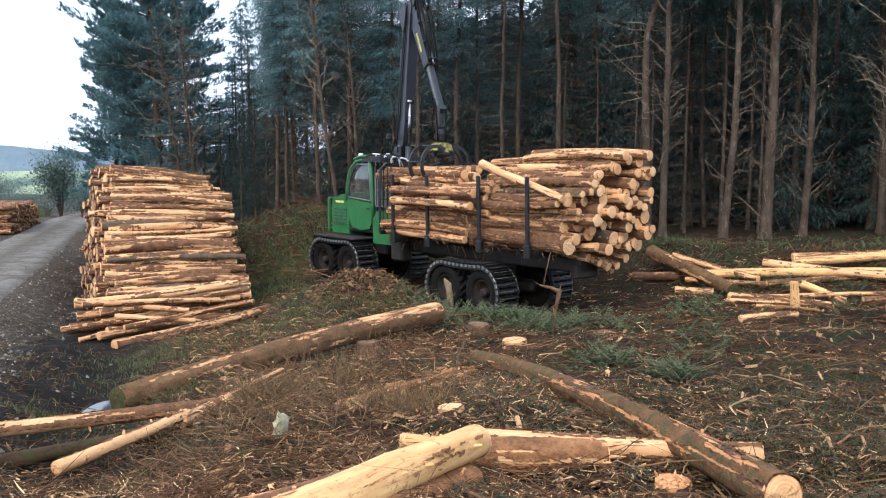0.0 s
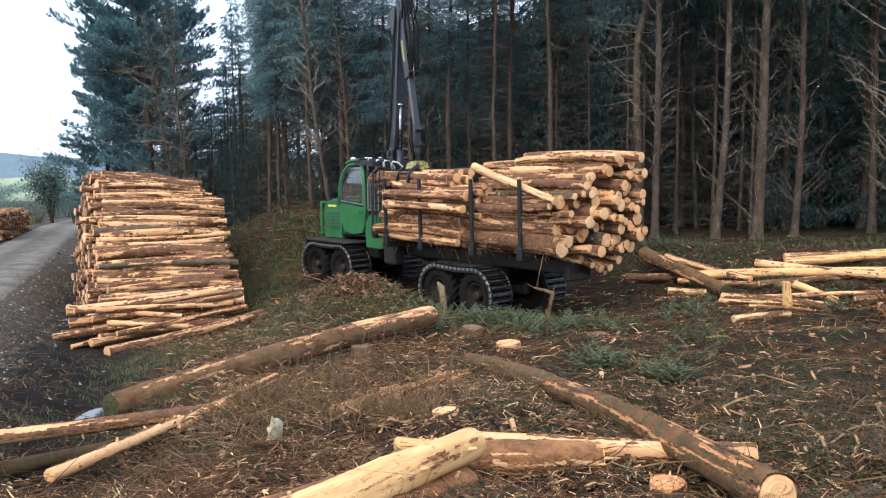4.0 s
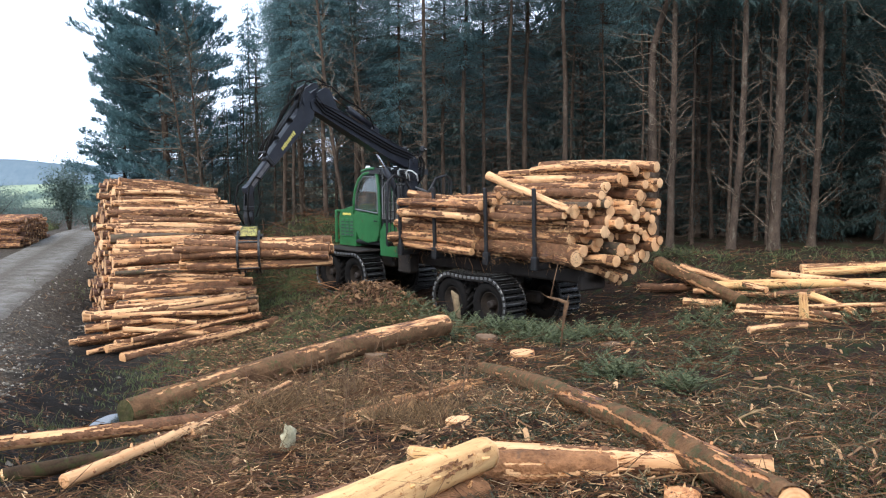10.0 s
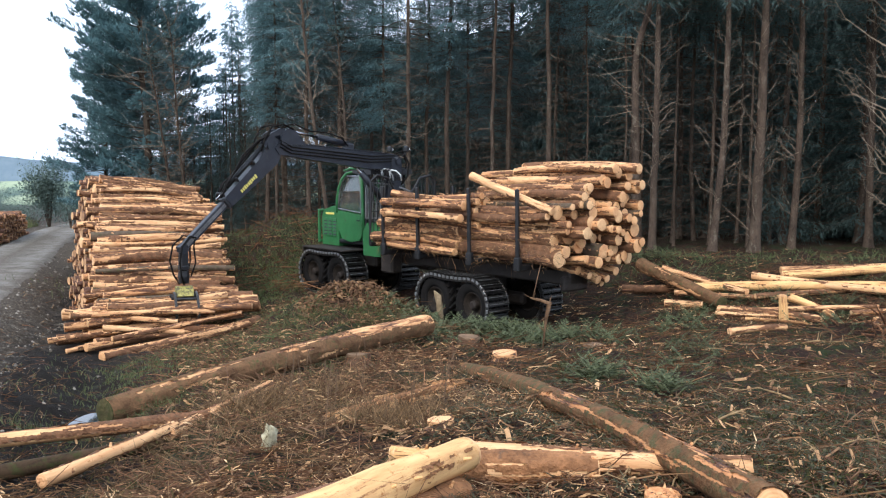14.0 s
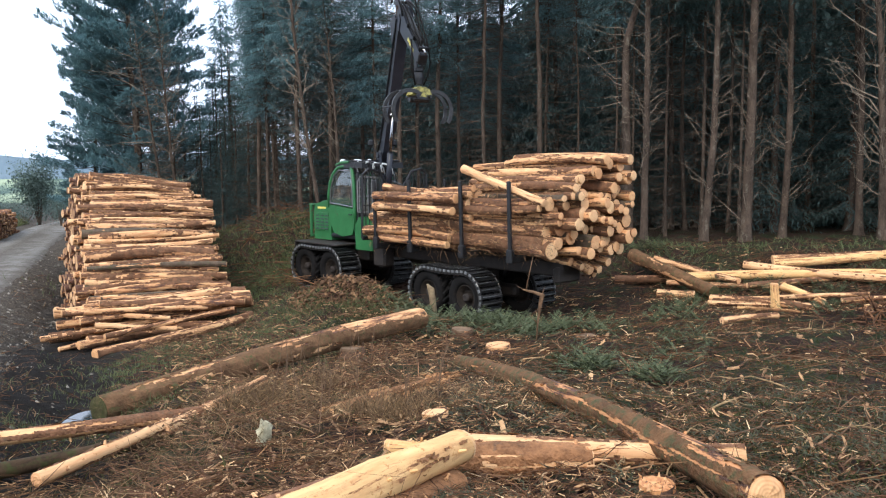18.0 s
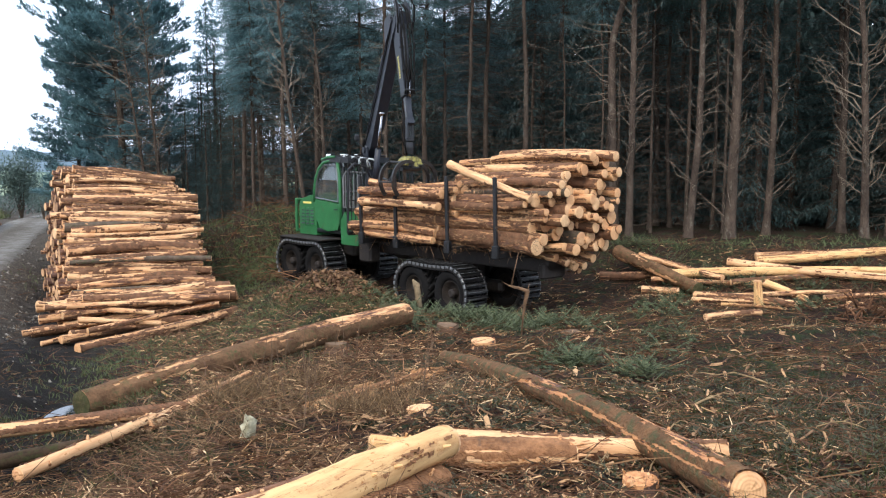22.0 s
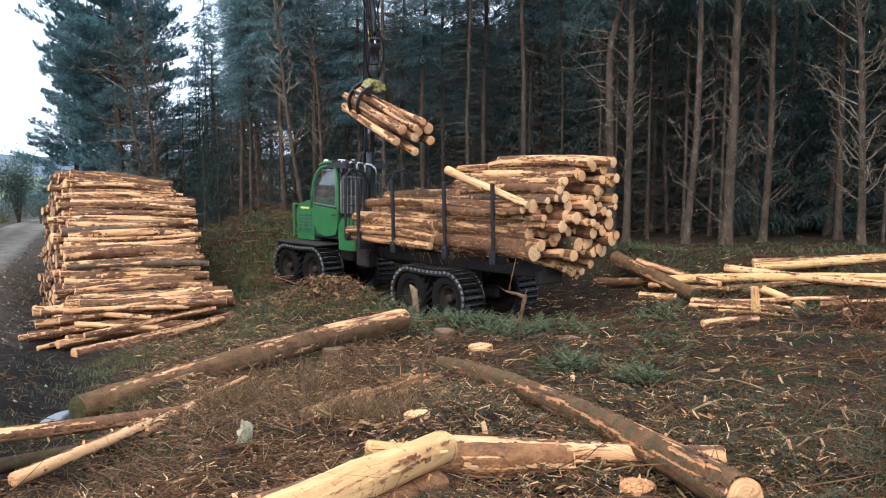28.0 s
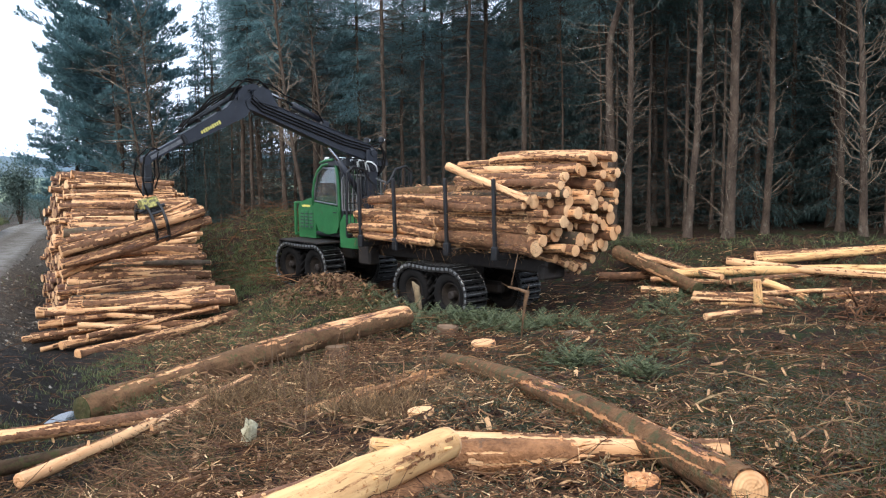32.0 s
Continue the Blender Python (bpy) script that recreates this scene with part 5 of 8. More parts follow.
plate_mesh = Shape().box((0, 0, 0), (0.11, 0.8, 0.04), chamfer=0.01).box((0, 0, 0.045), (0.025, 0.78, 0.07), chamfer=0.006).box((0, 0.37, -0.03), (0.18, 0.05, 0.13), chamfer=0.02).box((0, -0.37, -0.03), (0.18, 0.05, 0.13), chamfer=0.02).mesh("track_plate", M_TRACK)
link_mesh = Shape().box((0, 0.4, 0.0), (0.1, 0.03, 0.07), chamfer=0.012).box((0, 0.1, 0.083), (0.014, 0.5, 0.008)).mesh("track_link", M_GUARD)
hub_mesh = Shape().ring([(0.12, 0.1), (0.12, 0.24), (0.08, 0.28), (0.001, 0.28), (0.001, 0.1)], 12).mesh("hub", M_MUDDY)
for cx, zc in ((1.95, 0.47), (-4.45, 0.26)):
    part("axle", Shape().box((cx, 0, zc + 0.05), (0.5, 1.5, 0.35), chamfer=0.08).box((cx, 0, zc + 0.45), (0.9, 0.7, 0.7), chamfer=0.08), M_MUDDY, fw)
    for s in (1, -1):
        y, half = 1.06 * s, 0.76
        part("bogie_beam", Shape().box((cx, 0.62 * s, zc), (1.7, 0.28, 0.36), chamfer=0.08), M_MUDDY, fw)
        for d in (half, -half):
            wheel = part("wheel", hub_mesh, None, fw, "muddy black wheel", pose(cx + d, y, zc, 0, 0, 0 if s > 0 else 180))
            part("tyre", tyre_mesh, None, wheel)
            part("tread", lug_mesh, None, wheel)
            part("rim", rim_mesh, None, wheel, "dusty pale brown rim")
        track = part("track", Shape().tube([(cx - half, y, zc + 0.69), (cx + half, y, zc + 0.69)], 0.02, 5), M_MUDDY, fw, "steel band track with worn cross plates")
        per = 4 * half + 2 * math.pi * 0.715
        n_pl = 44
        for k in range(n_pl):
            a = per * k / n_pl
            if a < 2 * half:
                m = pose(cx - half + a, y, zc + 0.715 - 0.03 * math.sin(a / (2 * half) * math.pi), 0, 0, 0)
            elif a < 2 * half + math.pi * 0.715:
                w = (a - 2 * half) / 0.715
                m = pose(cx + half + 0.715 * math.sin(w), y, zc + 0.715 * math.cos(w), 0, math.degrees(w), 0)
            elif a < 4 * half + math.pi * 0.715:
                m = pose(cx + half - (a - 2 * half - math.pi * 0.715), y, zc - 0.715, 0, 180, 0)
            else:
                w = (a - 4 * half - math.pi * 0.715) / 0.715
                m = pose(cx - half - 0.715 * math.sin(w), y, zc - 0.715 * math.cos(w), 0, 180 + math.degrees(w), 0)
            part("track_plate", plate_mesh, None, track, m=m)
            part("track_link", link_mesh, None, track, m=m @ pose(0, 0, 0, 0, 0, 0 if s > 0 else 180))

# rear frame, bunk and stakes
part("rear_frame", Shape().box((-4.0, 0, 1.15), (7.4, 0.6, 0.4), chamfer=0.05).box((-7.6, 0, 1.0), (0.2, 0.9, 0.4), chamfer=0.05), M_MUDDY, fw, "muddy black load frame")
part("tool_box", Shape().box((-0.85, 0.72, 1.0), (0.6, 0.42, 0.6), chamfer=0.06), M_MUDDY, fw)
part("tool_box", Shape().box((-0.85, -0.72, 1.0), (0.6, 0.42, 0.6), chamfer=0.06), M_MUDDY, fw)
for x in (-1.3, -2.94, -5.11, -6.9):
    bunk = part("bunk", Shape().box((x, 0, 1.42), (0.2, 2.72, 0.16), chamfer=0.03), M_BLACK, fw, "black cross bunk")
    for s in (1, -1):
        part("stake", Shape().box((x, 1.37 * s, 2.36), (0.11, 0.10, 2.05), pose(0, 0, 0, -1.6 * s), 0.025).box((x, 1.34 * s, 1.5), (0.2, 0.16, 0.36), chamfer=0.03), M_BLACK, bunk, "black steel stake")
gate = part("headboard", Shape().box((-0.55, 0, 1.6), (0.1, 2.66, 0.14), chamfer=0.03), M_BLACK, fw, "black headboard grille with a dip for the crane")
for s in (1, -1):
    part("gate_frame", Shape().tube([(-0.55, 0.12 * s, 1.6), (-0.55, 0.2 * s, 3.12), (-0.55, 0.42 * s, 3.3), (-0.55, 0.62 * s, 3.62), (-0.55, 1.05 * s, 3.72), (-0.55, 1.27 * s, 3.55), (-0.55, 1.32 * s, 1.6)], 0.04, 7), M_BLACK, gate)
    for k in range(7):
        y = 0.3 + 0.145 * k
        part("gate_bar", Shape().tube([(-0.55, y * s, 1.6), (-0.55, y * s, float(np.interp(y, [0.2, 0.42, 0.62, 1.05, 1.25], [3.12, 3.3, 3.62, 3.72, 3.55])))], 0.018, 5), M_BLACK, gate)
    part("gate_rail", Shape().tube([(-0.55, 0.2 * s, 2.6), (-0.55, 1.3 * s, 2.6)], 0.02, 5), M_BLACK, gate)

# crane: parts that move are keyed in motions()
PIVOT_Z, BOOM_LEN, JIB_LEN, HANG = 4.15, 4.5, 2.3, 1.15
part("crane_base", Shape().box((0, 0, 1.5), (0.75, 0.9, 0.7), chamfer=0.08).ring([(0.001, 1.8), (0.42, 1.8), (0.42, 2.1), (0.3, 2.16), (0.001, 2.16)], 24, "Z"), M_BOOM, fw, "dark grey slewing base")
pillar = part("crane_pillar", Shape().box((0, 0, 2.85), (0.42, 0.40, 1.4), chamfer=0.06).box((0.02, 0.17, 3.85), (0.44, 0.06, 0.8), chamfer=0.02).box((0.02, -0.17, 3.85), (0.44, 0.06, 0.8), chamfer=0.02).tube([(0, -0.25, PIVOT_Z), (0, 0.25, PIVOT_Z)], 0.1, 12), M_BOOM, fw, "dark grey crane pillar")
for s in (1, -1):
    part("lamp_arm", Shape().tube([(-0.1, 0.2 * s, 4.2), (-0.2, 0.38 * s, 4.45)], 0.02, 5), M_BLACK, pillar)
    part("work_lamp", Shape().box((-0.2, 0.38 * s, 4.55), (0.12, 0.17, 0.2), chamfer=0.04).box((-0.27, 0.38 * s, 4.55), (0.03, 0.13, 0.14), chamfer=0.01), M_BLACK, pillar)
    part("lamp_lens", Shape().ring([(0.001, 0.0), (0.055, 0.0), (0.055, 0.02), (0.001, 0.02)], 12), M_LAMP, pillar, m=pose(-0.29, 0.38 * s, 4.55, 0, 0, 90))
part("hose", Shape().tube([(-0.22, 0.1, 3.4), (-0.5, 0.14, 3.7), (-0.58, 0.12, 4.1), (-0.4, 0.08, 4.4), (-0.1, 0.06, 4.35)], 0.035, 7), M_RUBBER, pillar, "looped black hydraulic hose", smooth=True)
part("hose", Shape().tube([(-0.22, -0.1, 3.3), (-0.56, -0.1, 3.6), (-0.66, -0.08, 4.1), (-0.45, -0.05, 4.5), (-0.1, -0.04, 4.4)], 0.03, 7), M_RUBBER, pillar, "looped black hydraulic hose", smooth=True)

boom = part("boom", Shape().plate([(-0.24, -0.14), (0.28, -0.28), (1.45, -0.3), (4.1, -0.17), (4.5, -0.17), (4.64, 0.0), (4.5, 0.17), (3.85, 0.2), (1.45, 0.2), (0.2, 0.24), (-0.2, 0.16)], 0.28), M_BOOM, fw, "dark blue-grey box-section main boom")
part("boom_flange", Shape().box((2.25, 0, 0.215), (3.6, 0.33, 0.025), pose(0, 0, 0, 0, 0.3)).box((2.6, 0, -0.245), (3.2, 0.33, 0.025), pose(0, 0, 0, 0, -2.6)), M_BOOM, boom)
for s in (1, -1):
    part("knee_bracket", Shape().plate([(3.6, 0.18), (3.95, 0.5), (4.12, 0.62), (4.3, 0.58), (4.5, 0.34), (4.45, 0.1)], 0.06, pose(0, 0.15 * s, 0)), M_BOOM, boom)
part("jib_cylinder", Shape().tube([(1.9, 0, 0.36), (3.1, 0, 0.47)], 0.095, 10), M_BOOM, boom, "hydraulic cylinder on the boom", smooth=True)
part("cylinder_rod", Shape().tube([(3.1, 0, 0.47), (4.15, 0, 0.54)], 0.045, 8), M_CHROME, boom, "bright cylinder rod", smooth=True)
part("cylinder_mount", Shape().box((1.9, 0, 0.28), (0.34, 0.22, 0.26), chamfer=0.04), M_BOOM, boom)
for k, (y, z) in enumerate(((0.165, 0.08), (0.175, -0.01), (0.17, -0.1), (-0.165, 0.05))):
    part("hose", Shape().tube([(0.1, y, z + 0.1), (1.1, y, z), (2.9, y, z), (4.1, y, z), (4.5, y, z + 0.15)], 0.02, 6), M_RUBBER, boom)
part("hose", Shape().tube([(2.0, 0.12, 0.3), (2.3, 0.16, 0.52), (2.9, 0.15, 0.62), (3.5, 0.14, 0.6), (4.0, 0.12, 0.74), (4.35, 0.1, 0.66), (4.6, 0.1, 0.4)], 0.022, 6), M_RUBBER, boom, "slack hose over the boom", smooth=True)
part("pivot_plate", Shape().ring([(0.001, -0.16), (0.15, -0.16), (0.15, 0.16), (0.001, 0.16)], 16), M_STEEL, boom, "worn steel boom pivot")
lift_barrel = part("lift_cylinder", Shape().tube([(0, 0, 0), (1.5, 0, 0)], 0.1, 12).tube([(-0.05, -0.12, 0), (-0.05, 0.12, 0)], 0.07, 8), M_BOOM, fw, "black lift cylinder barrel", smooth=True)
lift_rod = part("lift_rod", Shape().tube([(0, 0, 0), (-1.5, 0, 0)], 0.05, 10).tube([(0, -0.1, 0), (0, 0.1, 0)], 0.07, 8), M_CHROME, fw, "chrome lift cylinder rod", smooth=True)

jib = part("jib", Shape().plate([(-0.12, -0.12), (0.3, -0.28), (0.9, -0.25), (JIB_LEN, -0.16), (JIB_LEN, 0.15), (0.7, 0.2), (0.2, 0.34), (-0.1, 0.38), (-0.2, 0.1)], 0.22), M_BOOM, fw, "dark blue-grey outer jib arm")
part("jib_cylinder", Shape().tube([(0.3, 0, 0.36), (1.9, 0, 0.3)], 0.07, 9), M_BLACK, jib, smooth=True)
part("cylinder_rod", Shape().tube([(1.9, 0, 0.26), (JIB_LEN + 0.1, 0, 0.25)], 0.032, 8), M_CHROME, jib, smooth=True)
for k in range(9):
    part("marking", Shape().box((1.1 + 0.075 * k, 0.114, -0.06), (0.05, 0.008, 0.085 if k % 3 else 0.11), chamfer=0.002), M_MARK, jib, "yellow marking bar")
    part("marking", Shape().box((1.1 + 0.075 * k, -0.114, -0.06), (0.05, 0.008, 0.085 if k % 3 else 0.11), chamfer=0.002), M_MARK, jib, "yellow marking bar")
for k, y in enumerate((-0.13, -0.06, 0.06, 0.13)):
    part("hose", Shape().tube([(-0.35, y * 0.6, 0.3), (-0.1, y, 0.48), (0.4, y, 0.46 + 0.05 * k), (1.0, y, 0.38 + 0.09 * k), (1.5, y, 0.34 + 0.05 * k), (1.9, y, 0.4), (2.3, y, 0.24)], 0.024, 6), M_RUBBER, jib, smooth=True)
for x in (0.9, 1.6, 2.2):
    part("hose_clamp", Shape().box((x, 0, 0.26), (0.05, 0.3, 0.14), chamfer=0.015), M_BLACK, jib)
part("knee_link", Shape().plate([(-0.5, 0.2), (-0.38, 0.42), (-0.05, 0.52), (0.2, 0.42), (0.32, 0.24), (0.1, 0.28), (-0.1, 0.36), (-0.34, 0.24)], 0.05, pose(0, 0.16, 0)).plate([(-0.5, 0.2), (-0.38, 0.42), (-0.05, 0.52), (0.2, 0.42), (0.32, 0.24), (0.1, 0.28), (-0.1, 0.36), (-0.34, 0.24)], 0.05, pose(0, -0.16, 0)), M_BOOM, jib, "paired steel links at the crane's knee")
for y in (0.2, -0.2):
    part("hose", Shape().tube([(-0.7, y, 0.12), (-0.5, y * 1.2, 0.46), (-0.15, y * 1.3, 0.66), (0.25, y * 1.2, 0.56), (0.55, y, 0.36)], 0.026, 6), M_RUBBER, jib, "hose looped over the knee", smooth=True)
part("end_collar", Shape().box((JIB_LEN - 0.06, 0, 0), (0.14, 0.27, 0.3), chamfer=0.03), M_BLACK, jib)
ext = part("jib_extension", Shape().box((-1.1, 0, 0), (2.3, 0.17, 0.21), chamfer=0.02).plate([(-0.05, -0.12), (0.12, -0.12), (0.16, 0.0), (0.1, 0.12), (-0.05, 0.1)], 0.2), M_BOOM, fw, "sliding inner jib section")
part("wear_strip", Shape().box((-1.0, 0.083, 0.0), (1.8, 0.006, 0.1), chamfer=0.002), M_STEEL, ext, "bright worn steel strip")
part("wear_strip", Shape().box((-1.0, -0.083, 0.0), (1.8, 0.006, 0.1), chamfer=0.002), M_STEEL, ext, "bright worn steel strip")
link = part("grapple_link", Shape().plate([(-0.07, 0.06), (0.07, 0.06), (0.1, -0.5), (-0.1, -0.5)], 0.05, pose(0, 0.07, 0)).plate([(-0.07, 0.06), (0.07, 0.06), (0.1, -0.5), (-0.1, -0.5)], 0.05, pose(0, -0.07, 0)).box((0, 0, -0.52), (0.22, 0.24, 0.14), chamfer=0.03).ring([(0.001, -0.6), (0.13, -0.6), (0.15, -0.75), (0.13, -0.92), (0.001, -0.92)], 16, "Z"), M_BLACK, fw, "black hanging link with rotator")
for s in (1, -1):
    part("hose", Shape().tube([(-0.3, 0.12 * s, 0.25), (-0.1, 0.18 * s, 0.3), (0.16, 0.24 * s, 0.05), (0.24, 0.26 * s, -0.35), (0.18, 0.2 * s, -0.7), (0.06, 0.12 * s, -0.95)], 0.024, 6), M_RUBBER, link, "hanging black hose", smooth=True)
    part("hose", Shape().tube([(-0.3, 0.06 * s, 0.28), (-0.25, 0.1 * s, 0.0), (-0.27, 0.14 * s, -0.4), (-0.15, 0.1 * s, -0.75)], 0.02, 6), M_RUBBER, link, "hanging black hose", smooth=True)
grapple = part("grapple", Shape().plate([(-0.3, -0.07), (-0.22, 0.09), (-0.1, 0.15), (0.1, 0.15), (0.22, 0.09), (0.3, -0.07), (0.18, -0.14), (-0.18, -0.14)], 0.42), M_YELLOW, fw, "scuffed yellow grapple head")
part("grapple_frame", Shape().box((0, 0, -0.18), (0.5, 0.5, 0.1), chamfer=0.03).tube([(0.2, -0.34, -0.12), (0.2, 0.34, -0.12)], 0.05, 8).tube([(-0.2, -0.34, -0.12), (-0.2, 0.34, -0.12)], 0.05, 8).tube([(-0.3, 0, -0.2), (0.3, 0, -0.2)], 0.07, 8), M_BLACK, grapple)


def claw_shape(s):
    """One side of the grapple: two curved steel tines and a cross bar."""
    sh = Shape()
    arc = []
    for k in range(15):
        a = radians(72 - 11.6 * k)
        arc.append((0.6 * math.cos(a), -0.5 + 0.58 * math.sin(a)))
    for y in ((0.27, -0.27) if s > 0 else (0.16, -0.16)):
        inner = [((x * 0.83) * s, (z + 0.5) * 0.83 - 0.5) for x, z in arc]
        outer = [(x * s, z) for x, z in arc]
        n0 = len(sh.v)
        for (a, b), (c, d) in zip(outer, inner):
            k = len(sh.v)
            sh.v += [(a, y - 0.028, b), (a, y + 0.028, b), (c, y + 0.028, d), (c, y - 0.028, d)]
        for j in range(len(arc) - 1):
            b0 = n0 + 4 * j
            sh.f += [(b0 + i, b0 + (i + 1) % 4, b0 + 4 + (i + 1) % 4, b0 + 4 + i) for i in range(4)]
        sh.f += [(n0, n0 + 1, n0 + 2, n0 + 3), (len(sh.v) - 1, len(sh.v) - 2, len(sh.v) - 3, len(sh.v) - 4)]
    ye = 0.27 if s > 0 else 0.16
    sh.tube([(0.5 * s, -ye, -0.25), (0.5 * s, ye, -0.25)], 0.035, 7).tube([(0.42 * s, -ye, -0.92), (0.42 * s, ye, -0.92)], 0.025, 6)
    for v in range(len(sh.v)):
        x, y, z = sh.v[v]
        sh.v[v] = (x - 0.2 * s, y, z + 0.12)
    return sh


claws = [part("claw", claw_shape(s), M_TRACK, fw, "worn grey steel grapple claw") for s in (1, -1)]

# ---------------------------------------------------------------- the load


def load_log(x, y, z, r, yaw=0.0, tilt=0.0, mat=None, where="on the forwarder"):
    return log(r, FW @ pose(x, y, z, 0, tilt, yaw), where, "logs on the forwarder", mat, share=(6, 6, 2, 1))


for y, z, r in packed(2.55, 1.52, lambda y: 3.28 - 0.33 * y + 0.1 * math.sin(3 * y)):
    load_log(-6.33 + max(-0.3, min(0.5, rnd.gauss(0.02, 0.24))) - 0.22 * (0.8 - y), y, z, r, rnd.gauss(0, 1.8), rnd.gauss(0, 1.4))
inner, inner_ends = Shape(), Shape()
for y, z, r in packed(2.55, 1.52, lambda y: 2.55 - 0.12 * y):
    where = (-2.58 + rnd.gauss(0, 0.08), y, z, r, rnd.gauss(0, 1.3), rnd.gauss(0, 1.0))
    if y > 0.55 or z > 2.25:
        load_log(*where)
    else:
        m = FW @ pose(where[0], y, z, 0, where[5], where[4])
        ring = [(r * math.cos(0.7854 * j), r * math.sin(0.7854 * j)) for j in range(8)]
        vs = [m @ Vector((x, a, b)) for x in (-LOG_LENGTH / 2, LOG_LENGTH / 2) for a, b in ring]
        inner.add(vs, [(j, (j + 1) % 8, 8 + (j + 1) % 8, 8 + j) for j in range(8)])
        inner_ends.add(vs, [tuple(range(7, -1, -1)), tuple(range(8, 16))])
load_core = thing("loaded_logs", "tightly packed spruce logs deep inside the load", "log pile", kind="stuff")
part("stems", inner, M_LOG[0], load_core)
part("cut_ends", inner_ends, M_ENDS, load_core)
# uppermost logs of the rear bay, and the ones that slid askew
for x, y, z, r, yaw, tilt in ((-6.5, -0.25, 3.56, 0.13, 2, 0), (-7.0, -0.8, 3.93, 0.12, 4, -1), (-6.4, 0.15, 3.40, 0.12, -2, 1), (-6.75, -0.45, 3.86, 0.11, -4, 1), (-6.95, -1.1, 3.5, 0.13, 1, 0)):
    load_log(x, y, z, r, yaw, tilt, M_LOG[1] if r > 0.13 else M_LOG[2])
span_log(FW @ Vector((-4.95, 1.12, 3.7)), FW @ Vector((-7.95, 1.24, 2.86)), 0.105, M_LOG[2], "half-peeled orange log slid askew on the load", "logs on the forwarder", 771, 0.008, 5)
# long stems on top of the rear bay and a thick one over the front bay
for k, (a, b, r, bark, text) in enumerate((((-8.45, -0.62, 3.8), (-3.6, -0.6, 3.72), 0.12, M_LOG[0], "long stem with torn bark"), ((-8.3, -0.2, 3.62), (-3.85, -0.32, 3.5), 0.12, M_LOG[1], "long dark-barked stem"),
                                           ((-8.5, -0.98, 3.74), (-4.0, -0.92, 3.6), 0.13, M_LOG[1], "long half-barked stem"), ((-8.2, 0.25, 3.4), (-4.2, 0.1, 3.3), 0.13, M_LOG[0], "long half-barked stem"),
                                           ((-1.75, 0.62, 2.86), (-4.75, 0.5, 3.02), 0.165, M_MOSSY, "thick grey-barked stem"), ((-1.35, 0.98, 2.7), (-4.6, 0.9, 2.84), 0.12, M_LOG[1], "reddish-barked stem"), ((-1.5, 0.2, 2.78), (-4.7, 0.1, 2.95), 0.13, M_LOG[0], "half-barked stem"))):
    span_log(FW @ Vector(a), FW @ Vector(b), r, bark, text + " on top of the load", "logs on the forwarder", 780 + k, 0.01, 7)
for k, (y, z, r, drop) in enumerate(((-0.75, 1.5, 0.12, 0.2), (-0.5, 1.42, 0.11, 0.3), (-0.25, 1.45, 0.12, 0.34), (0.0, 1.46, 0.1, 0.24), (-0.6, 1.28, 0.1, 0.3), (0.25, 1.48, 0.12, 0.12))):
    span_log(FW @ Vector((-7.12, y, z - 0.02)), FW @ Vector((-8.3 + 0.08 * k, y - 0.05, z - drop)), r, M_LOG[k % 3], "short log drooping from the tail of the load", "logs on the forwarder", 760 + k, 0.01, 2)
load_log(-3.2, -0.1, 2.88, 0.1, -22, -5, M_LOG[2])

# logs that the grapple lifts: places in the grapple's space (across, along, up, radius)
BUNDLE_A = [(-0.3, -0.35, -0.32, 0.11), (0.0, -0.1, -0.3, 0.1), (0.28, -0.3, -0.33, 0.13), (-0.36, -0.15, -0.56, 0.1), (-0.1, -0.4, -0.53, 0.12), (0.15, -0.2, -0.58, 0.1), (0.38, -0.25, -0.58, 0.1),
            (-0.22, -0.3, -0.78, 0.11), (0.04, -0.1, -0.8, 0.1), (0.27, -0.35, -0.8, 0.11), (-0.14, 0.1, -0.24, 0.085), (0.44, -0.05, -0.4, 0.085)]
BUNDLE_B = [(0.36, -0.5, -0.48, 0.12), (0.2, -0.6, -0.72, 0.12), (0.4, -0.45, -0.8, 0.1), (0.06, -0.7, -0.92, 0.12), (-0.08, -0.55, -0.5, 0.13), (-0.34, -0.6, -0.42, 0.13), (-0.3, -0.7, -0.7, 0.13), (0.13, -0.75, -0.3, 0.1), (-0.1, -0.4, -0.76, 0.1), (-0.14, -0.65, -0.28, 0.085)]


def bundle(spec, group):
    out = []
    for x, y, z, r in spec:
        local = pose(x, -y + (0.3 if spec is BUNDLE_B else 0.0), z - (0.1 if spec is BUNDLE_B else 0.0), 0, 0, 90) @ pose(0, 0, 0, 0, rnd.gauss(0, 1.5), rnd.gauss(0, 2.2))
        mat = rnd.choice((M_LOG[0], M_LOG[2], M_LOG[1]) if spec is BUNDLE_A else (M_LOG[0], M_LOG[2], M_LOG[2]))
        ob = log(r, local, "held in the grapple", group, mat)
        out.append((ob, ob.matrix_basis.copy()))
    return out


bundle_a, bundle_b = bundle(BUNDLE_A, "first bundle in the grapple"), bundle(BUNDLE_B, "second bundle in the grapple")

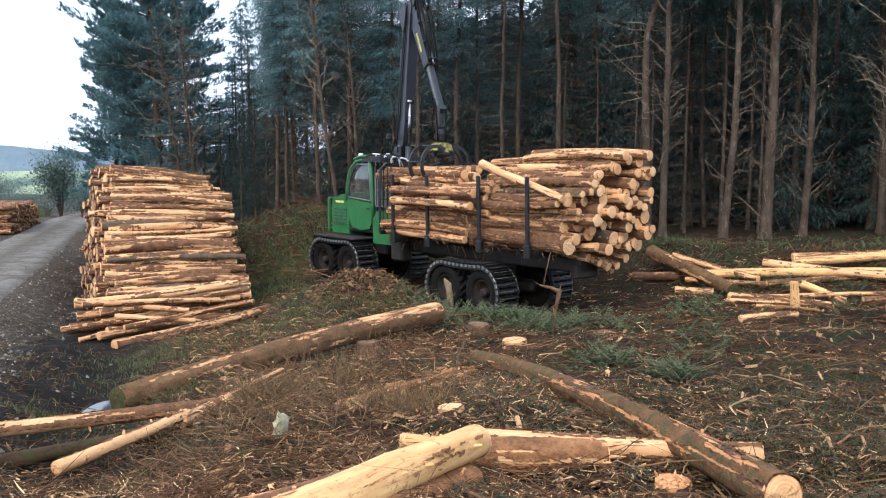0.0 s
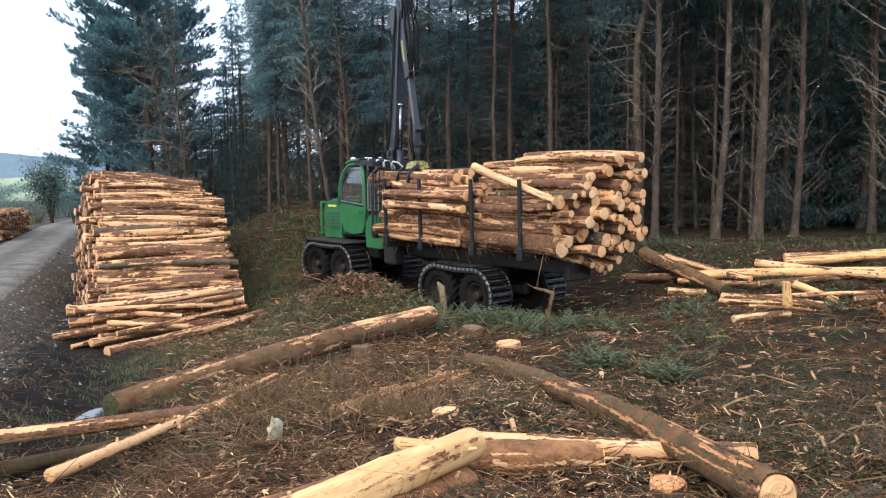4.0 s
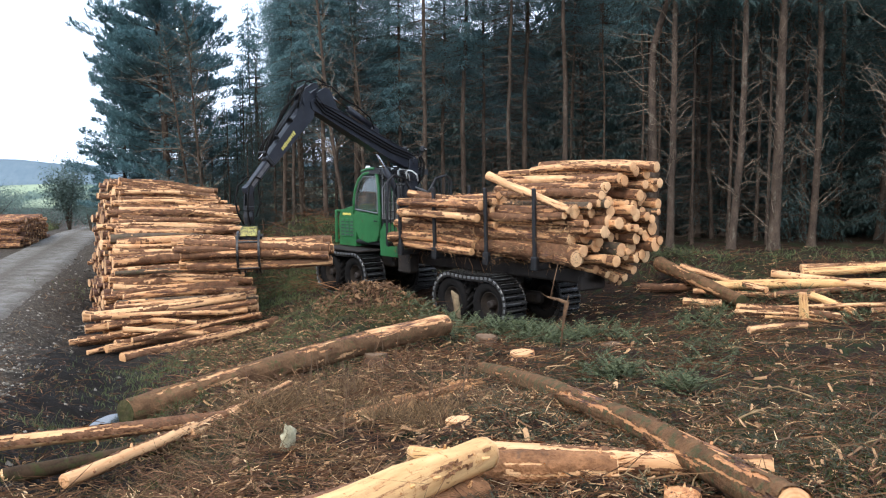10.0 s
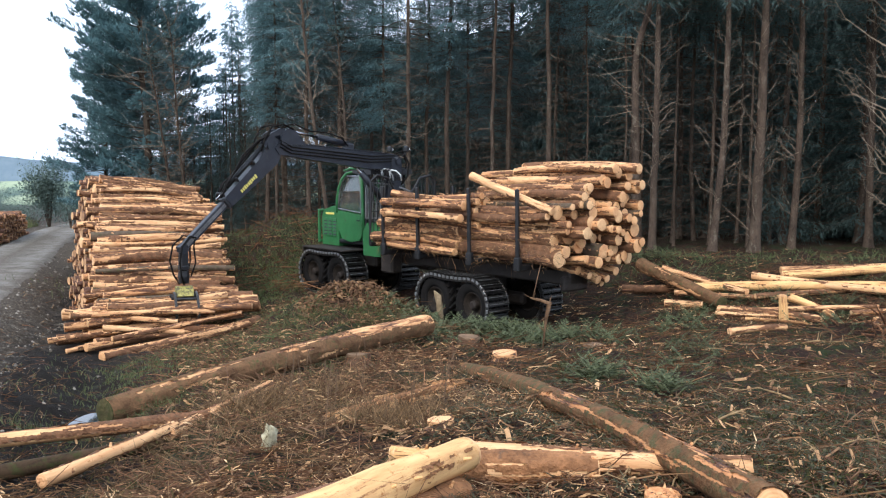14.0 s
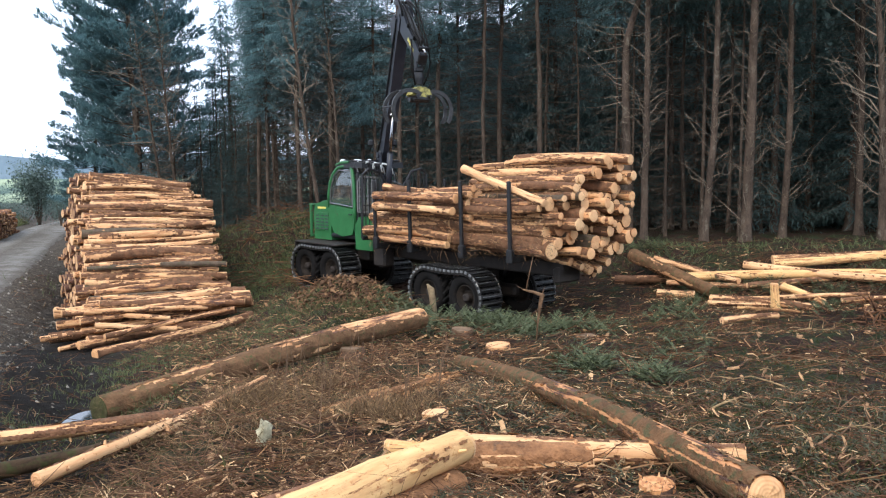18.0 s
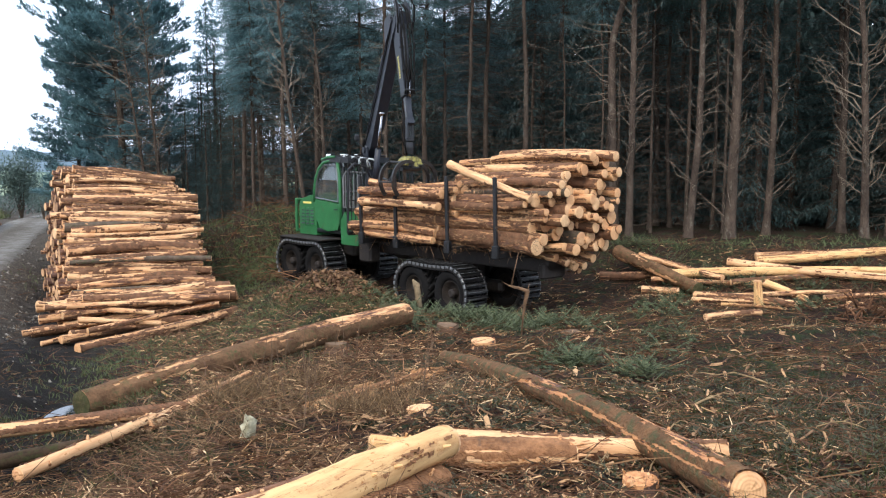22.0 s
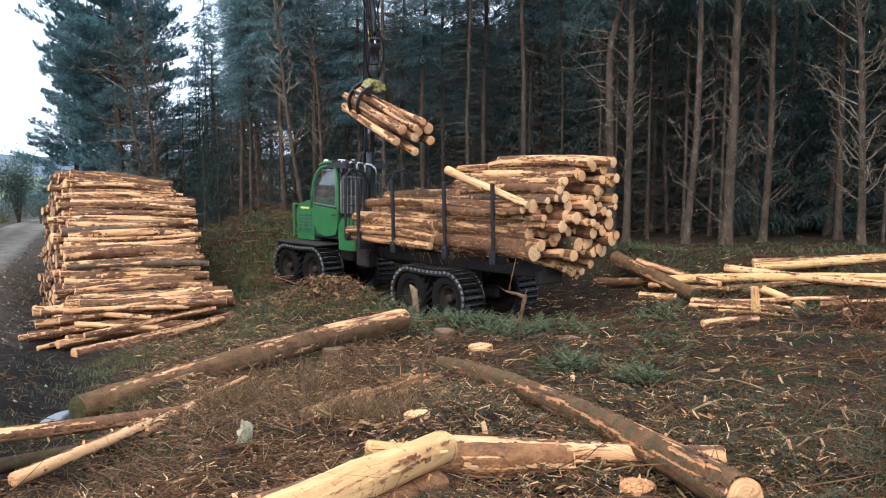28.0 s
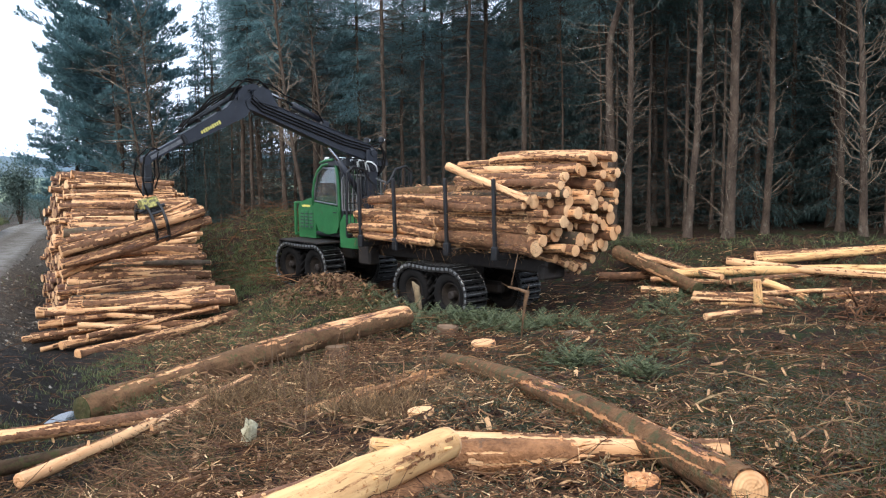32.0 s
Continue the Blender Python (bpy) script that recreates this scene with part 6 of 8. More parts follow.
# ---------------------------------------------------------------- what moves
# seconds, slew, boom lift, reach and height of the grapple head
CRANE = [(0, 168.2, 79.9, 2.59, 4.16), (1, 165.5, 85, 2.12, 3.99), (2, 168.5, 83.7, 2.81, 3.97), (2.5, 167, 85.5, 2.03, 3.9), (3, 167, 86, 1.96, 3.88), (3.5, 165.5, 83.7, 1.8, 3.79),
         (4.2, 165, 80, 1.75, 3.74), (5.5, 165, 79.5, 1.6, 4.18), (6, 165.5, 83.5, 1.88, 4.37), (6.5, 165.2, 91.7, 1.73, 4.76), (7, 161.5, 92.9, 1.95, 5.26), (7.5, 148, 88.5, 2.6, 5.63),
         (8, 131, 66.5, 3.3, 5.7), (8.5, 125, 53.5, 4.47, 5), (9, 114.5, 38.2, 5.21, 3.78), (9.5, 105, 28.5, 5.59, 2.74), (10, 101.8, 20.4, 6.44, 2.24), (10.5, 99.2, 16.1, 6.72, 1.98),
         (11, 97.2, 12.3, 7.02, 1.49), (11.5, 92.2, 2.7, 6.61, 0.56), (12.5, 97.2, 1, 7.07, 0.53), (13, 97.2, 1.7, 7.23, 0.62), (13.5, 96.5, 2.6, 7.36, 0.57), (15.5, 94.8, 7.9, 7.59, 1.12),
         (16, 96, 14.7, 7.31, 2.21), (16.5, 110, 22.1, 6.95, 3.27), (17, 122.8, 31.5, 5.28, 4.25), (17.5, 140, 62.5, 3.2, 5.21), (18, 158, 60, 3.7, 5.8), (18.5, 167.8, 77.8, 4.78, 5.71),
         (19, 170.2, 79.9, 4.89, 5.51), (19.5, 168.5, 81.9, 4.5, 4.91), (20, 160.8, 71.3, 4.52, 4.35), (20.5, 156.8, 59.5, 4.18, 4.02), (21, 159, 55.9, 3.26, 3.92), (21.5, 161, 53.5, 3.6, 3.83),
         (22, 161, 54, 3.5, 3.77), (22.5, 161, 49.8, 3.59, 3.69), (23, 162, 46.8, 3.11, 3.68), (23.5, 162, 46.1, 3.11, 3.52), (24, 161, 46, 2.99, 3.58), (24.5, 159.8, 51.1, 3.42, 3.71),
         (25, 158.8, 54.5, 3.51, 3.96), (25.5, 158.8, 55, 3.67, 3.96), (26, 156.2, 65.5, 4.4, 4.11), (26.5, 159, 89.2, 3.55, 4.64), (27.5, 152, 72, 3, 5.7), (28.5, 139, 76.5, 2.7, 6.4),
         (28.9, 128, 69, 3, 6.43), (29.3, 121, 57.5, 4.13, 5.41), (29.6, 112.2, 49.6, 4.32, 4.54), (30, 104.5, 37.4, 5.28, 3.75), (30.5, 102.8, 26.2, 6.33, 3.3), (31, 95.5, 21.2, 6.39, 2.81),
         (31.5, 94.2, 18.6, 6.65, 2.6), (32, 90.2, 17.9, 7.29, 2.8)]
# seconds, heading of the held logs in the world, their tilt, opening of the claws
GRIP = [(0, -50, 0, 1.0), (1, -50, 0, 1.0), (2, -46, 0, 0.95), (2.5, -56, 0, 0.75), (3, -54, 4, 0.5), (3.5, -52, 4, 0.25), (4.2, -50, 2, 0.12), (5.5, -50, 6, 0.1), (6.5, -50, 8, 0.1), (7, -54, 12, 0.1), (7.5, -60, 16, 0.1), (8, -64, 16, 0.1),
        (8.5, -36, 8, 0.1), (9, -12, 1, 0.1), (9.5, 0, -1, 0.1), (10, 8, 1, 0.1), (10.5, 14, 0, 0.1), (11, 20, 0, 0.1), (11.5, 25, 2, 0.1), (12.5, 26, 2, 0.16), (13.5, 24, 0, 0.3), (15.5, 20, 0, 0.9), (16, 14, 10, 1.0),
        (16.5, 0, 0, 1.0), (17, -25, 14, 1.0), (17.5, -50, 0, 1.0), (18, -62, 0, 1.0), (18.5, -66, -6, 1.0), (19, -66, -6, 1.0), (19.5, -56, 0, 1.0), (20, -50, 0, 1.0), (20.5, -48, 0, 1.0), (21, -48, 0, 0.95),
        (22, -48, 0, 0.8), (23, -48, 0, 0.55), (23.5, -49, 0, 0.35), (24.2, -50, 0, 0.12), (25, -50, -8, 0.1), (25.5, -50, -14, 0.1), (26, -50, -19, 0.1), (26.5, -50, -26, 0.1), (28.5, -66, -14, 0.1), (28.9, -92, -9, 0.1),
        (29.3, -120, -13, 0.1), (29.6, -130, -15, 0.1), (30, -137, -15, 0.1), (30.5, -140, -16, 0.1), (31, -144, -17, 0.1), (31.5, -145, -16, 0.1), (32, -147, -14, 0.1)]


def glide(table, t):
    """Smooth value of every column at time t."""
    k = max(i for i, row in enumerate(table) if row[0] <= t)
    if k == len(table) - 1:
        return table[-1][1:]
    p0, p1, p2, p3 = table[max(k - 1, 0)], table[k], table[k + 1], table[min(k + 2, len(table) - 1)]
    h, u, out = p2[0] - p1[0], (t - p1[0]) / (p2[0] - p1[0]), []
    for c in range(1, len(p1)):
        m1 = (p2[c] - p0[c]) / (p2[0] - p0[0]) * h
        m2 = (p3[c] - p1[c]) / (p3[0] - p1[0]) * h
        lim = 1.6 * abs(p2[c] - p1[c])
        m1, m2 = max(-lim, min(lim, m1)), max(-lim, min(lim, m2))
        out.append((2 * u**3 - 3 * u**2 + 1) * p1[c] + (u**3 - 2 * u**2 + u) * m1 + (3 * u**2 - 2 * u**3) * p2[c] + (u**3 - u**2) * m2)
    return out


def crane_at(t):
    """Poses of the crane's parts in the forwarder's space."""
    slew, lift, reach, height = glide(CRANE, t)
    head, tilt, wide = glide(GRIP, t)
    turn = pose(0, 0, 0, 0, 0, slew)
    knee = (BOOM_LEN * math.cos(radians(lift)), PIVOT_Z + BOOM_LEN * math.sin(radians(lift)))
    tip = (reach, height + HANG)
    arm = math.degrees(math.atan2(tip[1] - knee[1], tip[0] - knee[0]))
    out = {"pillar": turn, "boom": turn @ pose(0, 0, PIVOT_Z, 0, -lift, 0), "jib": turn @ pose(knee[0], 0, knee[1], 0, -arm, 0),
           "ext": turn @ pose(tip[0], 0, tip[1], 0, -arm, 0), "link": turn @ pose(tip[0], 0, tip[1])}
    foot = Vector((0.3, 0, 2.75))
    eye_b = Vector((1.55 * math.cos(radians(lift)) + 0.27 * math.sin(radians(lift)), 0, PIVOT_Z + 1.55 * math.sin(radians(lift)) - 0.27 * math.cos(radians(lift))))
    slope = math.degrees(math.atan2(eye_b.z - foot.z, eye_b.x - foot.x))
    out["barrel"] = turn @ pose(*foot, 0, -slope, 0)
    out["rod"] = turn @ pose(*eye_b, 0, -slope, 0)
    g = turn @ pose(reach, 0, height)
    g = Matrix.Translation(g.translation) @ pose(0, 0, 0, 0, 0, head - 130 - 90) @ pose(0, 0, 0, tilt, 0, 0)
    out["grapple"] = g
    out["claw0"] = g @ pose(0.2, 0, -0.12, 0, -54 * wide, 0)
    out["claw1"] = g @ pose(-0.2, 0, -0.12, 0, 54 * wide, 0)
    return out


def motions():
    times = [0.25 * k for k in range(129)]
    poses = [(t, crane_at(t)) for t in times]
    for key, ob in (("pillar", pillar), ("boom", boom), ("jib", jib), ("ext", ext), ("link", link), ("barrel", lift_barrel), ("rod", lift_rod), ("grapple", grapple), ("claw0", claws[0]), ("claw1", claws[1])):
        walk(ob, [(t, p[key]) for t, p in poses])
    for logs, start, end in ((bundle_a, 4.25, 12.25), (bundle_b, 24.25, 32.0)):
        for nth, (ob, local) in enumerate(logs):
            rows, askew = [], (-11, 7, -5, 12, -8, 4, 9, -13, 6, -3, 15, -16)[nth]
            for t, p in poses:
                if start <= t <= end:
                    m = FW @ p["grapple"] @ local
                    if logs is bundle_a:
                        # the logs spread as they are lowered onto the ones that lie there
                        k = float(smooth(11.2, 12.25, t))
                        rest = 0.13 + 0.42 * (local.translation.z + 0.84)
                        side = (FW @ p["grapple"]).to_3x3() @ Vector((1, 0, 0))
                        m = Matrix.Translation(Vector((0, 0, k * max(0, rest - m.translation.z))) + side * (0.5 * k * local.translation.x) - A_DIR * (0.3 * float(smooth(9.5, 11, t)) + 0.5 * k)) @ m
                        m = Matrix.Translation(m.translation) @ pose(0, 0, 0, 0, 0, askew * k) @ Matrix.Translation(-m.translation) @ m
                    else:
                        # until it is gripped the bundle lies within the forward bay
                        k = 1 - float(smooth(24.25, 25.25, t))
                        axis = (FW @ p["grapple"]).to_3x3() @ Vector((0, 1, 0))
                        m = Matrix.Translation(Vector((-0.643, 0.766, -0.2)) * (0.62 * k) - axis * (0.3 * float(smooth(28.0, 29.5, t)))) @ m
                    rows.append((t, m))
            if start > 0:
                rows = [(0.0, rows[0][1])] + rows
            if end < 32:
                rows.append((32.0, rows[-1][1]))
            walk(ob, rows)

# ---------------------------------------------------------------- litter of the felled ground
gen = np.random.default_rng(23)


def in_view(n, y0=3.3, y1=31.0, wide=0.60):
    """Places strewn over the ground before the eye, denser near it."""
    y = 1 / gen.uniform(1 / y1, 1 / y0, n)
    return y * gen.uniform(-wide, wide, n), y


def heights(x, y):
    return ground_z(x, y) + lumps(x, y) * (0.25 + 0.75 * smooth(0.0, 1.2, road_side(x, y)))


def open_ground(x, y):
    """True where litter lies: off the road and verge, before the forest."""
    return (road_side(x, y) > 0.5) & (forest_side(x, y) < 6)


def strands(x, y, z, length, radius, yaw, pitch, bend, kink=None):
    """Many thin three-sided sticks of three joints each, as vertex and face arrays."""
    n = len(x)
    d = np.stack([np.cos(yaw) * np.cos(pitch), np.sin(yaw) * np.cos(pitch), np.sin(pitch)], 1)
    side = np.stack([-np.sin(yaw), np.cos(yaw), np.zeros(n)], 1)
    up = np.cross(d, side)
    p0 = np.stack([x, y, z], 1)
    p1 = p0 + d * (length * 0.5)[:, None] + side * (bend * length)[:, None] + up * (np.abs(bend) * length * 0.4)[:, None]
    p2 = p0 + d * length[:, None]
    vs = np.zeros((n, 9, 3))
    for j, (p, k) in enumerate(((p0, 1.0), (p1, 0.8), (p2, 0.35))):
        for i in range(3):
            w = 2.0944 * i
            vs[:, 3 * j + i] = p + (side * math.cos(w) + up * math.sin(w)) * (radius * k)[:, None]
    base = np.array([(3 * j + i, 3 * j + (i + 1) % 3, 3 * j + 3 + (i + 1) % 3, 3 * j + 3 + i) for j in range(2) for i in range(3)])
    fs = (base[None] + 9 * np.arange(n)[:, None, None]).reshape(-1, 4)
    return vs.reshape(-1, 3), fs


def stuff(name, vs, fs, mat, label, category):
    me = bpy.data.meshes.new(name)
    me.from_pydata(vs.tolist(), [], fs.tolist())
    me.materials.append(mat)
    return tagged(new(name, me), label, category, kind="stuff")


def island_material(name, stops, rough=0.85):
    """Each joined piece takes its own tone."""
    m, nt, b = material(name, rough)
    geo = nt.nodes.new("ShaderNodeNewGeometry")
    c = ramp(nt, geo.outputs["Random Per Island"], stops)
    c = mix(nt, 0.35, c, ramp(nt, noise_tex(nt, coords(nt, shift=False), 14, 4), [(0.3, stops[0][1]), (0.7, stops[-1][1])]))
    nt.links.new(c, b.inputs["Base Color"])
    return m


MI_TWIG = island_material("mixed_brash", [(0.0, (0.0136, 0.007, 0.0048)), (0.55, (0.0316, 0.0155, 0.0092)), (0.92, (0.0847, 0.04, 0.022)), (1.0, (0.3842, 0.19, 0.095))])
MI_STRAW = island_material("mixed_straw", [(0.0, (0.0316, 0.017, 0.009)), (0.6, (0.0847, 0.046, 0.023)), (1.0, (0.4068, 0.23, 0.115))])
MI_HAY = island_material("bleached_grass", [(0.0, (0.0226, 0.013, 0.0072)), (0.6, (0.0746, 0.044, 0.022)), (1.0, (0.3842, 0.245, 0.125))])
MI_CHIP = island_material("mixed_chips", [(0.0, (0.26, 0.12, 0.05)), (0.5, (0.55, 0.31, 0.14)), (1.0, (0.8, 0.58, 0.34))])
MI_STONE = island_material("mixed_stones", [(0.0, (0.02, 0.017, 0.0135)), (0.6, (0.085, 0.073, 0.057)), (1.0, (0.36, 0.325, 0.27))])
MI_GRASS = island_material("mixed_grass", [(0.0, (0.026, 0.043, 0.012)), (0.7, (0.062, 0.1, 0.028)), (1.0, (0.17, 0.16, 0.07))], 0.7)
MI_SPRIG = island_material("mixed_sprigs", [(0.0, (0.02, 0.03, 0.012)), (0.6, (0.056, 0.076, 0.031)), (1.0, (0.14, 0.158, 0.072))], 0.65)

MI_TIPS = island_material("withering_tips", [(0.0, (0.014, 0.017, 0.008)), (0.6, (0.034, 0.038, 0.017)), (1.0, (0.105, 0.1, 0.05))], 0.7)
MI_MOSS = island_material("mixed_moss", [(0.0, (0.015, 0.018, 0.0065)), (0.75, (0.038, 0.046, 0.0155)), (1.0, (0.115, 0.112, 0.042))], 0.9)

MI_BARK = island_material("bark_ribbons", [(0.0, (0.05, 0.027, 0.017)), (0.5, (0.2, 0.105, 0.055)), (1.0, (0.6, 0.36, 0.18))], 0.85)
# brown twigs everywhere
x, y = in_view(21000, 4.0)
keep = open_ground(x, y) & (gen.uniform(0, 1, len(x)) < 0.3 + 0.7 * (road_side(x, y) > 3.4))
x, y = x[keep], y[keep]
n = len(x)
ln = gen.gamma(1.8, 0.11, n) + 0.05
vs, fs = strands(x, y, heights(x, y) + gen.uniform(0.0, 0.06, n), ln * (0.35 + 0.045 * y), gen.uniform(0.0022, 0.006, n) * (0.55 + 0.06 * y), gen.normal(0.2, 0.75, n) + np.pi * gen.integers(0, 2, n), gen.normal(0.02, 0.22, n), gen.normal(0, 0.13, n))
stuff("brash_twigs", vs, fs, MI_TWIG, "brown snapped twigs strewn over the felled ground", "twigs")
# longer pale sticks and branches
x, y = in_view(380, 5.0)
keep = open_ground(x, y) & (x > -3.5)
x, y = x[keep], y[keep]
n = len(x)
vs, fs = strands(x, y, heights(x, y) + gen.uniform(0.01, 0.07, n), gen.uniform(0.3, 0.9, n) * (0.5 + 0.04 * y), gen.uniform(0.004, 0.01, n) * (0.5 + 0.05 * y), gen.normal(0.1, 0.6, n), gen.normal(0.02, 0.1, n), gen.normal(0, 0.17, n))
stuff("dead_sticks", vs, fs, MI_STRAW, "pale tan dead branches lying on the brash", "sticks")
# brash of the middle distance
for count, mat, name, text, kind_of, lo, hi, thick in ((7500, MI_TWIG, "coarse_brash", "coarse dark brown brash before the forest", "brash", 0.12, 0.6, 0.011), (1500, MI_STRAW, "coarse_sticks", "pale broken sticks in the brash", "sticks", 0.2, 0.8, 0.011), (1300, MI_CHIP, "coarse_chips", "orange wood splinters in the brash", "wood chips", 0.05, 0.26, 0.016)):
    y = gen.uniform(12.5, 27.5, count)
    x = y * gen.uniform(-0.1, 0.6, count)
    keep = (forest_side(x, y) < 1.5) & (np.array([noise.noise((a * 0.6, b * 0.6, 12)) for a, b in zip(x, y)]) > gen.uniform(-0.5, 0.35, count))
    x, y = x[keep], y[keep]
    n = len(x)
    vs, fs = strands(x, y, heights(x, y) + gen.uniform(0.0, 0.08, n), lo + (hi - lo) * gen.uniform(0, 1, n) ** 2, gen.uniform(0.4, 1.0, n) * thick, gen.normal(0.1, 0.8, n), gen.normal(0.03, 0.2, n), gen.normal(0, 0.12, n))
    stuff(name, vs, fs, mat, text, kind_of)
# brambles and brash between the stack and the long log
for count, mat, name, text, kind_of, lo, hi, thick, up in ((3000, MI_TWIG, "bramble_brash", "tangled brown brash on the mossy slope", "brash", 0.15, 0.75, 0.008, 0.12), (700, MI_STRAW, "bramble_stalks", "arching tan stalks on the mossy slope", "stalks", 0.25, 0.9, 0.006, 0.35), (900, MI_CHIP, "slope_chips", "bright wood splinters on the mossy slope", "wood chips", 0.04, 0.2, 0.012, 0.0), (2600, MI_BARK, "slope_bark", "torn reddish bark scraps on the mossy slope", "bark", 0.05, 0.25, 0.012, 0.0)):
    y = gen.uniform(9.5, 25.0, count)
    x = y * gen.uniform(-0.33, 0.03, count)
    keep = (road_side(x, y) > 3.1) & (np.array([noise.noise((a * 0.8, b * 0.8, 33)) for a, b in zip(x, y)]) > gen.uniform(-0.55, 0.3, count))
    x, y = x[keep], y[keep]
    n = len(x)
    vs, fs = strands(x, y, heights(x, y) + gen.uniform(0.0, 0.1, n), lo + (hi - lo) * gen.uniform(0, 1, n) ** 1.7, gen.uniform(0.4, 1.0, n) * thick, gen.uniform(0, 6.283, n), gen.normal(up, 0.25, n), gen.normal(0, 0.2, n))
    stuff(name, vs, fs, mat, text, kind_of)
# litter round and behind the standpoint
x, y = gen.uniform(-3.2, 7.0, 3000), gen.uniform(-6.0, 4.2, 3000)
keep = open_ground(x, y)
x, y = x[keep], y[keep]
n = len(x)
vs, fs = strands(x, y, heights(x, y) + gen.uniform(0.0, 0.04, n), gen.gamma(1.8, 0.09, n) + 0.05, gen.uniform(0.002, 0.006, n), gen.uniform(0, 6.283, n), gen.normal(0.02, 0.2, n), gen.normal(0, 0.15, n))
stuff("trodden_twigs", vs, fs, MI_TWIG, "brown snapped twigs trodden into the ground", "twigs")
# dry grass bents, thick about the foreground and the long log
cx = gen.choice(np.array([-1.5, -1.9, -1.0, -0.6, -2.3, -1.3, -2.9, -0.2, 0.4, -1.9]), 5600)
cy = gen.choice(np.array([7.2, 8.6, 6.3, 9.4, 9.9, 11.2, 5.6, 7.6, 8.8, 12.5]), 5600)
x, y = cx + gen.normal(0, 0.5, 5600), cy + gen.normal(0, 0.7, 5600)
n = len(x)
vs, fs = strands(x, y, heights(x, y), gen.uniform(0.1, 0.42, n), gen.uniform(0.0015, 0.003, n), gen.uniform(0, 6.283, n), gen.normal(0.3, 0.35, n), gen.normal(0, 0.3, n))
stuff("dry_grass", vs, fs, MI_HAY, "bleached straw-coloured dead grass in tangled tufts", "dry grass")
# bark and wood chips
x, y = in_view(7500)
keep = open_ground(x, y) & (x > -4.5) & (np.array([noise.noise((a * 0.8, b * 0.8, 40)) for a, b in zip(x, y)]) + 0.25 * (x < 1.5) > 0.12 + gen.uniform(-0.2, 0.2, len(x)))
x, y = x[keep], y[keep]
n = len(x)
vs, fs = strands(x, y, heights(x, y) + gen.uniform(0.005, 0.05, n), gen.gamma(2.0, 0.022, n) + 0.02, gen.uniform(0.004, 0.011, n) * (0.42 + 0.035 * y), gen.uniform(0, 6.283, n), gen.normal(0, 0.3, n), gen.normal(0, 0.1, n))
stuff("wood_chips", vs, fs, MI_CHIP, "bright orange and cream splinters and bark flakes", "wood chips")
# chips thrown round the stumps and the torn slab
cx = gen.choice(np.array([0.1, 1.5, -0.3, 0.8, 3.1, 0.6, 6.8, 8.6, 9.8, 7.6]), 3000)
cy = gen.choice(np.array([6.8, 5.3, 9.6, 8.0, 15.8, 9.8, 23.6, 21.5, 20.6, 22.5]), 3000)
x, y = cx + gen.normal(0, 0.6, 3000), cy + gen.normal(0, 0.6, 3000)
vs, fs = strands(x, y, heights(x, y) + gen.uniform(0.005, 0.06, 3000), gen.gamma(2.0, 0.035, 3000) + 0.02, gen.uniform(0.005, 0.013, 3000) * (0.4 + 0.035 * y), gen.uniform(0, 6.283, 3000), gen.normal(0, 0.35, 3000), gen.normal(0, 0.1, 3000))
stuff("wood_splinters", vs, fs, MI_CHIP, "fresh orange splinters round stumps and torn logs", "splinters")


def tufts(centres, spread, count, reach, mat, name, label, category, rise=0.9, thick=0.004):
    c = np.array(centres)[gen.integers(0, len(centres), count)]
    x, y = c[:, 0] + gen.normal(0, 1, count) * spread, c[:, 1] + gen.normal(0, 1, count) * spread * 1.4
    vs, fs = strands(x, y, heights(x, y), gen.uniform(0.4, 1.0, count) * reach, gen.uniform(0.6, 1.3, count) * thick, gen.uniform(0, 6.283, count), gen.normal(rise, 0.35, count), gen.normal(0, 0.15, count))
    return stuff(name, vs, fs, mat, label, category)


tufts([(-4.4, 21.5), (-3.5, 20.5), (-3.0, 18.6), (-5.0, 23.5), (-2.6, 16.8), (-4.6, 16.2), (-3.4, 14.4), (-2.4, 12.6), (-4.2, 13.0), (-1.2, 15.6), (-2.9, 22.2), (-5.6, 21.6), (-5.2, 25.5), (-4.9, 14.9), (-3.9, 17.6)], 0.8, 9500, 0.14, MI_GRASS, "grass_tufts", "bright green grass between the stack and the machine", "grass", 1.0, 0.0065)
tufts([(-7.5, 31.5), (-5.0, 33.5), (-9.5, 34.5), (-6.2, 28.5), (-8.2, 29.5), (-3.6, 31.0), (-10.5, 31.0)], 1.25, 10500, 0.32, MI_GRASS, "bank_vegetation", "low green growth on the bank by the forest", "undergrowth", 0.9, 0.011)
tufts([(7.6, 27.2), (8.6, 26.2), (10.6, 26.6), (12.6, 26.2), (6.9, 27.0), (14.5, 26.4)], 0.8, 900, 0.3, MI_GRASS, "edge_vegetation", "sparse green growth under the forest edge", "undergrowth", 0.8, 0.009)
tufts([(3.5, 9.0), (5.0, 11.5), (4.4, 14.0), (6.5, 13.0), (3.0, 7.0), (7.5, 16.5), (5.5, 8.8), (8.8, 14.5), (2.2, 14.2), (4.2, 17.5), (2.6, 9.6), (6.2, 18.5), (8.2, 18.0), (9.8, 16.4), (5.4, 16.2), (3.4, 12.4), (1.9, 7.6), (3.0, 5.6), (2.6, 4.8), (4.2, 7.4), (-1.6, 8.6), (-2.6, 9.4), (-1.0, 10.6), (-3.0, 8.4), (-1.8, 6.2), (2.9, 4.6), (3.3, 5.2), (2.4, 4.3)], 0.7, 13000, 0.11, MI_MOSS, "moss_tufts", "dull green moss and low weeds in the brash", "moss", 0.8, 0.006)
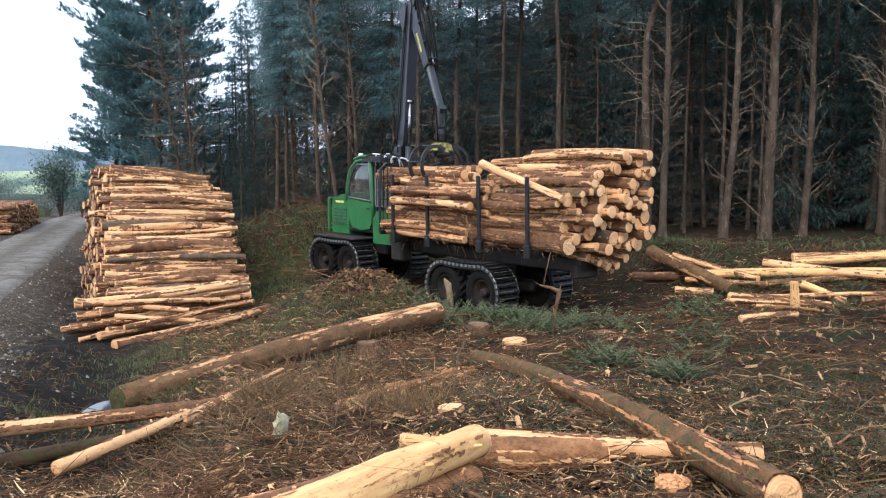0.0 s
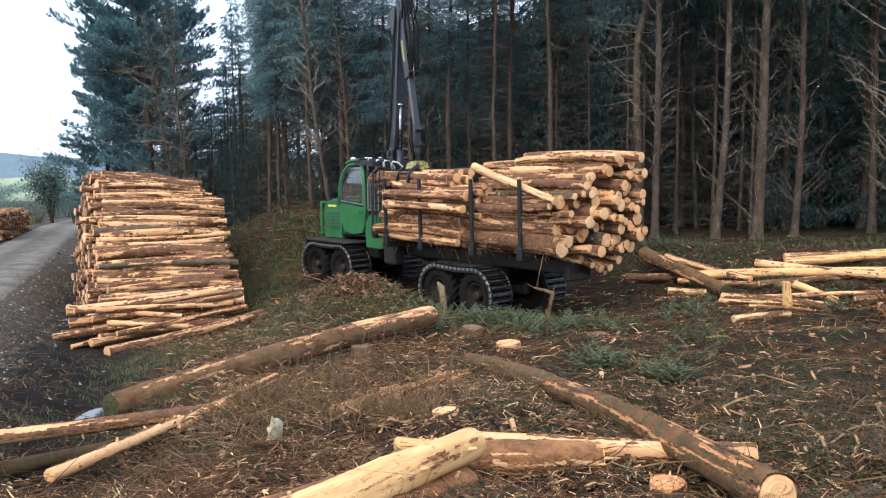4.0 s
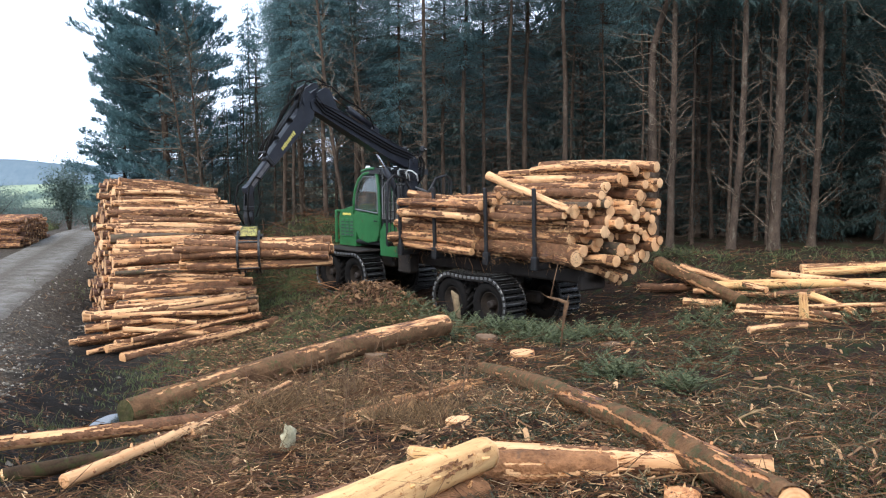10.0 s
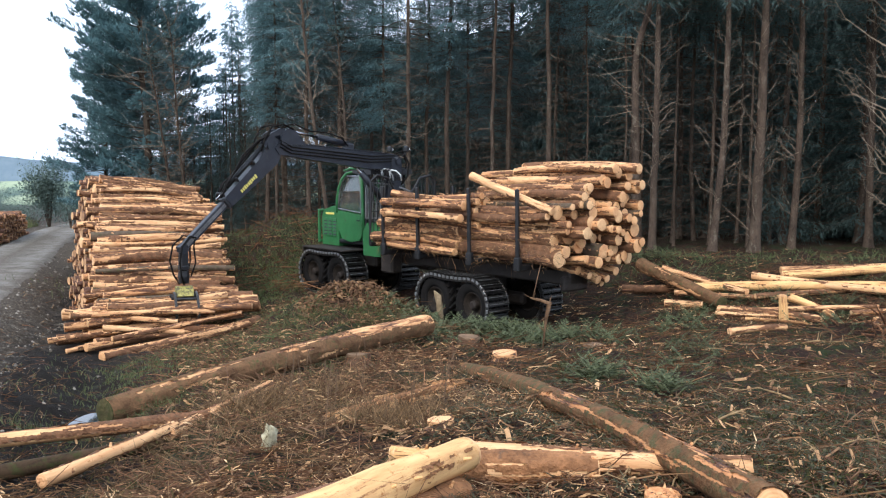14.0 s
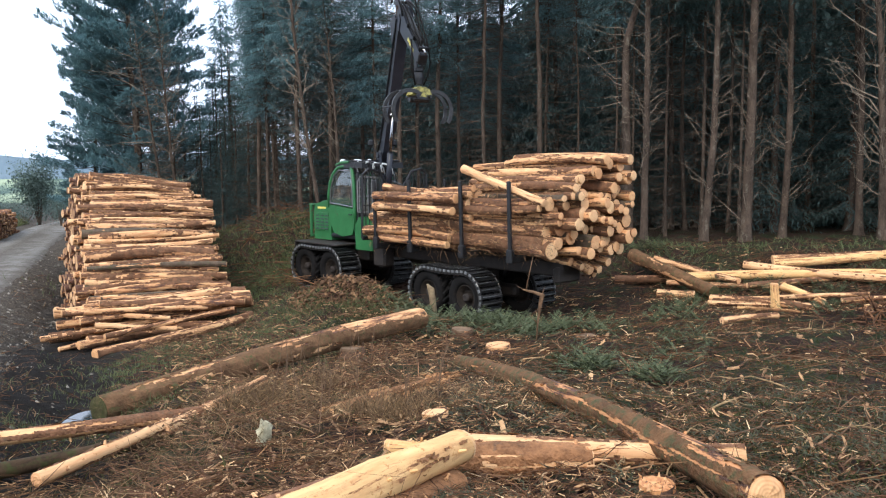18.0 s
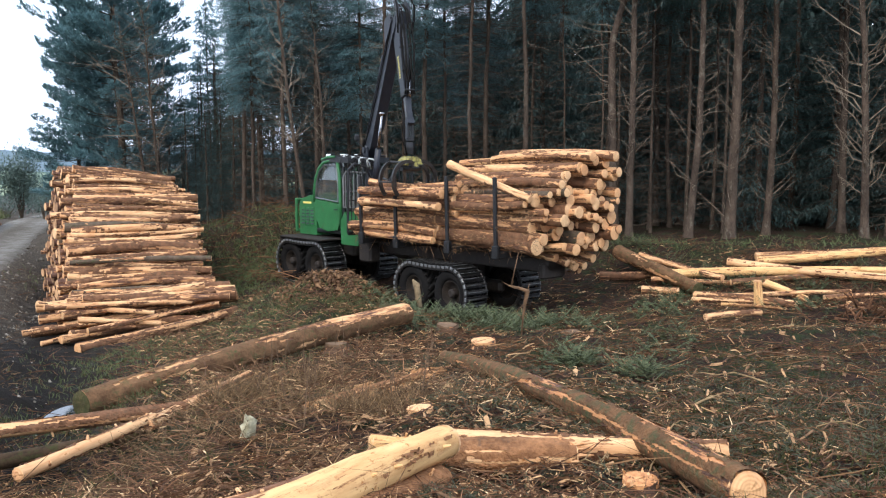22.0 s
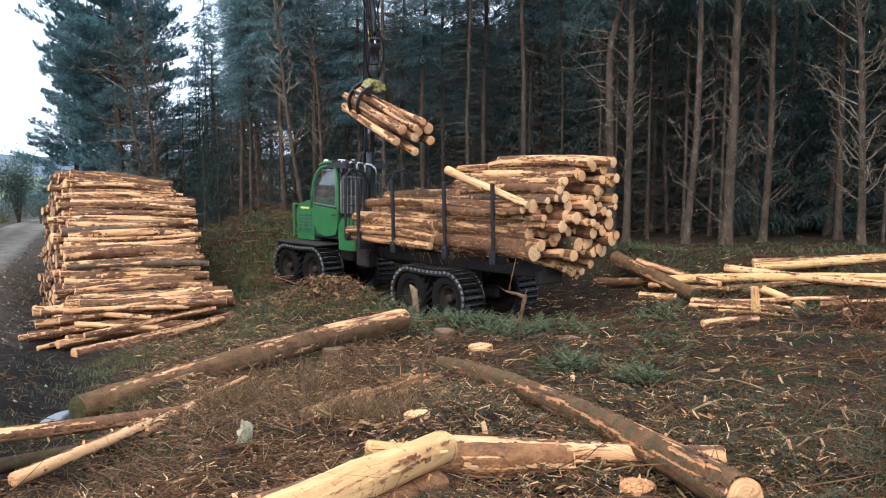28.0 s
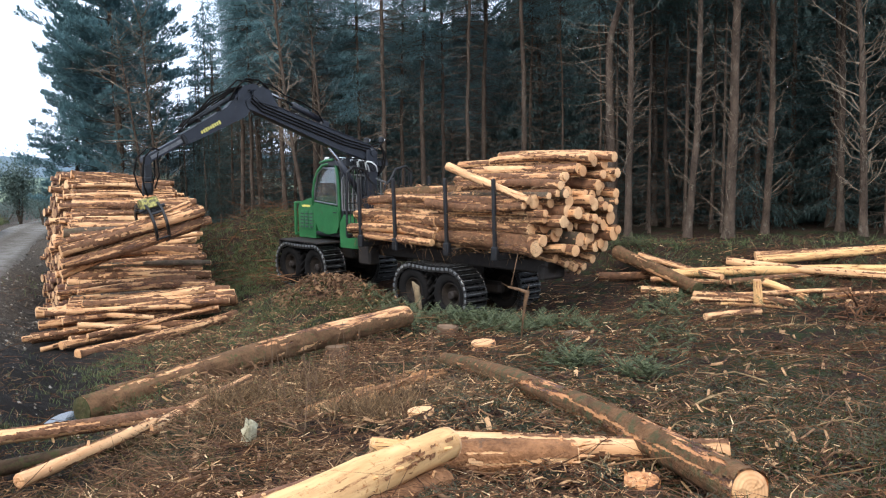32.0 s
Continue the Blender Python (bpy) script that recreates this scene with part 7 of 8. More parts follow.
tufts([(-1.6, 18.8), (-0.9, 17.6), (-0.5, 16.7), (-2.6, 19.2), (-1.2, 16.4), (-0.1, 18.4)], 0.4, 3200, 0.15, MI_MOSS, "moss_hummocks", "green mossy hummocks before the root heap", "moss", 0.9, 0.007)
tufts([(7.2, 23.0), (8.2, 22.2), (9.2, 21.6), (10.4, 22.6), (11.6, 21.4), (12.6, 22.6), (9.8, 23.6), (8.6, 20.8), (11.8, 24.2)], 0.6, 1500, 0.55, MI_TWIG, "stem_brash", "tangled brown brash over the felled stems", "brash", 0.3, 0.008)
tufts([(7.4, 22.6), (8.8, 21.9), (10.2, 21.6), (11.6, 20.8), (12.8, 21.4), (6.6, 22.4)], 0.5, 330, 0.6, MI_STRAW, "stem_sticks", "pale snapped sticks over the felled stems", "sticks", 0.2, 0.007)
tufts([(-1.0, 19.4), (-0.6, 19.8), (-2.9, 19.6), (-1.6, 19.2), (-0.9, 20.4)], 0.28, 2600, 0.13, MI_GRASS, "heap_moss", "bright green moss round the root heap", "moss", 0.9, 0.007)
tufts([(-1.6, 19.9), (-2.3, 20.3), (-1.2, 20.3), (-2.7, 19.8)], 0.35, 380, 0.34, MI_HAY, "heap_sticks", "tan sticks and stalks over the root heap", "sticks", 0.5, 0.006)
tufts([(-3.9, 9.9), (-3.5, 10.6), (-4.3, 9.4)], 0.3, 900, 0.16, MI_GRASS, "log_end_grass", "green moss and grass round the log's mossy end", "grass", 1.0, 0.004)


tufts([(-0.35, 7.3), (-0.15, 7.9), (-0.6, 7.7), (-1.9, 9.2), (-2.1, 8.7), (-1.3, 10.4)], 0.17, 2600, 0.32, MI_HAY, "grass_tussocks", "arching tussocks of bleached dead grass", "dry grass", 0.75, 0.003)


# cut spruce boughs left on the ground: each a fan of sprays
def bough_clump(cx, cy, size, count, seed):
    r, sh = random.Random(seed), Shape()
    for _ in range(count):
        px, py = cx + r.gauss(0, size), cy + r.gauss(0, size * 1.3)
        a = r.uniform(0, 6.283)
        d = Vector((math.cos(a), math.sin(a), r.uniform(0.1, 1.3))).normalized()
        p = Vector((px, py, on_ground(px, py) + r.uniform(0.0, 0.14)))
        ln = r.uniform(0.2, 0.5)
        for k in range(12):
            u = k / 12
            for s in (1, -1):
                w = d.cross(Vector((0, 0, 1))).normalized() * s
                spray(sh, p + d * ln * u, (d * 0.8 + w * 0.8 + Vector((0, 0, r.uniform(-0.1, 0.35)))).normalized(), (0.13 - 0.07 * u) * r.uniform(0.7, 1.2), 0.009, 0.15, r)
    ob = part("spruce_boughs", sh, MI_SPRIG)
    return tagged(ob, "heap of cut blue-green spruce boughs on the brash", "boughs", "cut boughs", "stuff")


for k, (cx, cy, size, count) in enumerate(((1.75, 17.0, 0.46, 230), (1.1, 17.6, 0.4, 150), (2.6, 17.4, 0.4, 130), (1.6, 18.6, 0.42, 130), (3.3, 17.0, 0.36, 60), (2.3, 11.7, 0.2, 75), (3.0, 10.8, 0.17, 45), (3.9, 13.0, 0.2, 14), (0.35, 16.0, 0.3, 40), (-0.3, 17.6, 0.3, 35), (0.5, 19.8, 0.3, 60), (1.3, 20.0, 0.32, 70), (2.2, 20.0, 0.3, 50), (-0.5, 19.6, 0.3, 40),
                                           (7.3, 26.6, 0.5, 90), (6.6, 20.7, 0.35, 40), (4.6, 14.5, 0.3, 24), (8.2, 23.2, 0.4, 80), (9.4, 22.6, 0.35, 60), (10.8, 21.6, 0.35, 50), (12.2, 22.4, 0.4, 50), (7.2, 22.3, 0.3, 40), (-2.8, 24.6, 0.4, 40), (5.6, 19.0, 0.4, 30), (9.4, 19.5, 0.4, 30))):
    bough_clump(cx, cy, size, count, 500 + k)

# broken spruce tips strewn over the felled ground
n = 26000
y = 1 / gen.uniform(1 / 26.0, 1 / 4.2, n)
x = y * gen.uniform(0.0, 0.6, n)
keep = (forest_side(x, y) < 0.5) & (np.array([noise.noise((a * 0.7, b * 0.7, 51)) + 0.4 * noise.noise((a * 2.2, b * 2.2, 8)) for a, b in zip(x, y)]) > gen.uniform(-0.45, 0.3, n))
x, y = x[keep], y[keep]
n = len(x)
vs, fs = strands(x, y, heights(x, y) + gen.uniform(0.0, 0.07, n), gen.uniform(0.03, 0.1, n) * (0.5 + 0.07 * y), gen.uniform(0.003, 0.007, n) * (0.5 + 0.07 * y), gen.uniform(0, 6.283, n), gen.normal(0.25, 0.4, n), gen.normal(0, 0.25, n))
stuff("spruce_tips", vs, fs, MI_TIPS, "dull olive-green broken spruce tips in the brash", "brash")
# sawdust and crumbs on a low mound
n = 5500
x, y = 0.95 + gen.normal(0, 0.42, n), 8.4 + gen.normal(0, 0.55, n)
vs, fs = strands(x, y, heights(x, y) + gen.uniform(0.0, 0.02, n), gen.gamma(2.0, 0.011, n) + 0.01, gen.uniform(0.003, 0.007, n), gen.uniform(0, 6.283, n), gen.normal(0, 0.3, n), gen.normal(0, 0.1, n))
stuff("sawdust", vs, fs, MI_STRAW, "pale brown sawdust and needle litter on a low mound", "sawdust")

# rank growth left of the road and on the far verge
cx = gen.uniform(-1, 1, 7000)
d = gen.uniform(14, 60, 7000)
w = gen.uniform(-16, -4.3, 7000)
x, y = -11.6 + 0.94 * w - 0.34 * d, 21.8 + 0.34 * w + 0.94 * d
vs, fs = strands(x, y, ground_z(x, y), gen.uniform(0.3, 1.1, 7000), gen.uniform(0.012, 0.03, 7000), gen.uniform(0, 6.283, 7000), gen.normal(0.9, 0.35, 7000), gen.normal(0, 0.15, 7000))
stuff("rough_growth", vs, fs, MI_GRASS, "rank grass and weeds beyond the forest track", "undergrowth")
# torn bark ribbons hanging on the logs of the load and the stack
n = 2200
lx, ly = gen.uniform(-8.2, -0.9, n), gen.uniform(-1.2, 1.32, n)
lz = np.where(gen.uniform(0, 1, n) < 0.5, gen.uniform(1.5, 3.2, n), 2.65 + 0.7 * (lx < -4.4) - 0.3 * ly * (lx < -4.4) + gen.uniform(-0.05, 0.12, n))
ly = np.where(lz < 2.6, gen.uniform(1.22, 1.36, n), ly)
pts = np.array([tuple(FW @ Vector(p)) for p in zip(lx, ly, lz)])
vs, fs = strands(pts[:, 0], pts[:, 1], pts[:, 2], gen.gamma(2, 0.06, n) + 0.04, gen.uniform(0.003, 0.008, n), gen.normal(radians(-50), 0.7, n), gen.normal(-0.15, 0.5, n), gen.normal(0, 0.2, n))
stuff("load_bark_ribbons", vs, fs, MI_BARK, "torn ribbons of bark clinging to the loaded logs", "bark ribbons")
n = 85
lx, ly = gen.uniform(-7.4, -0.8, n), gen.uniform(0.2, 1.3, n)
pts = np.array([tuple(FW @ Vector(p)) for p in zip(lx, ly, np.where(ly < 0.45, 1.38, 1.5) - gen.uniform(0, 0.06, n))])
vs, fs = strands(pts[:, 0], pts[:, 1], pts[:, 2], gen.gamma(2, 0.1, n) + 0.06, gen.uniform(0.003, 0.008, n), gen.uniform(0, 6.283, n), np.where(ly < 0.45, gen.normal(0.05, 0.3, n), gen.normal(-1.1, 0.4, n)), gen.normal(0, 0.3, n))
stuff("frame_litter", vs, fs, MI_BARK, "bark strips and twigs hanging under the load", "bark ribbons")
n = 1100
h = gen.uniform(0.1, 3.55, n)
dd = np.array([stack_front(a) for a in h]) + gen.uniform(-0.02, 0.1, n)
along = gen.uniform(0.0, 3.2, n) * np.where(h > 2.5, 0.78, 1.0)
x, y = STACK0.x + A_DIR.x * along + B_DIR.x * dd, STACK0.y + A_DIR.y * along + B_DIR.y * dd
x, y, h = x * 1.12, y * 1.12, h * 1.12 - 0.444
vs, fs = strands(x, y, h + 0.05, gen.gamma(2, 0.08, n) + 0.05, gen.uniform(0.004, 0.01, n), gen.normal(radians(STACK_TURN), 0.6, n), gen.normal(-0.1, 0.45, n), gen.normal(0, 0.2, n))
stuff("stack_bark_ribbons", vs, fs, MI_BARK, "torn ribbons of bark clinging to the stacked logs", "bark ribbons")

# brash over the bank behind the stack
n = 1300
x, y = gen.uniform(-13, -2.2, n), gen.uniform(26.5, 38, n)
keep = (road_side(x, y) > 3.0) & (x < -1.6 - 0.1 * (y - 27))
x, y = x[keep], y[keep]
n = len(x)
vs, fs = strands(x, y, heights(x, y) + gen.uniform(0.0, 0.25, n), gen.gamma(2.4, 0.22, n) + 0.15, gen.uniform(0.006, 0.02, n), gen.uniform(0, 6.283, n), gen.normal(0.12, 0.3, n), gen.normal(0, 0.12, n))
stuff("bank_brash", vs, fs, MI_TWIG, "brown and tan brash heaped over the bank", "brash")
n = 260
x, y = gen.uniform(-12, -2.6, n), gen.uniform(27, 35, n)
vs, fs = strands(x, y, heights(x, y) + gen.uniform(0.05, 0.3, n), gen.uniform(0.5, 1.6, n), gen.uniform(0.01, 0.024, n), gen.normal(0.4, 0.5, n), gen.normal(0.02, 0.12, n), gen.normal(0, 0.08, n))
stuff("bank_sticks", vs, fs, MI_STRAW, "pale dead branches on the mossy bank", "sticks")


def fallen_branch(x, y, length, yaw, seed, girth):
    """A crooked dead branch with forked side twigs, lying on the brash."""
    r, sh, twigs = random.Random(seed), Shape(), []
    pts, a, p = [], yaw, Vector((x, y, 0))
    for k in range(7):
        lift = 0.03 + r.uniform(0.0, 0.05) + 0.05 * math.sin(k * 0.9)
        pts.append(Vector((p.x, p.y, on_ground(p.x, p.y) + lift)))
        a += r.gauss(0, 0.3)
        p = p + Vector((math.cos(a), math.sin(a), 0)) * length / 6
    sh.tube(pts, [girth * (1 - 0.12 * k) for k in range(7)], 6)
    for k in range(1, 6):
        for _ in range(r.choice((0, 1, 1, 2))):
            b = yaw + r.choice((-1, 1)) * r.uniform(0.4, 1.0)
            e = Vector((math.cos(b), math.sin(b), r.uniform(-0.05, 0.35))) * length * r.uniform(0.1, 0.28)
            twigs.append(Shape().tube([pts[k], pts[k] + e * 0.5 + Vector((0, 0, 0.02)), pts[k] + e], [girth * 0.5, girth * 0.35, girth * 0.14], 4))
    mat = M_BRANCH[0 if seed % 3 == 0 else 1]
    branch = tagged(part("dead_branch", sh, mat, smooth=True), "crooked pale dead branch lying on the brash" if seed % 3 == 0 else "crooked brown dead branch lying on the brash", "branch", "dead branches")
    for t in twigs:
        part("twig", t, mat, branch)


M_BRANCH = [noisy("pale_dead_branch", (0.14, 0.088, 0.044), (0.42, 0.285, 0.145), 5, 0.85, fine=40), noisy("brown_dead_branch", (0.06, 0.034, 0.02), (0.22, 0.13, 0.072), 5, 0.85, fine=40)]
rb = random.Random(404)
for k, (x, y, ln, a, g) in enumerate(((2.75, 7.9, 1.5, 0.9, 0.013), (2.35, 6.6, 1.35, 0.35, 0.012), (2.3, 4.6, 1.2, 1.0, 0.014), (4.3, 9.6, 1.4, 2.2, 0.012), (3.3, 8.8, 1.0, 0.7, 0.01), (5.2, 12.5, 1.6, 0.2, 0.016), (6.8, 15.0, 1.8, 0.5, 0.018), (3.5, 6.8, 0.9, 0.1, 0.01))):
    fallen_branch(x, y, ln, a, 1200 + k, g)
for k in range(62):
    y = 1 / rb.uniform(1 / 24.0, 1 / 5.2)
    x = y * rb.uniform(0.02, 0.52)
    fallen_branch(x, y, rb.uniform(0.3, 0.75) * (0.6 + 0.06 * y), rb.gauss(0.2, 0.8), 1300 + k, rb.uniform(0.004, 0.009) * (0.7 + 0.05 * y))
for k in range(24):
    y = rb.uniform(5.5, 16)
    fallen_branch(y * rb.uniform(-0.26, 0.0), y, rb.uniform(0.3, 0.8) * (0.6 + 0.05 * y), rb.uniform(0, 6.28), 1400 + k, rb.uniform(0.004, 0.008) * (0.7 + 0.05 * y))

# torn sheets of bark
vs, fs = [], []
nb = 0
for k in range(1500):
    y = 1 / rb.uniform(1 / 26.0, 1 / 4.2)
    x = y * rb.uniform(-0.3, 0.56)
    if not bool(open_ground(x, y)) or forest_side(x, y) > 0:
        continue
    a, ln, wd = rb.uniform(0, 6.28), rb.uniform(0.03, 0.1) * (0.7 + 0.07 * y), rb.uniform(0.008, 0.022) * (0.7 + 0.07 * y)
    m = pose(x, y, on_ground(x, y) + rb.uniform(0.01, 0.05), rb.gauss(0, 25), rb.gauss(0, 14), math.degrees(a))
    for u in (-1, 0, 1):
        for w, hh in ((-1, -0.35), (0, 0.0), (1, -0.35)):
            vs.append(tuple(m @ Vector((u * ln * rb.uniform(0.7, 1.1), w * wd * rb.uniform(0.6, 1.1), hh * wd + 0.1 * ln * u * u))))
    fs += [(nb + 3 * i + j, nb + 3 * i + 3 + j, nb + 3 * i + 4 + j, nb + 3 * i + 1 + j) for i in range(2) for j in range(2)]
    nb += 9
stuff("bark_flakes", np.array(vs), np.array(fs), MI_BARK, "curled torn sheets of reddish bark on the ground", "bark")

# stones of the verge
x, y = in_view(80000, 4.5, 40, 0.62)
s = road_side(x, y)
keep = (s < 1.75) & (s > -0.4) | ((s >= 1.75) & (s < 3.2) & (gen.uniform(0, 1, len(s)) < 0.07))
x, y = x[keep], y[keep]
n = len(x)
z = heights(x, y)
size = gen.gamma(1.6, 0.0082, n) * (0.25 + 0.055 * y) + 0.004
octa = np.array([(1, 0, 0), (0, 1, 0), (-1, 0, 0), (0, -1, 0), (0, 0, 0.8), (0, 0, -0.8)], float)
vs = np.stack([x, y, z], 1)[:, None] + octa[None] * size[:, None, None] * gen.uniform(0.6, 1.3, (n, 6, 1))
tri = np.array([(0, 1, 4), (1, 2, 4), (2, 3, 4), (3, 0, 4), (1, 0, 5), (2, 1, 5), (3, 2, 5), (0, 3, 5)])
stuff("verge_stones", vs.reshape(-1, 3), (tri[None] + 6 * np.arange(n)[:, None, None]).reshape(-1, 3), MI_STONE, "grey broken stones along the road verge", "stones")

# dead weeds and scraps of bark on the verge
x, y = in_view(26000, 4.5, 34, 0.62)
s = road_side(x, y)
keep = (s < 2.4) & (s > 0.3) & (np.array([noise.noise((a * 0.9, b * 0.9, 71)) for a, b in zip(x, y)]) > gen.uniform(-0.35, 0.4, len(x)))
x, y = x[keep], y[keep]
n = len(x)
vs, fs = strands(x, y, heights(x, y), gen.uniform(0.04, 0.16, n) * (0.5 + 0.05 * y), gen.uniform(0.002, 0.004, n) * (0.5 + 0.07 * y), gen.uniform(0, 6.283, n), gen.normal(0.3, 0.4, n), gen.normal(0, 0.25, n))
stuff("verge_weeds", vs, fs, MI_HAY, "withered brown weeds and bark scraps on the verge", "weeds")

# puddle in the ditch: a level sheet that the rim of the hollow cuts
pz = on_ground(-4.42, 10.45) + 0.15
ring = [(-4.42 + 0.28 * math.cos(6.2832 * k / 20) - 0.12 * math.sin(6.2832 * k / 20), 10.45 + 0.7 * math.sin(6.2832 * k / 20)) for k in range(20)]
sh = Shape()
sh.add([(a, b, pz) for a, b in ring] + [(a, b, pz - 0.2) for a, b in ring], [tuple(range(20)), tuple(range(39, 19, -1))] + [(i, 20 + i, 20 + (i + 1) % 20, (i + 1) % 20) for i in range(20)])
tagged(part("puddle", sh, M_WATER), "small still puddle reflecting the pale sky", "puddle", kind="structure")


# stumps with a sawn top
def stump(x, y, r, h, label, seed, mat, top):
    q = random.Random(seed)
    sides, sh = 16, Shape()
    z = on_ground(x, y)
    for hh, k in ((-0.12, 1.55), (0.02, 1.25), (h * 0.5, 1.04), (h, 1.0)):
        for j in range(sides):
            w = 6.2832 * j / sides
            f = k * (1 + 0.12 * noise.noise((seed, math.cos(w) * 1.6, math.sin(w) * 1.6)) * (2.4 - 1.4 * hh / h if hh > 0 else 2.4))
            sh.v.append((r * f * math.cos(w), r * f * math.sin(w), hh + 0.03 * math.cos(w) * (hh == h)))
    sh.f += [(k * sides + j, k * sides + (j + 1) % sides, (k + 1) * sides + (j + 1) % sides, (k + 1) * sides + j) for k in range(3) for j in range(sides)]
    t = part("stump", sh, mat, m=pose(x, y, z, q.uniform(-5, 5), q.uniform(-5, 5), 0), smooth=True)
    tagged(t, label, "stump", "stumps of felled trees")
    part("sawn_top", end_disc(r * 1.02, seed, 16), top, t, m=pose(0, 0, h, 0, -90, 0))
    if "splintered" in label:
        for j in range(12):
            c = Vector((r * q.uniform(-0.8, 0.8), r * q.uniform(-0.8, 0.8), h - 0.01))
            part("splinter", Shape().tube([c, c + Vector((q.gauss(0, 0.015), q.gauss(0, 0.015), q.uniform(0.015, 0.05)))], [q.uniform(0.012, 0.024), 0.004], 5), M_PALE, t)
    return t


for k, (x, y, r, h, text) in enumerate(((1.22, 13.9, 0.2, 0.16, "low stump with a fresh pale sawn top"), (0.07, 6.95, 0.11, 0.1, "small orange-topped stump in brash"), (1.5, 5.25, 0.115, 0.08, "splintered pale stump by the slim log"),
                                        (-1.22, 13.4, 0.19, 0.2, "old grey stump under the long log"), (0.66, 15.3, 0.2, 0.22, "mossy stump among cut boughs"), (3.1, 15.9, 0.22, 0.08, "torn reddish stump in brash"),
                                        (11.0, 20.0, 0.22, 0.2, "stump among broken stems"))):
    stump(x, y, r, h, text, 900 + k, M_MOSSY if "grey" in text or "mossy" in text else M_LOG[1], M_BRASH if "old" in text or "torn" in text or "mossy" in text else M_INNER if "splintered" in text else M_CUT)


M_SNAG = noisy("weathered_snag", (0.08, 0.06, 0.038), (0.33, 0.24, 0.14), 6, 0.9, fine=30, relief=0.6)
M_LICHEN = noisy("pale_lichen", (0.2, 0.18, 0.11), (0.55, 0.5, 0.34), 12, 0.9, fine=60, relief=0.5)


# broken snag, red root, pale torn rag of bark, torn slab
def gnarl(name, pts, radii, mat, label, category, seed, side_twigs=4):
    r, sh = random.Random(seed), Shape()
    pts = [Vector(p) for p in pts]
    sh.tube(pts, radii, 8)
    for _ in range(side_twigs):
        p = r.choice(pts)
        d = Vector((r.uniform(-1, 1), r.uniform(-1, 1), r.uniform(-0.2, 0.8))).normalized()
        sh.tube([p, p + d * r.uniform(0.1, 0.3)], [min(radii) * 0.7 + 0.004, 0.003], 5)
    return tagged(part(name, sh, mat, smooth=True), label, category)


gnarl("snag", [(0.19, 20.1, -0.1), (0.18, 20.1, 0.3), (0.15, 20.1, 0.62), (0.12, 20.1, 0.78), (0.03, 20.08, 0.92)], [0.1, 0.08, 0.078, 0.085, 0.02], M_SNAG, "pale splintered snag of a broken stem", "snag", 1, 2)
gnarl("root", [(2.06, 15.4, 0.35), (2.09, 15.38, 0.8), (2.12, 15.37, 1.08), (2.17, 15.37, 1.34), (2.0, 15.36, 1.4), (1.81, 15.36, 1.45)], [0.018, 0.017, 0.032, 0.055, 0.03, 0.014], M_BRANCH[1], "torn orange root standing out of the brash", "root", 2, 7)
gnarl("whip", [(1.86, 15.38, 1.42), (1.93, 15.38, 1.75), (2.0, 15.38, 2.08)], [0.011, 0.009, 0.006], M_BRANCH[1], "thin dead whip caught on a torn root", "twig", 3, 3)
sh = Shape()
q = random.Random(5)
for k in range(9):
    for j in range(10):
        a, w = math.pi * k / 8, 6.2832 * j / 10
        f = 0.055 * (1 + 1.25 * noise.noise((math.cos(w) * math.sin(a) * 2.2, math.sin(w) * math.sin(a) * 2.2, math.cos(a) * 2.2)))
        sh.v.append((f * math.sin(a) * math.cos(w), f * math.sin(a) * math.sin(w), f * 1.9 * math.cos(a)))
sh.f += [(k * 10 + j, (k + 1) * 10 + j, (k + 1) * 10 + (j + 1) % 10, k * 10 + (j + 1) % 10) for k in range(8) for j in range(10)]
tagged(part("bark_rag", sh, M_LICHEN, m=pose(-1.27, 6.33, on_ground(-1.27, 6.33) + 0.09), smooth=True), "pale whitish lump of torn lichen-covered bark", "bark")
M_SLAB = noisy("rotten_orange_wood", (0.17, 0.07, 0.026), (0.56, 0.29, 0.125), 9, 0.9, fine=40, relief=0.6)
for k in range(34):
    a = k / 33
    p = Vector((-0.85, 8.5, 0)).lerp(Vector((0.35, 11.0, 0)), a) + Vector((rnd.gauss(0, 0.16), rnd.gauss(0, 0.16), 0))
    z = on_ground(p.x, p.y) + 0.04
    d = Vector((0.42, 0.9, rnd.uniform(-0.1, 0.1))) * rnd.uniform(0.12, 0.42)
    sh = Shape().tube([Vector((p.x, p.y, z)) - d, Vector((p.x, p.y, z + 0.03)), Vector((p.x, p.y, z)) + d], [0.012, rnd.uniform(0.02, 0.055), 0.014], 6)
    tagged(part("wood_slab", sh, M_SLAB), "torn orange slab of splintered wood", "wood", "torn slabs")

# root plate mound between the machine and the long log
sh = Shape()
r = random.Random(77)
for k in range(560):
    a, q = r.uniform(0, 6.283), math.sqrt(r.random())
    x, y = -1.75 + 1.6 * q * math.cos(a), 20.2 + 0.8 * q * math.sin(a)
    z = on_ground(x, y) + r.uniform(-0.08, 0.16) * (1.2 - q)
    p = Vector((x, y, z))
    d = Vector((r.uniform(-1, 1), r.uniform(-1, 0.4), r.uniform(-0.8, 0.25))).normalized() * r.uniform(0.05, 0.24)
    sh.tube([p, p + d * 0.5 + Vector((0, 0, r.uniform(0, 0.06))), p + d], [r.uniform(0.012, 0.06), r.uniform(0.012, 0.04), 0.004], 5)
MI_ROOT = island_material("red_roots", [(0.0, (0.022, 0.011, 0.007)), (0.6, (0.08, 0.04, 0.022)), (1.0, (0.3, 0.17, 0.085))])
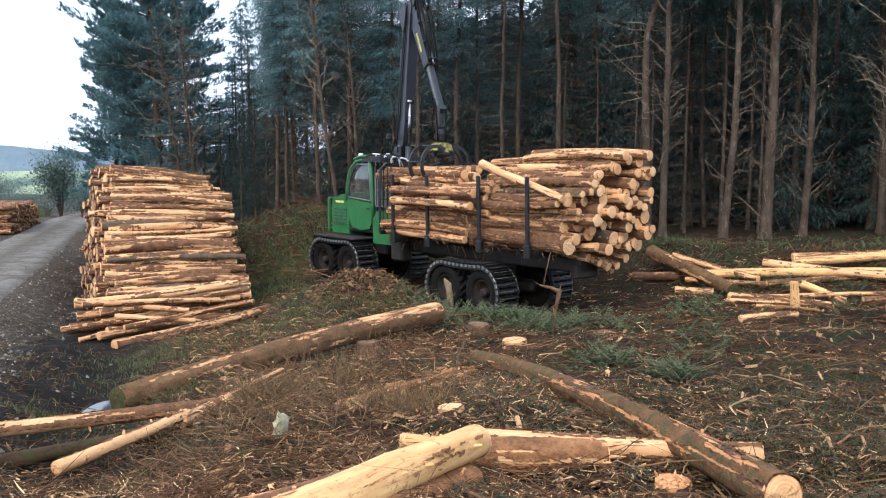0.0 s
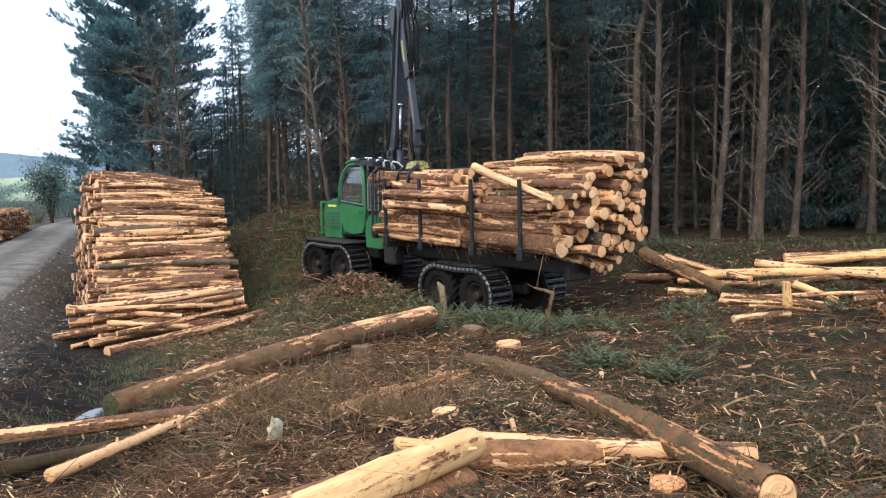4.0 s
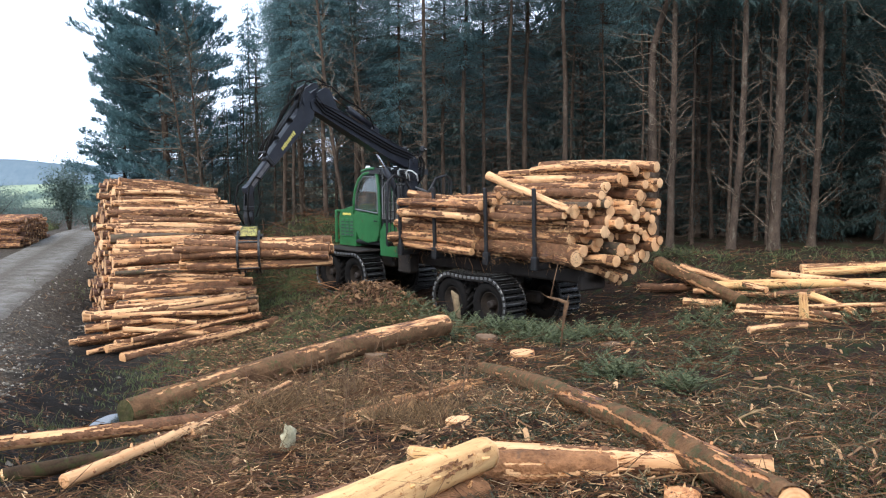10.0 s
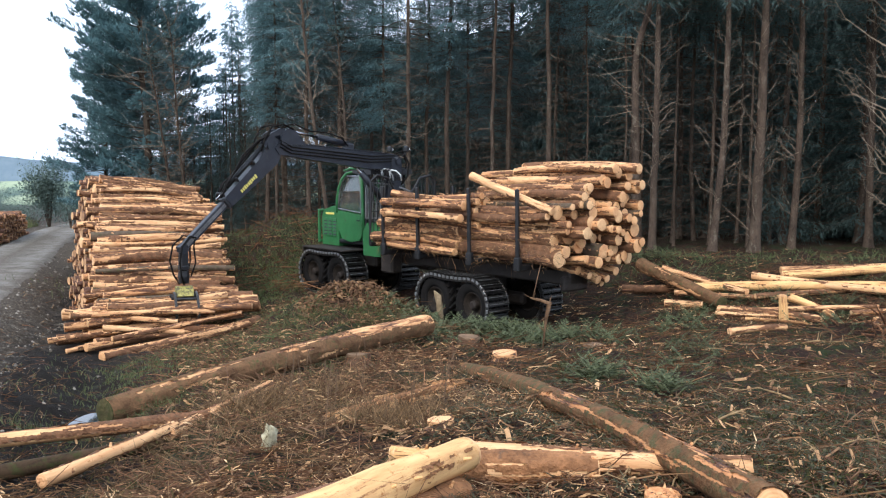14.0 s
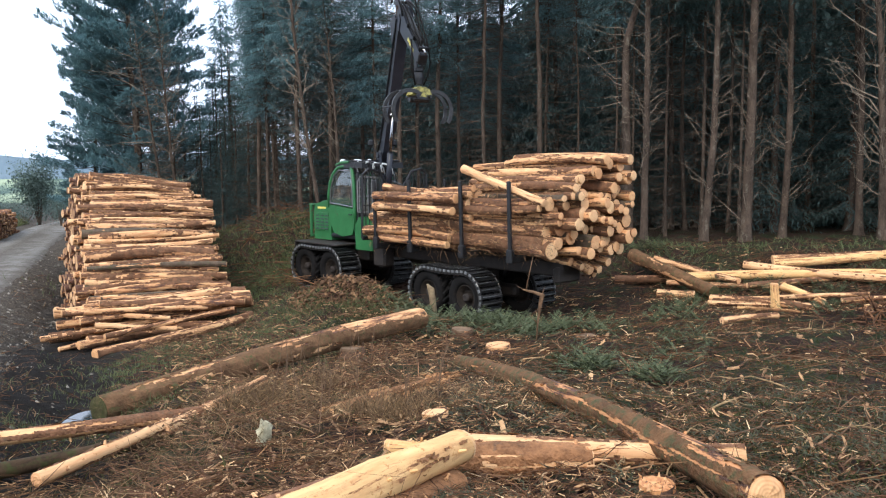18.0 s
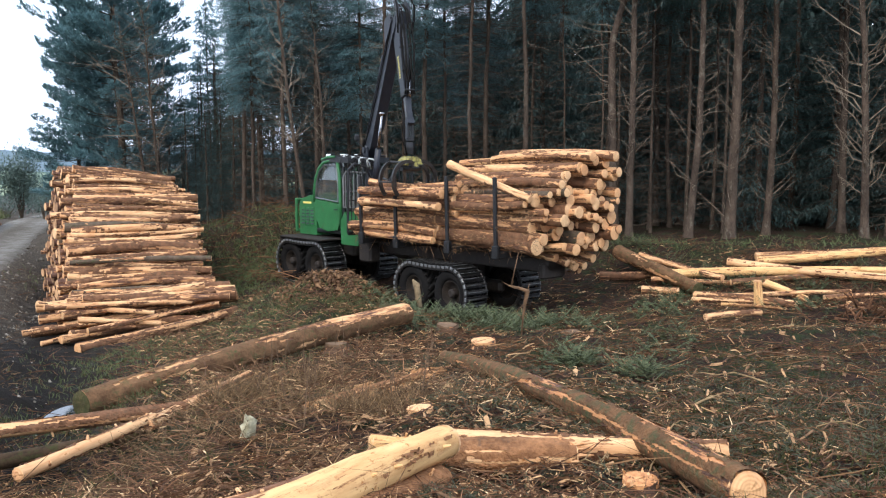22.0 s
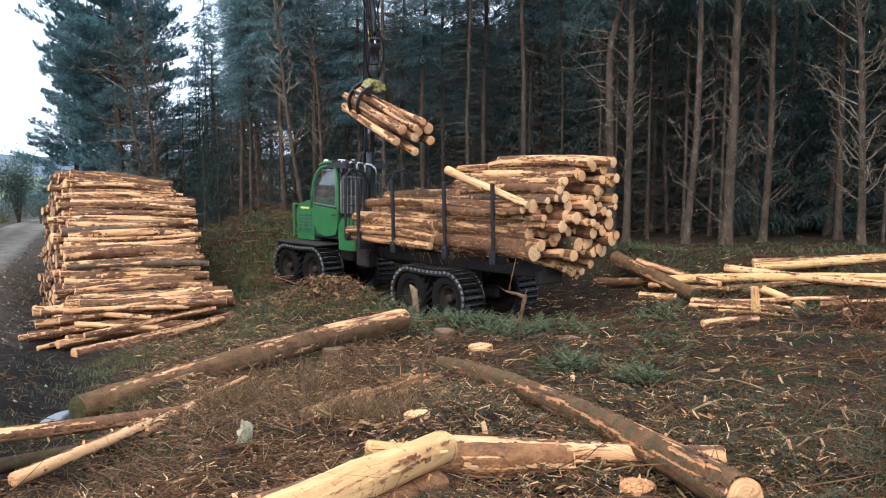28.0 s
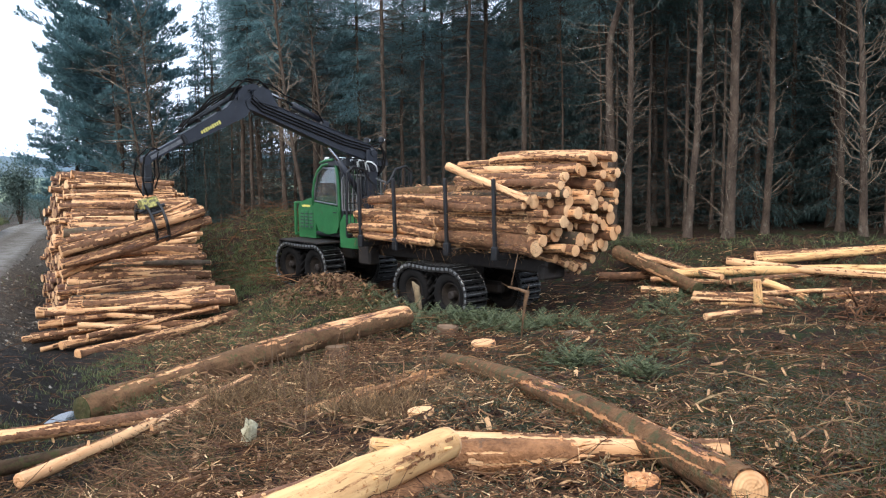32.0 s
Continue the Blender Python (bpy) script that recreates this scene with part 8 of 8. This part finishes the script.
tagged(part("root_heap", sh, MI_ROOT), "reddish-brown heap of upturned roots and brash", "roots", kind="stuff")

# dark tangle of brash and broken roots by the forest
sh = Shape()
for _ in range(170):
    x, y = 11.2 + r.gauss(0, 0.9), 18.6 + r.gauss(0, 0.6)
    p = Vector((x, y, on_ground(x, y) + r.uniform(-0.03, 0.25)))
    d = Vector((r.uniform(-1, 1), r.uniform(-1, 1), r.uniform(-0.2, 0.6))).normalized() * r.uniform(0.3, 0.9)
    sh.tube([p, p + d * 0.5 + Vector((0, 0, r.uniform(0, 0.1))), p + d], [r.uniform(0.012, 0.04), 0.016, 0.005], 5)
tagged(part("brash_heap", sh, MI_TWIG), "dark heap of tangled brash and broken roots", "brash", kind="stuff")

# withered upright stalks
sh = Shape()
for _ in range(46):
    x, y = r.choice((-0.9, -1.0, -0.5, -1.4, 0.3)) + r.gauss(0, 0.35), r.choice((9.5, 11.0, 8.0, 12.5)) + r.gauss(0, 0.6)
    z, h = on_ground(x, y), r.uniform(0.3, 0.85)
    q = Vector((r.gauss(0, 0.12), r.gauss(0, 0.12), 1)) * h
    p = Vector((x, y, z))
    sh.tube([p, p + q * 0.6, p + q + Vector((r.gauss(0, 0.05), 0, 0))], [0.005, 0.004, 0.002], 4)
tagged(part("withered_stalks", sh, M_BRASH), "thin withered brown stalks standing in the brash", "stalks", kind="stuff")

# ---------------------------------------------------------------- distance
# the depth of the forest: close-grown shaded spruces far behind its edge
sh = Shape()
r = random.Random(91)
for k in range(42000):
    near_left = k % 6 == 0
    u, q = (r.uniform(9, 40), r.uniform(9, 15)) if near_left else (r.uniform(-22, 34), r.uniform(20, 25))
    p = Vector((10.6 - 0.856 * u + 0.517 * q, 24.0 + 0.517 * u + 0.856 * q, 0))
    if p.x < -0.225 * p.y:
        continue
    p.z = float(ground_z(p.x, p.y)) + r.uniform(0.0, 1.0) ** (1.6 if near_left else 1.0) * (8.5 if near_left else 16.5 if u < 18 else 12.5)
    d = Vector((r.uniform(-1, 1), r.uniform(-1, 1), r.uniform(-0.9, 0.2))).normalized()
    if near_left:
        for _ in range(8):
            e = (d + Vector((r.uniform(-1, 1), r.uniform(-1, 1), r.uniform(-0.8, 0.3)))).normalized()
            spray(sh, p + e * r.uniform(0, 0.7), e, r.uniform(0.2, 0.42), r.uniform(0.025, 0.045), 0.3, r)
    else:
        for _ in range(3):
            e = (d + Vector((r.uniform(-1, 1), r.uniform(-1, 1), r.uniform(-0.8, 0.3)))).normalized()
            spray(sh, p + e * r.uniform(0, 0.8), e, r.uniform(0.6, 1.1), r.uniform(0.1, 0.18), 0.3, r)
tagged(part("far_woods", sh, M_NEEDLE), "dense dark spruce foliage deep in the forest", "woods", kind="stuff")

# hills, fields and hedgerow trees of the valley
def ridge(name, dist, x0, x1, base, heights_fn, mat, label):
    sh = Shape()
    n = 90
    for k in range(n + 1):
        x = x0 + (x1 - x0) * k / n
        sh.v += [(x, dist, base), (x, dist + 120, base + heights_fn(x)), (x, dist + 420, base - 10)]
    sh.f += [(3 * k + c, 3 * k + 3 + c, 3 * k + 4 + c, 3 * k + 1 + c) for k in range(n) for c in range(2)]
    return tagged(part(name, sh, mat, smooth=True), label, "hills", kind="structure")


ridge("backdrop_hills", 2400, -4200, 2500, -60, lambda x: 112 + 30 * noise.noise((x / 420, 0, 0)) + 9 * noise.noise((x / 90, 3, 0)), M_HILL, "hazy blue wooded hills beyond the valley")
ridge("backdrop_fields", 900, -2000, 900, -34, lambda x: 30 + 8 * noise.noise((x / 160, 5, 0)), M_FIELD, "pale green fields across the valley")


def bush(x, y, w, h, seed, mat, leaves=900):
    """A far broadleaf shrub: short stem, limbs and a ragged crown of leaf clumps."""
    r, sh, st = random.Random(seed), Shape(), Shape()
    z = float(ground_z(x, y))
    limbs = []
    for _ in range(7):
        a, q = r.uniform(0, 6.28), r.uniform(0.2, 0.75)
        tip = Vector((math.cos(a) * w * q, math.sin(a) * w * q, h * r.uniform(0.45, 0.92)))
        st.tube([Vector((0, 0, -0.3)), tip * 0.5 + Vector((0, 0, h * 0.1)), tip], [0.05 * h * 0.3, 0.04, 0.015], 5)
        limbs.append(tip)
    for _ in range(leaves):
        c = r.choice(limbs) + Vector((r.gauss(0, w * 0.3), r.gauss(0, w * 0.3), r.gauss(-0.03 * h, h * 0.17)))
        if c.z < 0.1:
            continue
        d = Vector((r.uniform(-1, 1), r.uniform(-1, 1), r.uniform(-1, 1))).normalized()
        spray(sh, c, d, 0.045 * h * r.uniform(0.5, 1.3), 0.012 * h, 0.1, r)
    t = thing("bush", "bushy broadleaf tree along the track, paled grey-green by haze", "tree", pose(x, y, z), "far roadside trees")
    part("trunk", st, M_TWIG, t)
    part("crown", sh, mat, t)


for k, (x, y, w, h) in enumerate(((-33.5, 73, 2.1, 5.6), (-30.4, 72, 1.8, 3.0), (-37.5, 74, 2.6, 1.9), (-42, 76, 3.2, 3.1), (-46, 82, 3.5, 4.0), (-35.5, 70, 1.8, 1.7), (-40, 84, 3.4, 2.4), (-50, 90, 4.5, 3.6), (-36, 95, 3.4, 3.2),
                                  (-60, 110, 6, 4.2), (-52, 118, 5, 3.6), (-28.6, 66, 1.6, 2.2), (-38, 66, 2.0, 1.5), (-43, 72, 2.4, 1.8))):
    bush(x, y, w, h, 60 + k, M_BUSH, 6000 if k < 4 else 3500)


motions()
